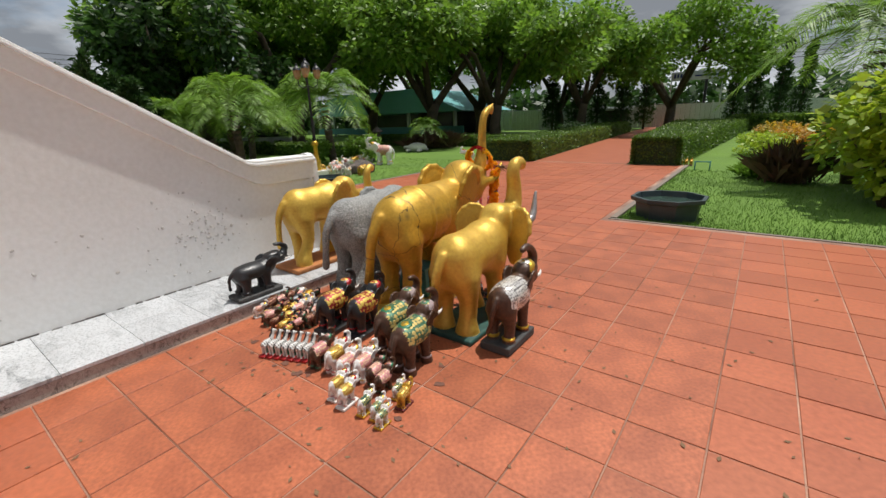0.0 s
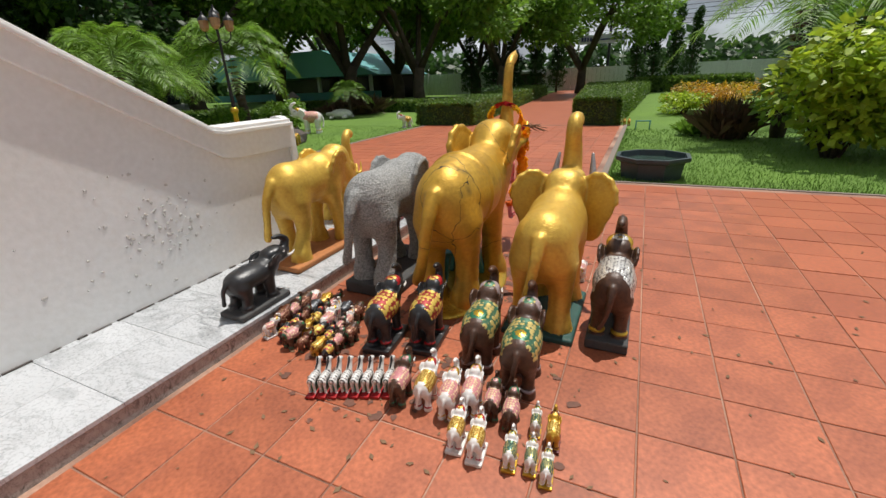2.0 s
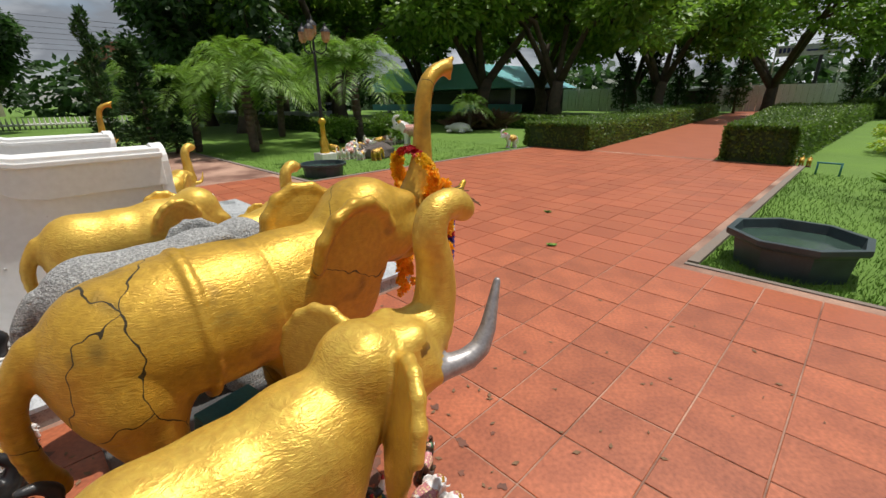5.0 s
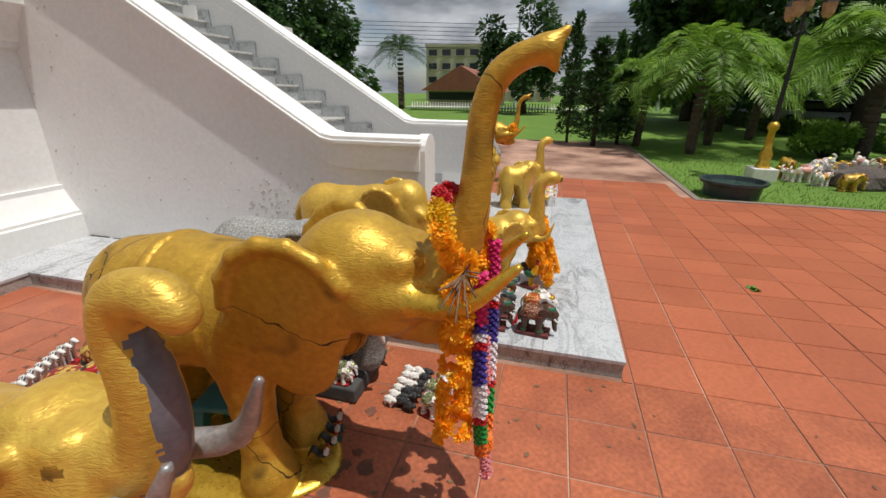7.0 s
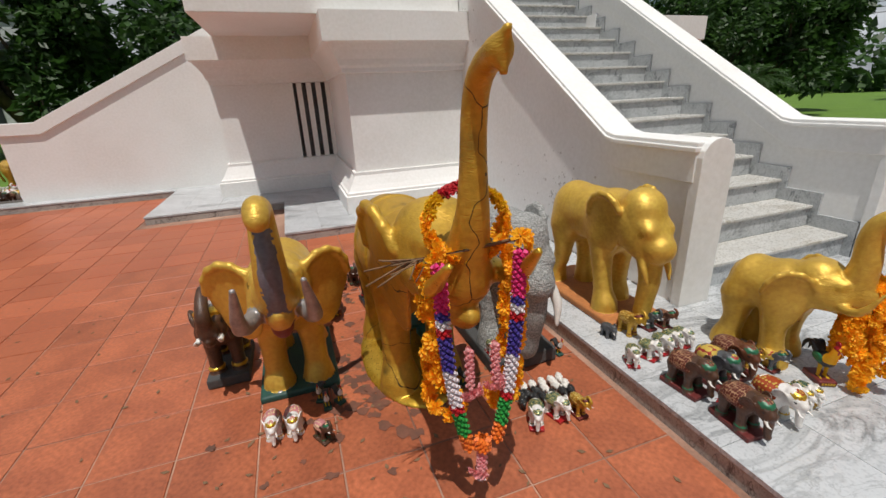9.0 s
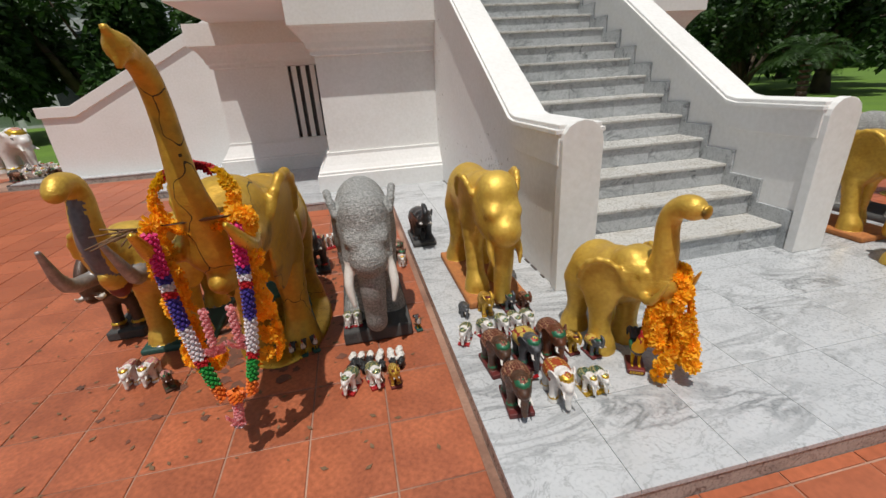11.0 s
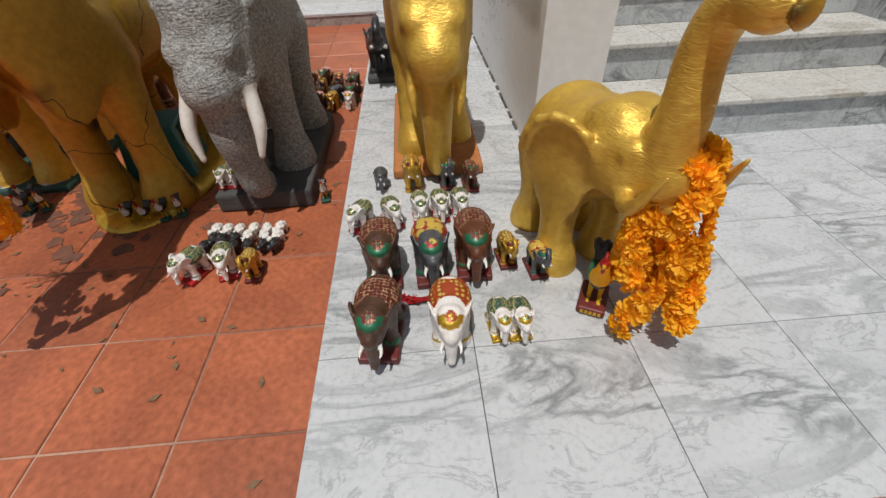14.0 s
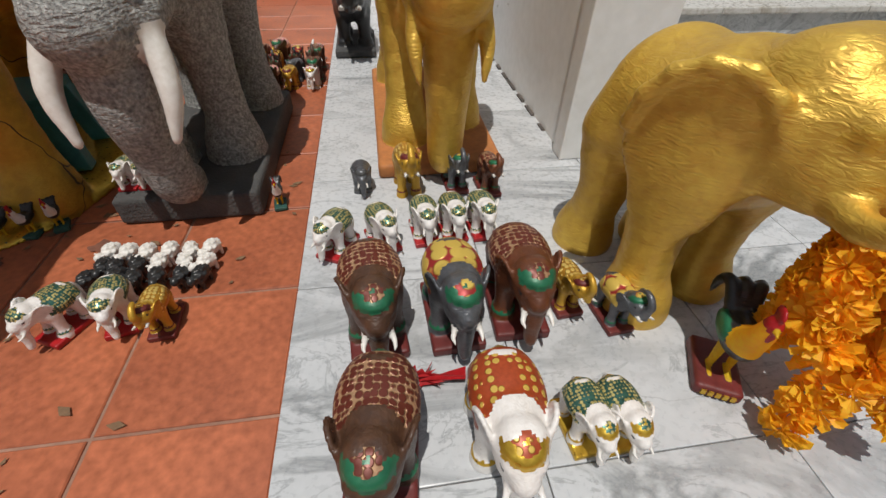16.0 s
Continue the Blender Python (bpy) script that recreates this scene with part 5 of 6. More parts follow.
ORANGE_HEADS = [rosette(0.036, MARIGOLD, k) for k in range(4)]
BIG_HEADS = [rosette(0.042, MARIGOLD, 40 + k) for k in range(4)]
GOLD_HEADS = [rosette(0.034, YELLOW, k) for k in range(2)]
RED_HEADS = [rosette(0.028, REDBUD, 9)]
gr = random.Random(21)


def flower(parent, heads, at, out):
    ob = new("flower", gr.choice(heads))
    ob.matrix_world = Matrix.Translation(at) @ Vector(out).to_track_quat("Z", "Y").to_matrix().to_4x4() @ pose(0, 0, 0, gr.uniform(-20, 20), gr.uniform(-20, 20), gr.uniform(0, 360))
    ob.parent = parent


def strand(parent, heads, a, b, sag, n, r):
    """Flower heads set round a hanging cord from a to b."""
    a, b = Vector(a), Vector(b)
    for k in range(n):
        t = (k + 0.5) / n
        c = a.lerp(b, t) - Vector((0, 0, sag * 4 * t * (1 - t)))
        w = gr.uniform(0, 6.28)
        o = Vector((math.cos(w), math.sin(w), gr.uniform(-0.2, 0.5)))
        flower(parent, heads, c + o * r, o)


def beads(parent, a, b, r, mat, n=70):
    """A run of tight flower buds round a cord."""
    bm = bmesh.new()
    a, b = Vector(a), Vector(b)
    d = (b - a).normalized()
    u = d.orthogonal().normalized()
    w = d.cross(u)
    for k in range(n):
        t, q = (k + 0.5) / n, k * 2.4
        o = math.cos(q) * u + math.sin(q) * w
        c = a.lerp(b, t)
        base = [bm.verts.new(c + o * r * 0.45 + 0.011 * (math.cos(j * 1.571) * d + math.sin(j * 1.571) * o.cross(d))) for j in range(4)]
        tip = [bm.verts.new(c + o * r + 0.006 * (math.cos(j * 1.571) * d + math.sin(j * 1.571) * o.cross(d))) for j in range(4)]
        for j in range(4):
            bm.faces.new((base[j], base[(j + 1) % 4], tip[(j + 1) % 4], tip[j]))
        bm.faces.new(tip)
    return part("bud_run", bm, mat, parent)


gx = -1.01
ring = tagged(empty("marigold_wreath"), "orange marigold wreath with red and yellow buds round the trunk", "garland")
for k in range(66):
    a = 6.2832 * k / 66 + gr.uniform(-0.1, 0.1)
    c = Vector((gx + 0.115 * math.cos(a), 0.865 + 0.03 * math.sin(a), 1.175 + 0.095 * math.sin(a)))
    o = Vector((math.cos(a), gr.uniform(-0.9, 0.5), math.sin(a)))
    heads = RED_HEADS if 0.9 < a < 2.2 else GOLD_HEADS if (2.2 <= a < 2.8 or 0.35 < a <= 0.9) else ORANGE_HEADS
    flower(ring, heads, c + o * 0.025, o)
for s in (-1, 1):
    g = tagged(empty("marigold_garland"), "orange marigold garland hanging from a gold tusk", "garland", "garlands on the gold elephant")
    strand(g, ORANGE_HEADS, (gx + s * 0.16, 0.80, 1.12), (gx + s * 0.15, 0.83, 0.52), 0, 46, 0.035)
    strand(g, ORANGE_HEADS, (gx + s * 0.13, 0.83, 0.52), (gx + s * 0.10, 0.84, 0.45), 0, 8, 0.06)
bead = tagged(empty("bud_garland"), "pink, blue, white, green and orange bud garland with pink tassels", "garland", "garlands on the gold elephant")
for s in (-1, 1):
    top = Vector((gx + s * 0.145, 0.75, 1.09))
    low = Vector((gx - 0.01 + s * 0.015, 0.73, 0.34))
    runs = [(0.0, 0.22, PINKBUD), (0.22, 0.26, BLUEBUD), (0.26, 0.30, WHITEBUD), (0.30, 0.34, REDBUD), (0.34, 0.52, BLUEBUD), (0.52, 0.72, WHITEBUD), (0.72, 0.76, REDBUD), (0.76, 0.90, GREENBUD), (0.90, 1.0, ORANGEBUD)]
    def hang(t):
        q = top.lerp(low, t)
        q.x += s * 0.05 * math.sin(t * 2.2)
        return q
    for a, b, m in runs:
        beads(bead, hang(a), hang(b), 0.026, m, max(int(150 * (b - a)), 8) * 2)
beads(bead, (gx - 0.012, 0.73, 0.37), (gx - 0.015, 0.725, 0.325), 0.034, ORANGEBUD, 40)
beads(bead, (gx - 0.015, 0.725, 0.325), (gx - 0.025, 0.715, 0.23), 0.022, PINK, 44)
pink_heads, white_heads = [rosette(0.026, PINK, 31)], [rosette(0.022, WHITEBUD, 33)]
for k in range(5):
    flower(bead, pink_heads, (gx - 0.03 + gr.uniform(-0.03, 0.03), 0.712, 0.225 + gr.uniform(-0.02, 0.03)), (gr.uniform(-1, 1), -0.6, -0.6))
flower(bead, white_heads, (gx - 0.03, 0.71, 0.20), (0, -0.3, -1))
for s in (-1, 1):
    beads(bead, (gx + s * 0.05, 0.75, 0.76), (gx + s * 0.05, 0.745, 0.60), 0.018, PINK, 40)
    for k in range(6):
        flower(bead, pink_heads, (gx + s * 0.05 + gr.uniform(-0.03, 0.03), 0.74, 0.585 + gr.uniform(-0.02, 0.02)), (gr.uniform(-1, 1), -0.8, -0.4))
twig = bmesh.new()
add_tube(twig, [(gx - 0.22, 0.79, 1.10), (gx, 0.78, 1.11), (gx + 0.2, 0.79, 1.12)], 0.007, 5)
for k in range(16):
    a = Vector((gx - 0.16 - gr.random() * 0.1, 0.79, 1.10))
    add_tube(twig, [a, a + Vector((gr.uniform(-0.16, -0.03), gr.uniform(-0.05, 0.05), gr.uniform(-0.06, 0.02)))], 0.003, 4)
tagged(link("dry_twigs", twig, TWIG), "dry brown twigs lodged across the tusks", "twigs", kind="stuff")
calf_g = tagged(empty("marigold_garland"), "thick orange marigold garland over the calf's trunk", "garland")
for k in range(5):
    w = k * 1.257
    o = Vector((math.cos(w), math.sin(w), 0)) * 0.045
    strand(calf_g, BIG_HEADS, Vector((0.985, 0.65, 0.66)) + o * 0.4, Vector((0.985, 0.58, 0.155 + 0.05 * (k % 3))) + o * 2.1, 0, 30, 0.034)
strand(calf_g, BIG_HEADS, (0.945, 0.64, 0.52), (0.89, 0.60, 0.30), 0, 18, 0.03)
far_g = tagged(empty("marigold_garland"), "orange marigold garland on the statue beyond the stairs", "garland")
strand(far_g, ORANGE_HEADS, (5.60, 1.32, 1.03), (5.58, 1.31, 0.86), 0, 22, 0.06)


# ---- planting ----
def leaf_cloud(rg, spots, size, n, aspect=0.5, droop=0.3):
    """Many small folded leaves round the given (centre, radii) clumps, as one bmesh-free mesh."""
    V, F = [], []
    for _ in range(n):
        (cx, cy, cz), (rx, ry, rz) = rg.choice(spots)
        while True:
            a, b, c = rg.uniform(-1, 1), rg.uniform(-1, 1), rg.uniform(-1, 1)
            q = a * a + b * b + c * c
            if 0.25 < q < 1:
                break
        p = Vector((cx + a * rx, cy + b * ry, cz + c * rz))
        d = Vector((a + rg.uniform(-0.8, 0.8), b + rg.uniform(-0.8, 0.8), c * 0.5 + rg.uniform(-0.6, 0.6) - droop)).normalized()
        w = d.cross(Vector((rg.uniform(-1, 1), rg.uniform(-1, 1), rg.uniform(0.2, 1.5)))).normalized()
        s = size * rg.uniform(0.6, 1.3)
        i = len(V)
        V += [p, p + d * s * 0.5 + w * s * aspect * 0.5, p + d * s, p + d * s * 0.5 - w * s * aspect * 0.5]
        F.append((i, i + 1, i + 2, i + 3))
    return V, F


def leaf_mesh(name, V, F, mat):
    me = bpy.data.meshes.new(name)
    me.from_pydata([tuple(v) for v in V], [], F)
    me.materials.append(mat)
    return me


def tree_parts(seed, height, spread, trunk_r, mat, leaves, leaf_size, low=0.45, fork=4):
    rg = random.Random(seed)
    bm = bmesh.new()
    tips = []
    start = height * low * 0.55
    add_tube(bm, [(0, 0, -0.1), (0.1, 0, start * 0.5), (rg.uniform(-0.3, 0.3), rg.uniform(-0.3, 0.3), start)], [trunk_r * 1.3, trunk_r, trunk_r * 0.85], 9)
    for k in range(fork):
        a = 6.2832 * k / fork + rg.uniform(-0.4, 0.4)
        r1, r2 = spread * rg.uniform(0.25, 0.4), spread * rg.uniform(0.6, 0.85)
        p1 = Vector((math.cos(a) * r1, math.sin(a) * r1, height * rg.uniform(low, low + 0.15)))
        p2 = Vector((math.cos(a) * r2, math.sin(a) * r2, height * rg.uniform(low + 0.1, low + 0.4)))
        add_tube(bm, [(0, 0, start * 0.8), p1, p2], [trunk_r * 0.7, trunk_r * 0.45, trunk_r * 0.12], 7)
        tips += [p1.lerp(p2, 0.5), p2]
        for j in range(4):
            b = a + rg.uniform(-1.1, 1.1)
            p3 = p1.lerp(p2, rg.uniform(0.2, 0.9)) + Vector((math.cos(b) * spread * 0.35, math.sin(b) * spread * 0.35, height * rg.uniform(-0.12, 0.2)))
            add_tube(bm, [p1.lerp(p2, 0.3), p3], [trunk_r * 0.28, trunk_r * 0.07], 5)
            tips.append(p3)
    for k in range(fork * 2):
        a, q = rg.uniform(0, 6.28), rg.uniform(0, 0.7)
        tips.append(Vector((math.cos(a) * spread * q, math.sin(a) * spread * q, height * rg.uniform(low + 0.2, 0.98))))
    spots = [(tuple(p), (spread * rg.uniform(0.16, 0.30), spread * rg.uniform(0.16, 0.30), height * rg.uniform(0.06, 0.12))) for p in tips]
    V, F = leaf_cloud(rg, spots, leaf_size, leaves)
    return bm, leaf_mesh("crown", V, F, mat)


def tree(at, seed, height, spread, trunk_r, mat, leaves, leaf_size, label, low=0.45, fork=4):
    t = tagged(empty("tree"), label, "tree")
    bm, crown = tree_parts(seed, height, spread, trunk_r, mat, leaves, leaf_size, low, fork)
    part("trunk", bm, BARK, t, "", True)
    c = new("crown", crown)
    c.parent = t
    t.matrix_world = pose(*at, 0, 0, seed * 47)
    return t


rain_a = tree((15.5, -19.5, 0), 1, 10.5, 7.5, 0.42, LEAF, 15000, 0.42, "spreading shade tree with dark forked trunk and fresh green leaves")
rain_b = tree((11.5, -21.5, 0), 2, 9.5, 7.0, 0.36, LEAF, 15000, 0.42, "spreading shade tree with leaning forked trunk")
for x, y, rz, k, src in ((21, -12.5, 30, 1.05, rain_a), (25, -23, 140, 1.2, rain_b), (18, -30, 220, 1.1, rain_a), (8.5, -30, 80, 1.0, rain_b), (28, -34, 10, 1.2, rain_a), (13.5, -38, 290, 1.1, rain_b), (32, -14, 200, 1.2, rain_b), (3.2, -36, 120, 0.9, rain_a)):
    copy_thing(src, pose(x, y, 0, 0, 0, rz) @ Matrix.Scale(k, 4)).scale = (k, k, k)
dark_a = tree((20.5, -6.4, 0), 5, 11.5, 3.6, 0.35, LEAF_DARK, 10000, 0.42, "tall dense dark green tree beyond the garden", 0.18, 6)
for x, y, rz, k in ((29, -7.5, 60, 1.05), (34, 3.4, 10, 0.92), (23.5, 17.5, 200, 1.0), (19.8, 14.6, 80, 0.8), (-11.5, 22.5, 130, 0.95), (-15.5, 20.5, 30, 0.9), (-8.2, 25.5, 300, 1.1), (30, 24, 250, 1.0), (38, -22, 40, 1.2), (14.5, 13.5, 10, 0.55), (17.5, 16.5, 100, 0.8), (21, 21, 220, 0.9), (33, 28, 330, 1.0), (-19, 25, 200, 1.0), (-17, -45, 100, 1.0), (-24, -30, 70, 0.9)):
    copy_thing(dark_a, pose(x, y, 0, 0, 0, rz)).scale = (k, k, k)


def cypress_parts(seed, height, radius):
    rg = random.Random(seed)
    bm = add_tube(bmesh.new(), [(0, 0, -0.1), (0, 0, height * 0.9)], [0.12, 0.03], 6)
    spots = [((rg.uniform(-0.3, 0.3) * radius, rg.uniform(-0.3, 0.3) * radius, height * (0.12 + 0.85 * k / 11)), (radius * (1.05 - 0.8 * k / 11), radius * (1.05 - 0.8 * k / 11), height * 0.06)) for k in range(12)]
    V, F = leaf_cloud(rg, spots, 0.26, 3800, 0.35, -0.5)
    return bm, leaf_mesh("crown", V, F, LEAF_DARK)


bm, crown_me = cypress_parts(3, 6.5, 0.8)
cyp = tagged(empty("tree"), "slender dark conifer standing on the lawn", "tree", "slender conifers")
part("trunk", bm, BARK, cyp)
new("crown", crown_me).parent = cyp
cyp.matrix_world = pose(-2.4, -38, 0)
for x, y, k in ((-1.0, -39, 0.9), (-3.9, -40, 1.0), (-5.4, -41, 0.95), (9.5, -37, 1.1), (7.6, -38, 1.05), (10.8, -35, 1.1), (12.2, -33, 1.0), (6.0, -40, 1.0)):
    copy_thing(cyp, pose(x, y, 0, 0, 0, x * 40)).scale = (k, k, k)
for x, y, k, w in ((12.2, -0.6, 0.46, 1.6), (13.0, -1.4, 0.34, 1.7), (16.5, -1.6, 0.55, 0.9), (13.0, 0.2, 0.58, 0.8), (20.5, -2.6, 0.6, 0.9)):
    copy_thing(cyp, pose(x, y, 0, 0, 0, x * 70)).scale = (k * w, k * w, k)


def palm(at, seed, trunk_h, frond, n, rz=0, lean=0.15, label="date palm with arching green fronds", stem=0.16, mat=None):
    rg = random.Random(seed)
    t = tagged(empty("palm"), label, "palm tree")
    top = Vector((lean, lean * 0.5, trunk_h))
    bm = bmesh.new()
    for k in range(12):
        p = Vector((0, 0, -0.05)).lerp(top, k / 12)
        add_tube(bm, [p, p.lerp(top, 1.6 / 12)], [stem * rg.uniform(0.85, 1.0), stem * rg.uniform(1.05, 1.2)], 8)
    part("trunk", bm, BARK, t)
    for k in range(n):
        a, up_ = 6.2832 * k / n * 2.618, rg.uniform(0.15, 1.35)
        pts = []
        for j in range(9):
            q = j / 8
            r = frond * (math.cos(up_) * q + 0.12 * q)
            z = frond * (math.sin(up_) * q - (0.55 + 0.25 * math.cos(up_)) * q * q)
            pts.append(top + Vector((math.cos(a) * r, math.sin(a) * r, z)))
        fb = bmesh.new()
        add_tube(fb, pts, [0.025 * (1.1 - j / 8) for j in range(9)], 4)
        sd = Vector((-math.sin(a), math.cos(a), 0))
        for j in range(44):
            q = 0.12 + 0.88 * j / 44
            i = min(int(q * 8), 7)
            c = pts[i].lerp(pts[i + 1], q * 8 - i)
            f = (pts[i + 1] - pts[i]).normalized()
            ln = frond * 0.26 * (math.sin(3.14 * min(q * 0.85 + 0.12, 1)) + 0.15)
            for s in (-1, 1):
                d = (sd * s + f * 0.75 + Vector((0, 0, rg.uniform(-0.1, 0.35)))).normalized()
                e = c + d * ln + Vector((0, 0, -0.25 * ln))
                w = f * 0.016 * (frond / 1.6)
                fb.faces.new([fb.verts.new(v) for v in (c - w, c + d * ln * 0.5 + w * 0.8, e, c + d * ln * 0.5 - w * 0.8)])
        part("frond", fb, mat or LEAF, t)
    t.matrix_world = pose(*at, 0, 0, rz)
    return t


palm_a = palm((11.6, -7.4, 0), 1, 2.7, 2.6, 34)
for x, y, rz, k in ((11.4, -3.2, 120, 0.85), (14.0, -4.4, 60, 0.9), (16.5, -6.5, 200, 0.9), (24, -3.6, 20, 1.0), (11.2, -13.4, 90, 0.45), (13.0, -2.0, 250, 0.7)):
    copy_thing(palm_a, pose(x, y, 0, 0, 0, rz)).scale = (k, k, k)
palm_r = palm((-5.0, -7.6, 0), 3, 3.0, 2.3, 26, 40, 0.2, "tall palm with drooping fronds beside the shrubs")
copy_thing(palm_r, pose(-6.8, -10.5, 0, 0, 0, 130))
palm_d = palm((38.5, 15.4, 0), 5, 5.2, 3.0, 24, 0, 0.3, "dark oil palm against the clouds", 0.3, LEAF_DARK)
copy_thing(palm_d, pose(13.9, 10.6, -0.6, 0, 0, 50)).scale = (0.5, 0.5, 0.42)
copy_thing(palm_d, pose(-13.5, 18.5, 0, 0, 0, 80)).scale = (0.6, 0.6, 0.6)


def hedge(name, x0, x1, y0, y1, h, n, seed, label, drift=True, leaf=0.075, lag=1.0):
    """A clipped hedge: a solid dark green core under a skin of small leaves, thrown unevenly over its faces."""
    rg = random.Random(seed)
    V, F = [], []
    hd = tagged(empty(name), label, "hedge")
    area = [(x1 - x0) * (y1 - y0), (x1 - x0) * h, (y1 - y0) * h, (y1 - y0) * h]
    for _ in range(n):
        f = rg.choices(range(4), area)[0]
        y = y1 - (y1 - y0) * rg.random() ** 1.9 if drift else rg.uniform(y0, y1)
        x, z = rg.uniform(x0, x1), rg.uniform(0.02, h)
        if f == 0:
            z, nm = h, Vector((0, 0, 1))
        elif f == 1:
            y, nm = y1, Vector((0, 1, 0))
        else:
            x, nm = (x0, Vector((-1, 0, 0))) if f == 2 else (x1, Vector((1, 0, 0)))
        p = Vector((x + (path_x(y) * (lag + (1 - lag) * (x - x0) / (x1 - x0)) if drift else 0), y, z)) + nm * rg.uniform(-0.09, 0.035)
        d = (nm * 0.5 + Vector((rg.uniform(-1, 1), rg.uniform(-1, 1), rg.uniform(-0.5, 1)))).normalized()
        w = d.cross(nm + Vector((0.1, 0.2, 0.1))).normalized()
        s = leaf * rg.uniform(0.7, 1.4) * (1 + max(0, (-12 - y)) * 0.04)
        i = len(V)
        V += [p, p + d * s * 0.5 + w * s * 0.3, p + d * s, p + d * s * 0.5 - w * s * 0.3]
        F.append((i, i + 1, i + 2, i + 3))
    new("foliage", leaf_mesh("foliage", V, F, HEDGE)).parent = hd
    # Solid box in the dark leaf colour, just behind the leaf skin.
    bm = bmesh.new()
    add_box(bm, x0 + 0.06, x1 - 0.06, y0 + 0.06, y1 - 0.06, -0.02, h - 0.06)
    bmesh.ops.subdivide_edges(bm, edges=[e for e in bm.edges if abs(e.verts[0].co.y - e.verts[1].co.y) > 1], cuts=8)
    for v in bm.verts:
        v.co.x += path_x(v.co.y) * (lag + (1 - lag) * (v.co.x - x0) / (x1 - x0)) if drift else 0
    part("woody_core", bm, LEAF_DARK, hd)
    return hd


hedge("hedge", -1.45, -0.12, -34, -9.8, 0.80, 26000, 1, "clipped box hedge along the walk", True, 0.075, -0.35)
hedge("hedge", 3.3, 5.45, -34, -9.65, 0.72, 26000, 2, "clipped box hedge along the walk")
hedge("hedge", 5.6, 20, -17.5, -16.6, 0.55, 7000, 3, "low clipped hedge across the lawn", False, 0.10)
hedge("hedge", -9, -1.2, -36, -34.5, 0.9, 4000, 4, "low clipped hedge across the lawn", False, 0.14)
hedge("hedge", 12, 40, -9.6, -8.9, 0.6, 5000, 5, "low clipped hedge across the lawn", False, 0.12)


def bush(at, seed, r, h, mat, n, size, label, aspect=0.5, clumps=9):
    rg = random.Random(seed)
    b = tagged(empty("shrub"), label, "shrub")
    bm = bmesh.new()
    spots = []
    for k in range(clumps):
        a, q = rg.uniform(0, 6.28), rg.uniform(0.1, 0.75)
        p = Vector((math.cos(a) * r * q, math.sin(a) * r * q, h * rg.uniform(0.35, 0.85)))
        add_tube(bm, [(p.x * 0.15, p.y * 0.15, -0.02), p * 0.6, p], [0.035, 0.022, 0.01], 5)
        spots.append((tuple(p), (r * 0.42, r * 0.42, h * 0.26)))
    part("woody_base", bm, BARK, b)
    V, F = leaf_cloud(rg, spots, size, n, aspect)
    new("foliage", leaf_mesh("foliage", V, F, mat)).parent = b
    b.matrix_world = pose(*at)
    return b


bush((-5.2, -4.9, 0), 1, 1.15, 2.1, LEAF_LIME, 2600, 0.17, "tall shrub with large glossy lime-green leaves", 0.75, 12)
bush((-6.4, -4.2, 0), 2, 1.1, 2.3, LEAF_LIME, 2200, 0.17, "tall shrub with large glossy lime-green leaves", 0.75, 10)
bush((-5.4, -6.3, 0), 3, 1.2, 1.9, LEAF, 2600, 0.15, "dense green shrub standing on the lawn", 0.6, 10)
bush((-7.6, -5.5, 0), 4, 1.6, 2.6, LEAF_LIME, 2200, 0.18, "tall shrub with large glossy lime-green leaves", 0.7, 10)
bush((-4.6, -15.5, 0), 5, 1.6, 1.0, LEAF_ORANGE, 5200, 0.13, "orange and yellow croton shrub on the lawn", 0.4, 14)
bush((-3.5, -14.2, 0), 15, 1.1, 0.7, LEAF_LIME, 2600, 0.12, "low yellow-green shrub on the lawn", 0.5, 12)
bush((-6.8, -16.5, 0), 6, 1.6, 1.1, LEAF_ORANGE, 4200, 0.13, "orange and yellow croton shrub on the lawn", 0.4, 14)
bush((10.1, -7.9, 0), 7, 0.9, 1.0, LEAF, 5200, 0.11, "rounded clipped green shrub by the rocks", 0.5, 14)
bush((11.6, -6.6, 0), 8, 0.8, 0.9, LEAF, 3600, 0.11, "rounded clipped green shrub by the rocks", 0.5, 12)
bush((7.2, -24, 0), 9, 1.3, 1.1, LEAF_DARK, 2400, 0.2, "dark strappy shrub on the lawn", 0.2, 9)


def spiky(at, seed, r, h, n, mat, label):
    rg = random.Random(seed)
    bm = bmesh.new()
    for k in range(n):
        a, u = rg.uniform(0, 6.28), rg.uniform(0.15, 1.0)
        o = Vector((rg.gauss(0, r * 0.22), rg.gauss(0, r * 0.22), 0))
        tip = o + Vector((math.cos(a) * r * u, math.sin(a) * r * u, h * (1.1 - 0.6 * u) * rg.uniform(0.7, 1.1)))
        m = o.lerp(tip, 0.55) + Vector((0, 0, h * 0.14))
        s = Vector((-math.sin(a), math.cos(a), 0)) * 0.03
        v = [bm.verts.new(p) for p in (o - s * 0.6, o + s * 0.6, m + s, tip, m - s)]
        bm.faces.new(v)
    ob = tagged(link("shrub", bm, mat), label, "shrub")
    ob.location = at
    return ob


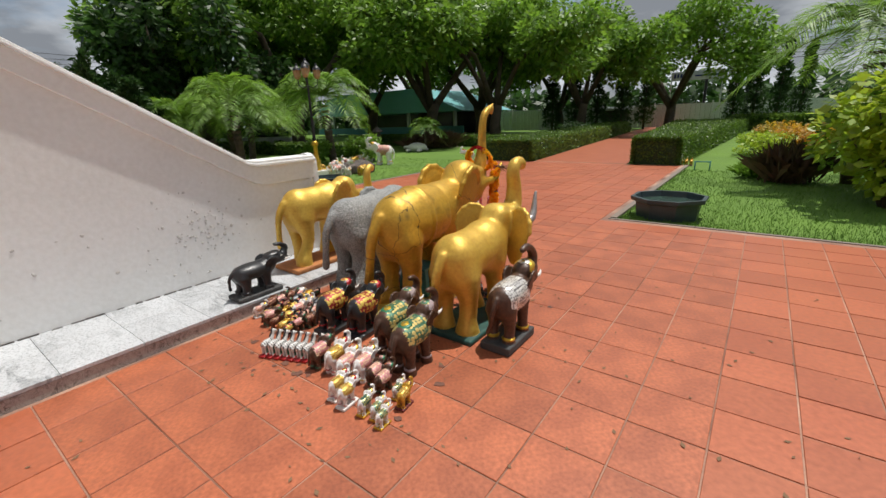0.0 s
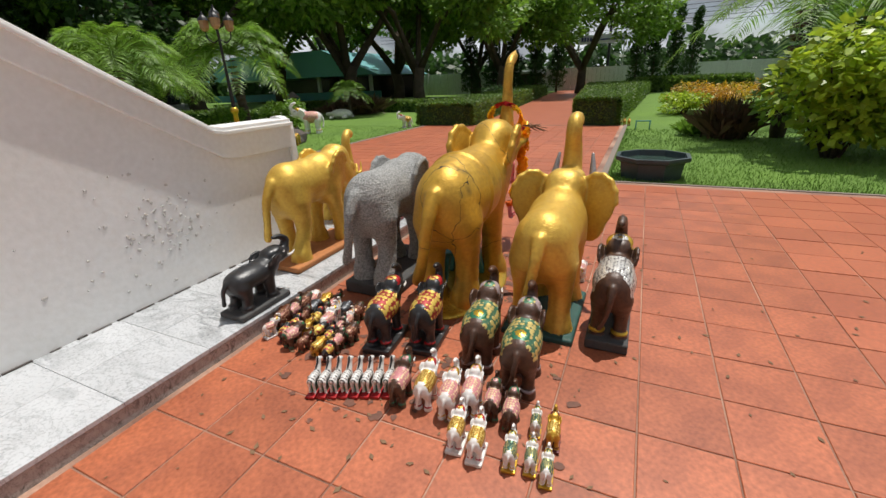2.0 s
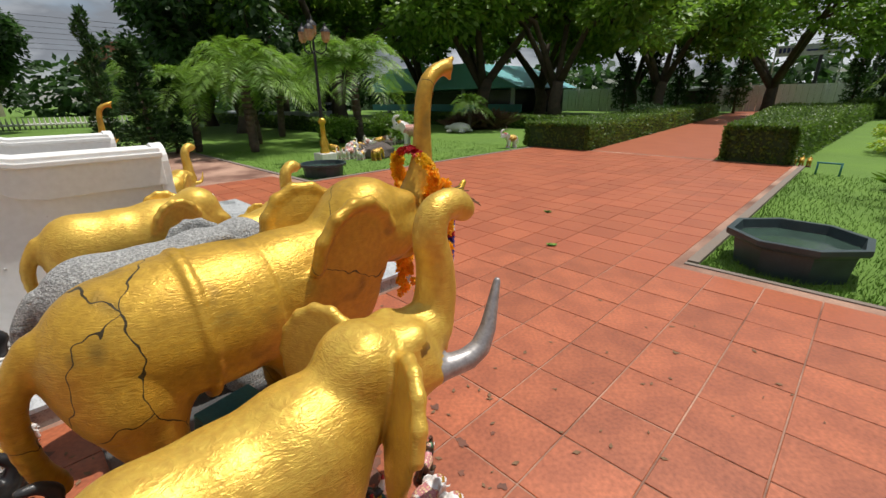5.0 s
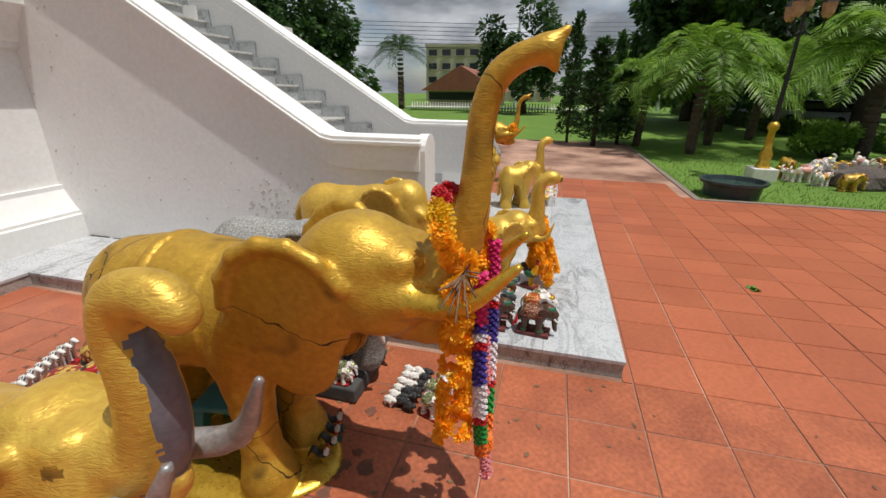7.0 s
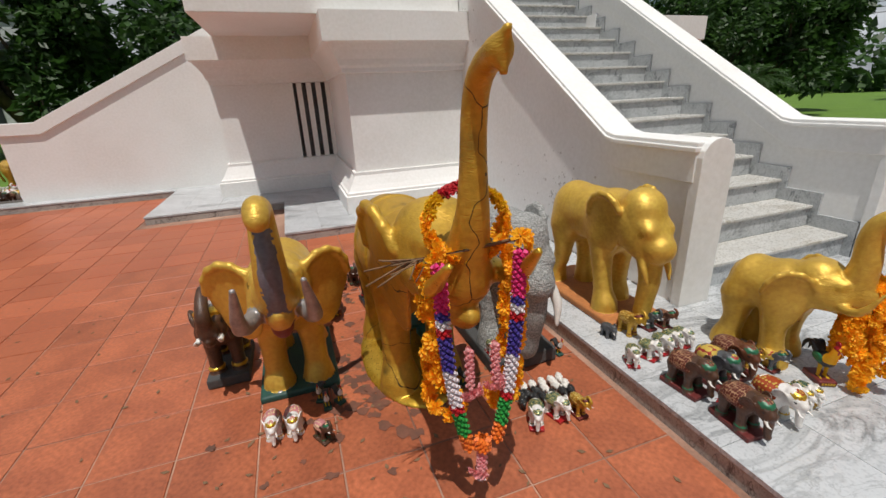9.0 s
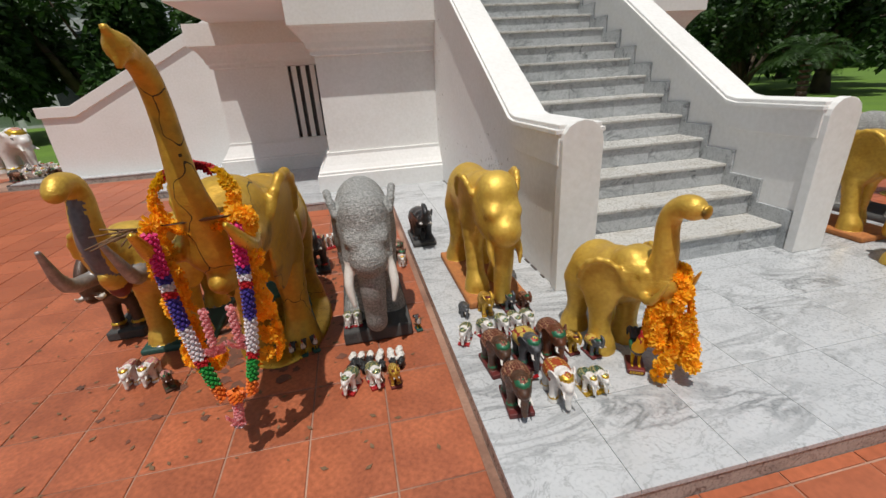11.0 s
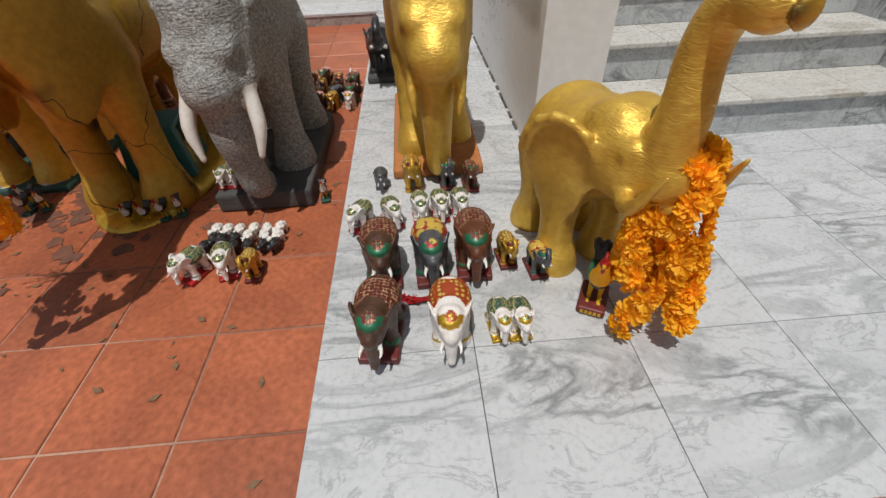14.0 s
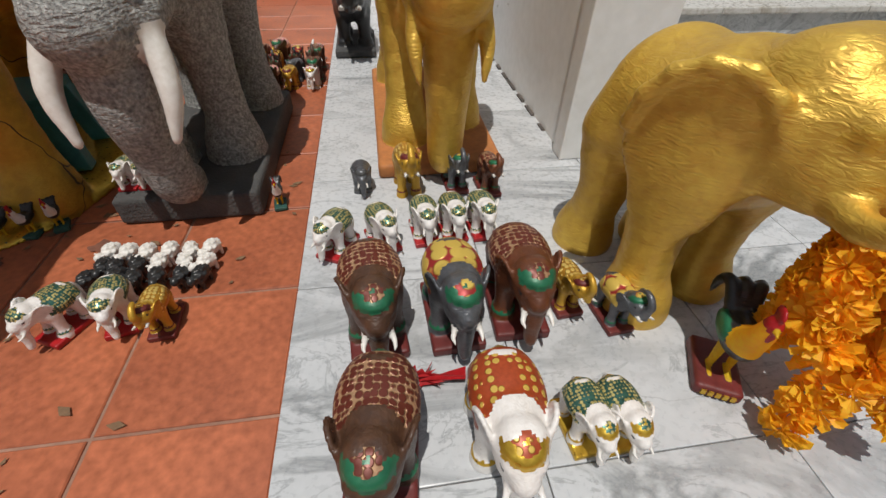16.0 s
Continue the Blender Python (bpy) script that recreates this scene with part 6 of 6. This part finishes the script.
spiky((-3.95, -7.3, 0), 1, 0.8, 0.95, 420, LEAF_RED, "bronze-red spiky strap-leaved shrub")
spiky((-3.3, -7.9, 0), 2, 0.5, 0.45, 200, LEAF, "low green strap-leaved tuft")
spiky((11.7, -15.4, 0), 3, 1.5, 1.1, 500, LEAF_RED, "bronze-red spiky strap-leaved shrub")
spiky((12.6, -14.4, 0), 4, 1.1, 0.9, 300, LEAF_RED, "bronze-red spiky strap-leaved shrub")
spiky((-7.2, 12.6, 0), 5, 0.6, 0.8, 220, LEAF, "green spiky tuft by the wall")

rg = random.Random(8)
TV, TF = [], []
for k in range(26000):
    if k < 17000:
        x, y = -1.74 - 5.5 * rg.random() ** 1.4, -2.07 - 7 * rg.random() ** 1.8
    else:
        x, y = 5.18 + 7 * rg.random() ** 1.6, -1.78 - 8 * rg.random() ** 1.3
    a, h = rg.uniform(0, 6.28), rg.uniform(0.02, 0.055)
    c, s = math.cos(a), math.sin(a)
    i = len(TV)
    TV += [(x - 0.005 * s, y + 0.005 * c, -0.03), (x + 0.005 * s, y - 0.005 * c, -0.03), (x + rg.uniform(-0.03, 0.03), y + rg.uniform(-0.03, 0.03), -0.02 + h)]
    TF.append((i, i + 1, i + 2))
tagged(new("grass", leaf_mesh("grass", TV, TF, BLADE)), "short mown grass at the paving's edge", "grass", kind="stuff")
for x, y in ((-0.42, -1.6), (0.38, -2.8), (1.58, -1.2)):
    spiky((x, y, 0), int(x * 10 + 50), 0.06, 0.035, 9, BLADE, "tuft of weeds in the paving joint").name = "weed"
kb = bmesh.new()
add_box(kb, -14, -1.62, -2.06, -2.0, -0.1, 0.006, 0.004)
add_box(kb, -1.72, -1.62, -9.9, -2.10, -0.1, 0.012, 0.006)
add_box(kb, 5.05, 5.15, -9.6, -1.76, -0.1, 0.012, 0.006)
add_box(kb, 5.05, 13.5, -1.76, -1.66, -0.1, 0.012, 0.006)
tagged(link("kerb", kb, KERB), "low weathered concrete kerb between paving and lawn", "kerb", kind="structure")

# ---- garden furniture ----
def planter(at, r, h, sides, label):
    p = tagged(empty("planter"), label, "planter")
    prof = [(r * 0.80, 0), (r * 0.86, h * 0.75), (r * 0.98, h * 0.82), (r, h * 0.88), (r, h), (r * 0.90, h), (r * 0.86, h * 0.72)]
    bm = bmesh.new()
    rings = [[bm.verts.new((q * math.cos(6.2832 * k / sides), q * math.sin(6.2832 * k / sides), z)) for k in range(sides)] for q, z in prof]
    for a, b in zip(rings, rings[1:]):
        for k in range(sides):
            bm.faces.new((a[k], a[(k + 1) % sides], b[(k + 1) % sides], b[k]))
    bm.faces.new(list(reversed(rings[0])))
    part("tub", bm, PLANTER, p)
    part("water", add_turned(bmesh.new(), [(r * 0.86, h * 0.70), (r * 0.86, h * 0.73)], sides), WATER, p, "dark still water")
    p.matrix_world = pose(*at, 0, 0, 22)
    return p


planter((-2.34, -2.66, -0.03), 0.56, 0.34, 8, "octagonal dark green glazed planter tub on the grass")
planter((5.68, -2.36, -0.03), 0.50, 0.28, 16, "round black planter tub on the grass")


def lamp_post(at, label):
    p = tagged(empty("lamp_post"), label, "lamp post")
    part("plinth", add_box(bmesh.new(), -0.22, 0.22, -0.22, 0.22, -0.05, 0.24, 0.02), IVORY, p)
    part("gilded_base", add_turned(bmesh.new(), [(0.13, 0.24), (0.13, 0.30), (0.09, 0.36), (0.12, 0.5), (0.07, 0.62), (0.06, 0.95), (0.10, 1.0), (0.10, 1.06), (0.06, 1.12)], 14), GOLD_BRIGHT, p)
    part("pole", add_turned(bmesh.new(), [(0.05, 1.1), (0.035, 2.0), (0.03, 3.0)], 10), IRON, p)
    for k in range(3):
        a = k * 2.094 + 0.3
        c, s = math.cos(a), math.sin(a)
        arm = part("arm", add_tube(bmesh.new(), [(0, 0, 2.7), (c * 0.16, s * 0.16, 2.62), (c * 0.3, s * 0.3, 2.72), (c * 0.32, s * 0.32, 2.88)], 0.016, 6), IRON, p)
        hd = part("lantern", add_turned(bmesh.new(), [(0.05, 2.88), (0.10, 2.95), (0.115, 3.12)], 8, 0, (c * 0.32, s * 0.32, 0)), AMBER, p, "amber glass lantern")
        part("lantern_cap", add_turned(bmesh.new(), [(0.13, 3.12), (0.10, 3.18), (0.04, 3.24), (0.015, 3.32)], 8, 0, (c * 0.32, s * 0.32, 0)), IRON, hd)
    part("lantern", add_turned(bmesh.new(), [(0.05, 3.0), (0.10, 3.07), (0.115, 3.24)], 8), AMBER, p, "amber glass lantern")
    part("lantern_cap", add_turned(bmesh.new(), [(0.13, 3.24), (0.10, 3.30), (0.04, 3.36), (0.015, 3.44)], 8), IRON, p)
    p.matrix_world = pose(*at)
    return p


post = lamp_post((7.55, -3.5, -0.03), "black iron lamp post with three lanterns and gilded base")
copy_thing(post, pose(19.3, 3.6, -0.2, 0, 0, 40))

stone = tagged(empty("rockery"), "border of dark rocks round the flower bed", "rockery")
for k in range(34):
    bm = bmesh.new()
    bmesh.ops.create_icosphere(bm, subdivisions=2, radius=1)
    q = rg.uniform(0.08, 0.22) if k else 0.45
    for v in bm.verts:
        v.co *= 1 + 0.35 * noise.noise(v.co * 1.3 + Vector((k * 3.1, 0, 0)))
        v.co = Vector((v.co.x * q, v.co.y * q, v.co.z * q * 0.8))
    ob = part("rock", bm, ROCK, stone)
    t = k / 34
    ob.location = (7.2 + 4.4 * t + rg.uniform(-0.2, 0.2), -4.9 - 3.6 * t + 0.9 * math.sin(t * 6.2) + rg.uniform(-0.2, 0.2), 0.02)
for k in range(42):
    t = k / 42
    x, y = 7.0 + 4.4 * t + rg.uniform(-0.3, 0.3), -4.4 - 3.7 * t + 0.9 * math.sin(t * 6.2) + rg.uniform(-0.25, 0.25)
    figurine("up" if k % 3 else "down", 0.22 if k % 4 else 0.3, M_WHG if k % 2 else M_WPI if k % 3 else M_GOL, x, y, -0.02, rg.uniform(0, 360), "white and gilt elephant figurine along the rock border", "figurines along the rockery")
figurine("up", 0.75, M_WPI, 8.4, -7.3, -0.03, 120, "large white elephant figure with raised trunk on the lawn", "")
figurine("up", 0.42, M_WHG, 5.65, -9.15, -0.03, 150, "white elephant figure with gilt trappings at the lawn's corner", "")
figurine("up", 0.5, M_WPI, -1.35, -10.2, -0.03, 10, "white seated elephant figure beside the hedge", "")
for k in range(6):
    figurine("up_base", 0.16, M_GOL, -1.1 - 0.13 * k, -10.1, -0.03, 0, "small gilt figurine beside the hedge", "figurines by the hedge")
turtle = [("e", 0, 0, (0, 0, 0.22), (0.42, 0.55, 0.24)), ("e", 0, 0.05, (0, -0.66, 0.22), (0.12, 0.2, 0.1))] + [("e", 0, 0.04, (s * 0.38, y, 0.08), (0.2, 0.12, 0.07)) for s in (-1, 1) for y in (-0.34, 0.34)]
tt = tagged(new("turtle_statue", carve("turtle_statue", turtle, 0.035, [IVORY])), "white turtle statue on the lawn", "turtle statue")
tt.matrix_world = pose(11.4, -12.9, -0.03, 0, 0, 100)
lan = bmesh.new()
add_turned(lan, [(0.25, 0), (0.25, 0.1), (0.10, 0.16), (0.10, 0.6), (0.24, 0.66), (0.24, 0.72), (0.17, 0.74), (0.17, 1.0), (0.36, 1.04), (0.2, 1.18), (0.05, 1.32)], 6)
lt = tagged(link("stone_lantern", lan, ROCK), "grey stone garden lantern on the lawn", "stone lantern")
lt.location = (14.6, -13.2, -0.03)
rack = tagged(empty("pipe_stand"), "small mint-green pipe stand on the grass", "stand")
for x in (-0.18, 0.18):
    part("leg", add_tube(bmesh.new(), [(x, 0, 0), (x, 0, 0.24)], 0.018, 6), TEAL_PLASTIC, rack)
part("rail", add_tube(bmesh.new(), [(-0.2, 0, 0.24), (0.2, 0, 0.24)], 0.018, 6), TEAL_PLASTIC, rack)
rack.matrix_world = pose(-2.15, -9.0, -0.03)

# figures by the side stair
figurine("down", 1.0, M_WPI, -8.6, 11.6, -0.03, 60, "large white elephant statue by the side stair", "")
figurine("up", 0.7, M_GOL, -7.6, 12.3, -0.03, 100, "brown and gold elephant statue by the side stair", "")
figurine("up", 0.6, M_NETD, -7.0, 12.0, -0.03, 80, "dark brown elephant statue by the side stair", "")
for k in range(70):
    figurine("up" if k % 2 else "down_base", 0.2, (M_WPI, M_WHG, M_WHT, M_NETD, M_GRY)[k % 5], -8.0 + 2.6 * rg.random() + 0.012 * k, 9.6 + 1.5 * rg.random(), 0, rg.uniform(0, 360), "small painted elephant figurine in a crowd by the side stair", "crowd by the side stair")
for k in range(10):
    figurine("up" if k % 2 else "down", 0.16, (M_WHG, M_WPI, M_WHT)[k % 3], 3.55 + 0.13 * (k % 5), 0.62 + 0.16 * (k // 5), LAND, rg.uniform(-20, 30), "small white elephant figurine on the landing", "figurines beyond the stairs")
for s in (-1, 1):
    figurine("up", 0.55, M_GRY, 2.06 + s * 0.55, 8.2, 3.5, 0, "dark elephant figure at the top of the stairs", "")

# ---- distance ----
wood_rg = random.Random(17)
spots = []
for k in range(150):
    a = 6.2832 * k / 150
    if 0.02 < a < 0.52:
        continue
    q = wood_rg.uniform(62, 84)
    spots.append(((q * math.cos(a), q * math.sin(a) - 4, wood_rg.uniform(1.0, 3.5)), (4.4, 4.4, wood_rg.uniform(2.0, 4.0))))
V, F = leaf_cloud(wood_rg, spots, 1.5, 42000, 0.6)
tagged(new("far_woods", leaf_mesh("far_woods", V, F, LEAF_DARK)), "dark belt of trees in the distance", "trees", kind="stuff")

shed = tagged(empty("pavilion"), "low pavilion with a teal sheet roof behind the trees", "pavilion")
prism("roof", [(20, 2.3), (26, 4.6), (38, 4.6), (43, 2.3)], "y", -40, -30, ROOF_TEAL, 0, shed)
for x in (21, 27, 33, 39):
    box("post", x, x + 0.25, -30.6, -30.3, -0.1, 2.5, PALEGREY, 0, shed)
box("back_wall", 21, 42, -39, -38.8, -0.1, 2.4, DARKGLASS, 0, shed)
box("railing", 20, 42, -30.3, -30.2, 0.2, 0.9, TEAL_PLASTIC, 0, shed)
fence = tagged(empty("hoarding"), "long white corrugated sheet hoarding", "fence")
for k in range(110):
    x = 26 - 0.42 * k
    y = -45 + 0.16 * (x - 5)
    box("sheet", x, x + 0.40, y, y + 0.05 + 0.04 * (k % 2), -0.1, 2.2, SHEET, 0, fence)
for k in range(9):
    box("rib_post", 26 - 5 * k, 26.12 - 5 * k, -44.9 + 0.16 * (21 - 5 * k), -44.7 + 0.16 * (21 - 5 * k), -0.1, 2.4, PALEGREY, 0, fence)
sign = tagged(empty("banner"), "white banner with navy lettering on posts above the walk", "banner")
box("panel", 0.3, 4.6, -43.3, -43.22, 4.25, 5.05, BANNER, 0, sign)
for k in range(6):
    box("letter_bar", 4.35 - 0.26 * k - 0.18, 4.35 - 0.26 * k, -43.22, -43.19, 4.5, 4.86, NAVY, 0, sign)
box("letter_bar", 0.5, 2.6, -43.22, -43.19, 4.55, 4.68, NAVY, 0, sign)
for x in (0.32, 4.5):
    box("post", x, x + 0.1, -43.4, -43.3, -0.1, 5.05, PALEGREY, 0, sign)
hut = tagged(empty("booth"), "small dark booth at the end of the walk", "booth")
box("wall", 8.3, 10.6, -44, -42.5, -0.1, 1.8, GRIME, 0, hut)
box("roof", 8.0, 10.9, -44.2, -42.2, 1.8, 2.0, PALEGREY, 0.02, hut)


def house(name, x0, x1, y0, y1, h, storeys, face, wall, roof, label, cols):
    b = tagged(empty(name), label, "building")
    box("wall", x0, x1, y0, y1, -0.5, h, wall, 0, b)
    if roof:
        ym = (y0 + y1) / 2
        prism("roof", [(y0 - 0.8, h - 0.2), (ym, h + (y1 - y0) * 0.32), (y1 + 0.8, h - 0.2)], "x", x0 - 0.8, x1 + 0.8, roof, 0, b)
    else:
        box("roof_parapet", x0 - 0.2, x1 + 0.2, y0 - 0.2, y1 + 0.2, h, h + 0.5, wall, 0, b)
    for s in range(storeys):
        z = h * (s + 0.35) / storeys
        for k in range(cols):
            t = (k + 0.5) / cols
            w = empty("window")
            w.parent = b
            if face == "x":
                y = y0 + (y1 - y0) * t
                box("pane", x0 - 0.06, x0 - 0.01, y - 0.8, y + 0.8, z, z + h / storeys * 0.45, DARKGLASS, 0, w)
                box("sill", x0 - 0.25, x0 - 0.01, y - 0.95, y + 0.95, z - 0.12, z - 0.02, wall, 0, w)
            else:
                x = x0 + (x1 - x0) * t
                box("pane", x - 0.8, x + 0.8, y0 - 0.06, y0 - 0.01, z, z + h / storeys * 0.45, DARKGLASS, 0, w)
                box("sill", x - 0.95, x + 0.95, y0 - 0.25, y0 - 0.01, z - 0.12, z - 0.02, wall, 0, w)
    return b


house("house", 50, 60, 8, 16, 1.9, 1, "x", CREAM, ROOF_RED, "low house with a red tile roof behind the fence", 5)
house("office_block", 82, 95, 2, 26, 9.5, 4, "x", CREAM, None, "cream concrete block with rows of windows", 9)
house("house", 70, 80, -14, -7, 7.0, 3, "x", CREAM, ROOF_RED, "narrow pinkish town house", 2)
house("office_block", -36, -15, 34, 46, 9.5, 3, "y", PALEGREY, None, "pale grey three-storey block with dark windows", 9)
picket = tagged(empty("fence"), "white picket fence across the lawn", "fence")
for k in range(70):
    part("picket", add_turned(bmesh.new(), [(0.06, -0.3), (0.06, 0.75), (0.03, 0.85), (0.05, 0.92), (0.0, 1.02)], 6, 0, (36 + 0.02 * k, -4 + 0.26 * k, -0.3)), IVORY, picket)
box("rail", 36, 37.6, -4, 14.2, 0.2, 0.3, IVORY, 0, picket)
for x, y, rz in ((31, -11.5, 20), (35, -12.5, 10), (27, -14, 30)):
    car = tagged(empty("car"), "parked pale car beyond the garden", "car")
    body_bm = bmesh.new()
    add_box(body_bm, -2.1, 2.1, -0.85, 0.85, 0.3, 0.85, 0.12)
    part("body", body_bm, CARPAINT, car)
    cab = add_box(bmesh.new(), -1.2, 1.1, -0.72, 0.72, 0.85, 1.45, 0.18)
    part("cabin", cab, DARKGLASS, car, "dark glazed cabin")
    for wx in (-1.3, 1.3):
        for wy in (-0.8, 0.8):
            w = part("wheel", add_turned(bmesh.new(), [(0.32, -0.1), (0.32, 0.1)], 14), IRON, car)
            w.matrix_basis = pose(wx, wy, 0.32, 90, 0, 0)
    car.matrix_world = pose(x, y, -0.1, 0, 0, rz)
for n, (x, y) in enumerate(((44, 5), (46, -9), (2, -47), (-1.5, -46), (14, -47))):
    pole = tagged(empty("utility_pole"), "concrete utility pole with cables", "utility pole")
    part("pole", add_turned(bmesh.new(), [(0.16, -0.3), (0.11, 9)], 8), PALEGREY if n < 2 else IRON, pole)
    part("crossarm", add_box(bmesh.new(), -0.9, 0.9, -0.06, 0.06, 8.2, 8.35), IRON, pole)
    pole.matrix_world = pose(x, y, 0)
wires = tagged(empty("power_lines"), "black overhead power lines", "cables")
for k in range(7):
    z = 5.6 + 0.38 * k
    part("cable", add_tube(bmesh.new(), [(-30, -46, z + 1.4), (-10, -46.5, z + 0.2), (10, -47, z), (30, -47, z + 0.6)], 0.022, 4), IRON, wires)
    part("cable", add_tube(bmesh.new(), [(42, -30, z + 1), (44, -10, z - 0.2), (44, 8, z), (42, 30, z + 0.8)], 0.022, 4), IRON, wires)

# ---- litter and stains on the paving ----
lit = bmesh.new()
for k in range(520):
    x, y = (rg.gauss(-1.1, 0.7), rg.gauss(2.2, 1.0)) if k < 400 else (rg.uniform(-4, 0), rg.uniform(-1, 4))
    if x > -0.05:
        continue
    a, s = rg.uniform(0, 6.28), rg.uniform(0.004, 0.012)
    q = [lit.verts.new((x + s * math.cos(a + j * 1.571) * (1 + j % 2), y + s * math.sin(a + j * 1.571) * (1 + j % 2), 0.004 + 0.002 * (j % 2))) for j in range(4)]
    lit.faces.new(q)
tagged(link("fallen_petals", lit, TWIG), "scatter of dry petals and crumbs on the tiles", "litter", kind="stuff")
st = bmesh.new()
for k in range(230):
    x, y, r = rg.gauss(-1.2, 0.33), rg.gauss(1.8, 0.32), rg.uniform(0.01, 0.05)
    if k > 150:
        x, y, r = rg.gauss(-1.1, 0.5), rg.gauss(3.0, 0.22), rg.uniform(0.01, 0.035)
    if x > -0.1:
        continue
    z = 0.0022 + 0.00001 * k
    hub = st.verts.new((x, y, z))
    loop = [st.verts.new((x + r * rg.uniform(0.4, 1.3) * math.cos(a), y + r * rg.uniform(0.4, 1.3) * math.sin(a), z)) for a in np.linspace(0, 5.7, 11)]
    for j in range(11):
        st.faces.new((hub, loop[j], loop[(j + 1) % 11]))
STAIN = material("soot_stain", (0.20, 0.075, 0.045), 0.7, 0, (0.09, 0.045, 0.03), 12, 0.5, 60, 0.2, 0.002)
tagged(link("wax_stains", st, STAIN), "dark wax and soot stains on the tiles", "stain", kind="stuff")

# ---- tiles last ----
tile_me = []
rg = random.Random(5)
for k in range(5):
    bm = add_box(bmesh.new(), -0.1835, 0.1835, -0.1835, 0.1835, -0.006, 0.0, 0.0)
    bmesh.ops.bevel(bm, geom=[e for e in bm.edges if min(e.verts[0].co.z, e.verts[1].co.z) > -0.001], offset=0.003, segments=1, affect="EDGES")
    me = bpy.data.meshes.new("tile")
    bm.to_mesh(me)
    bm.free()
    me.materials.append(TILE)
    tile_me.append(me)
near, rest = [], []
for i in range(-17, 39):
    for j in range(-18, 37):
        x, y = X0 - P * i - P / 2, Y0 - P * j - P / 2
        if paved(x, y):
            (near if -3.5 < x < 0 and -1.5 < y < 4.6 else rest).append((x, y))
for x, y in near[:300]:
    ob = new("tile", rg.choice(tile_me))
    ob.matrix_world = pose(x, y, rg.uniform(-0.0012, 0.0012), rg.uniform(-0.2, 0.2), rg.uniform(-0.2, 0.2), 90 * rg.randrange(4))
    ob.parent = paving
V, F = [], []
for x, y in near[300:] + rest:
    z, i = rg.uniform(-0.0015, 0.0015), len(V)
    a, b = 0.1835, 0.1808
    V += [(x - a, y - a, -0.006), (x + a, y - a, -0.006), (x + a, y + a, -0.006), (x - a, y + a, -0.006), (x - b, y - b, z), (x + b, y - b, z), (x + b, y + b, z), (x - b, y + b, z)]
    F += [(i, i + 1, i + 5, i + 4), (i + 1, i + 2, i + 6, i + 5), (i + 2, i + 3, i + 7, i + 6), (i + 3, i, i + 4, i + 7), (i + 4, i + 5, i + 6, i + 7)]
far_tiles = new("far_tiles", leaf_mesh("far_tiles", V, F, TILE_FAR))
far_tiles.parent = paving
tagged(far_tiles, kind="stuff")
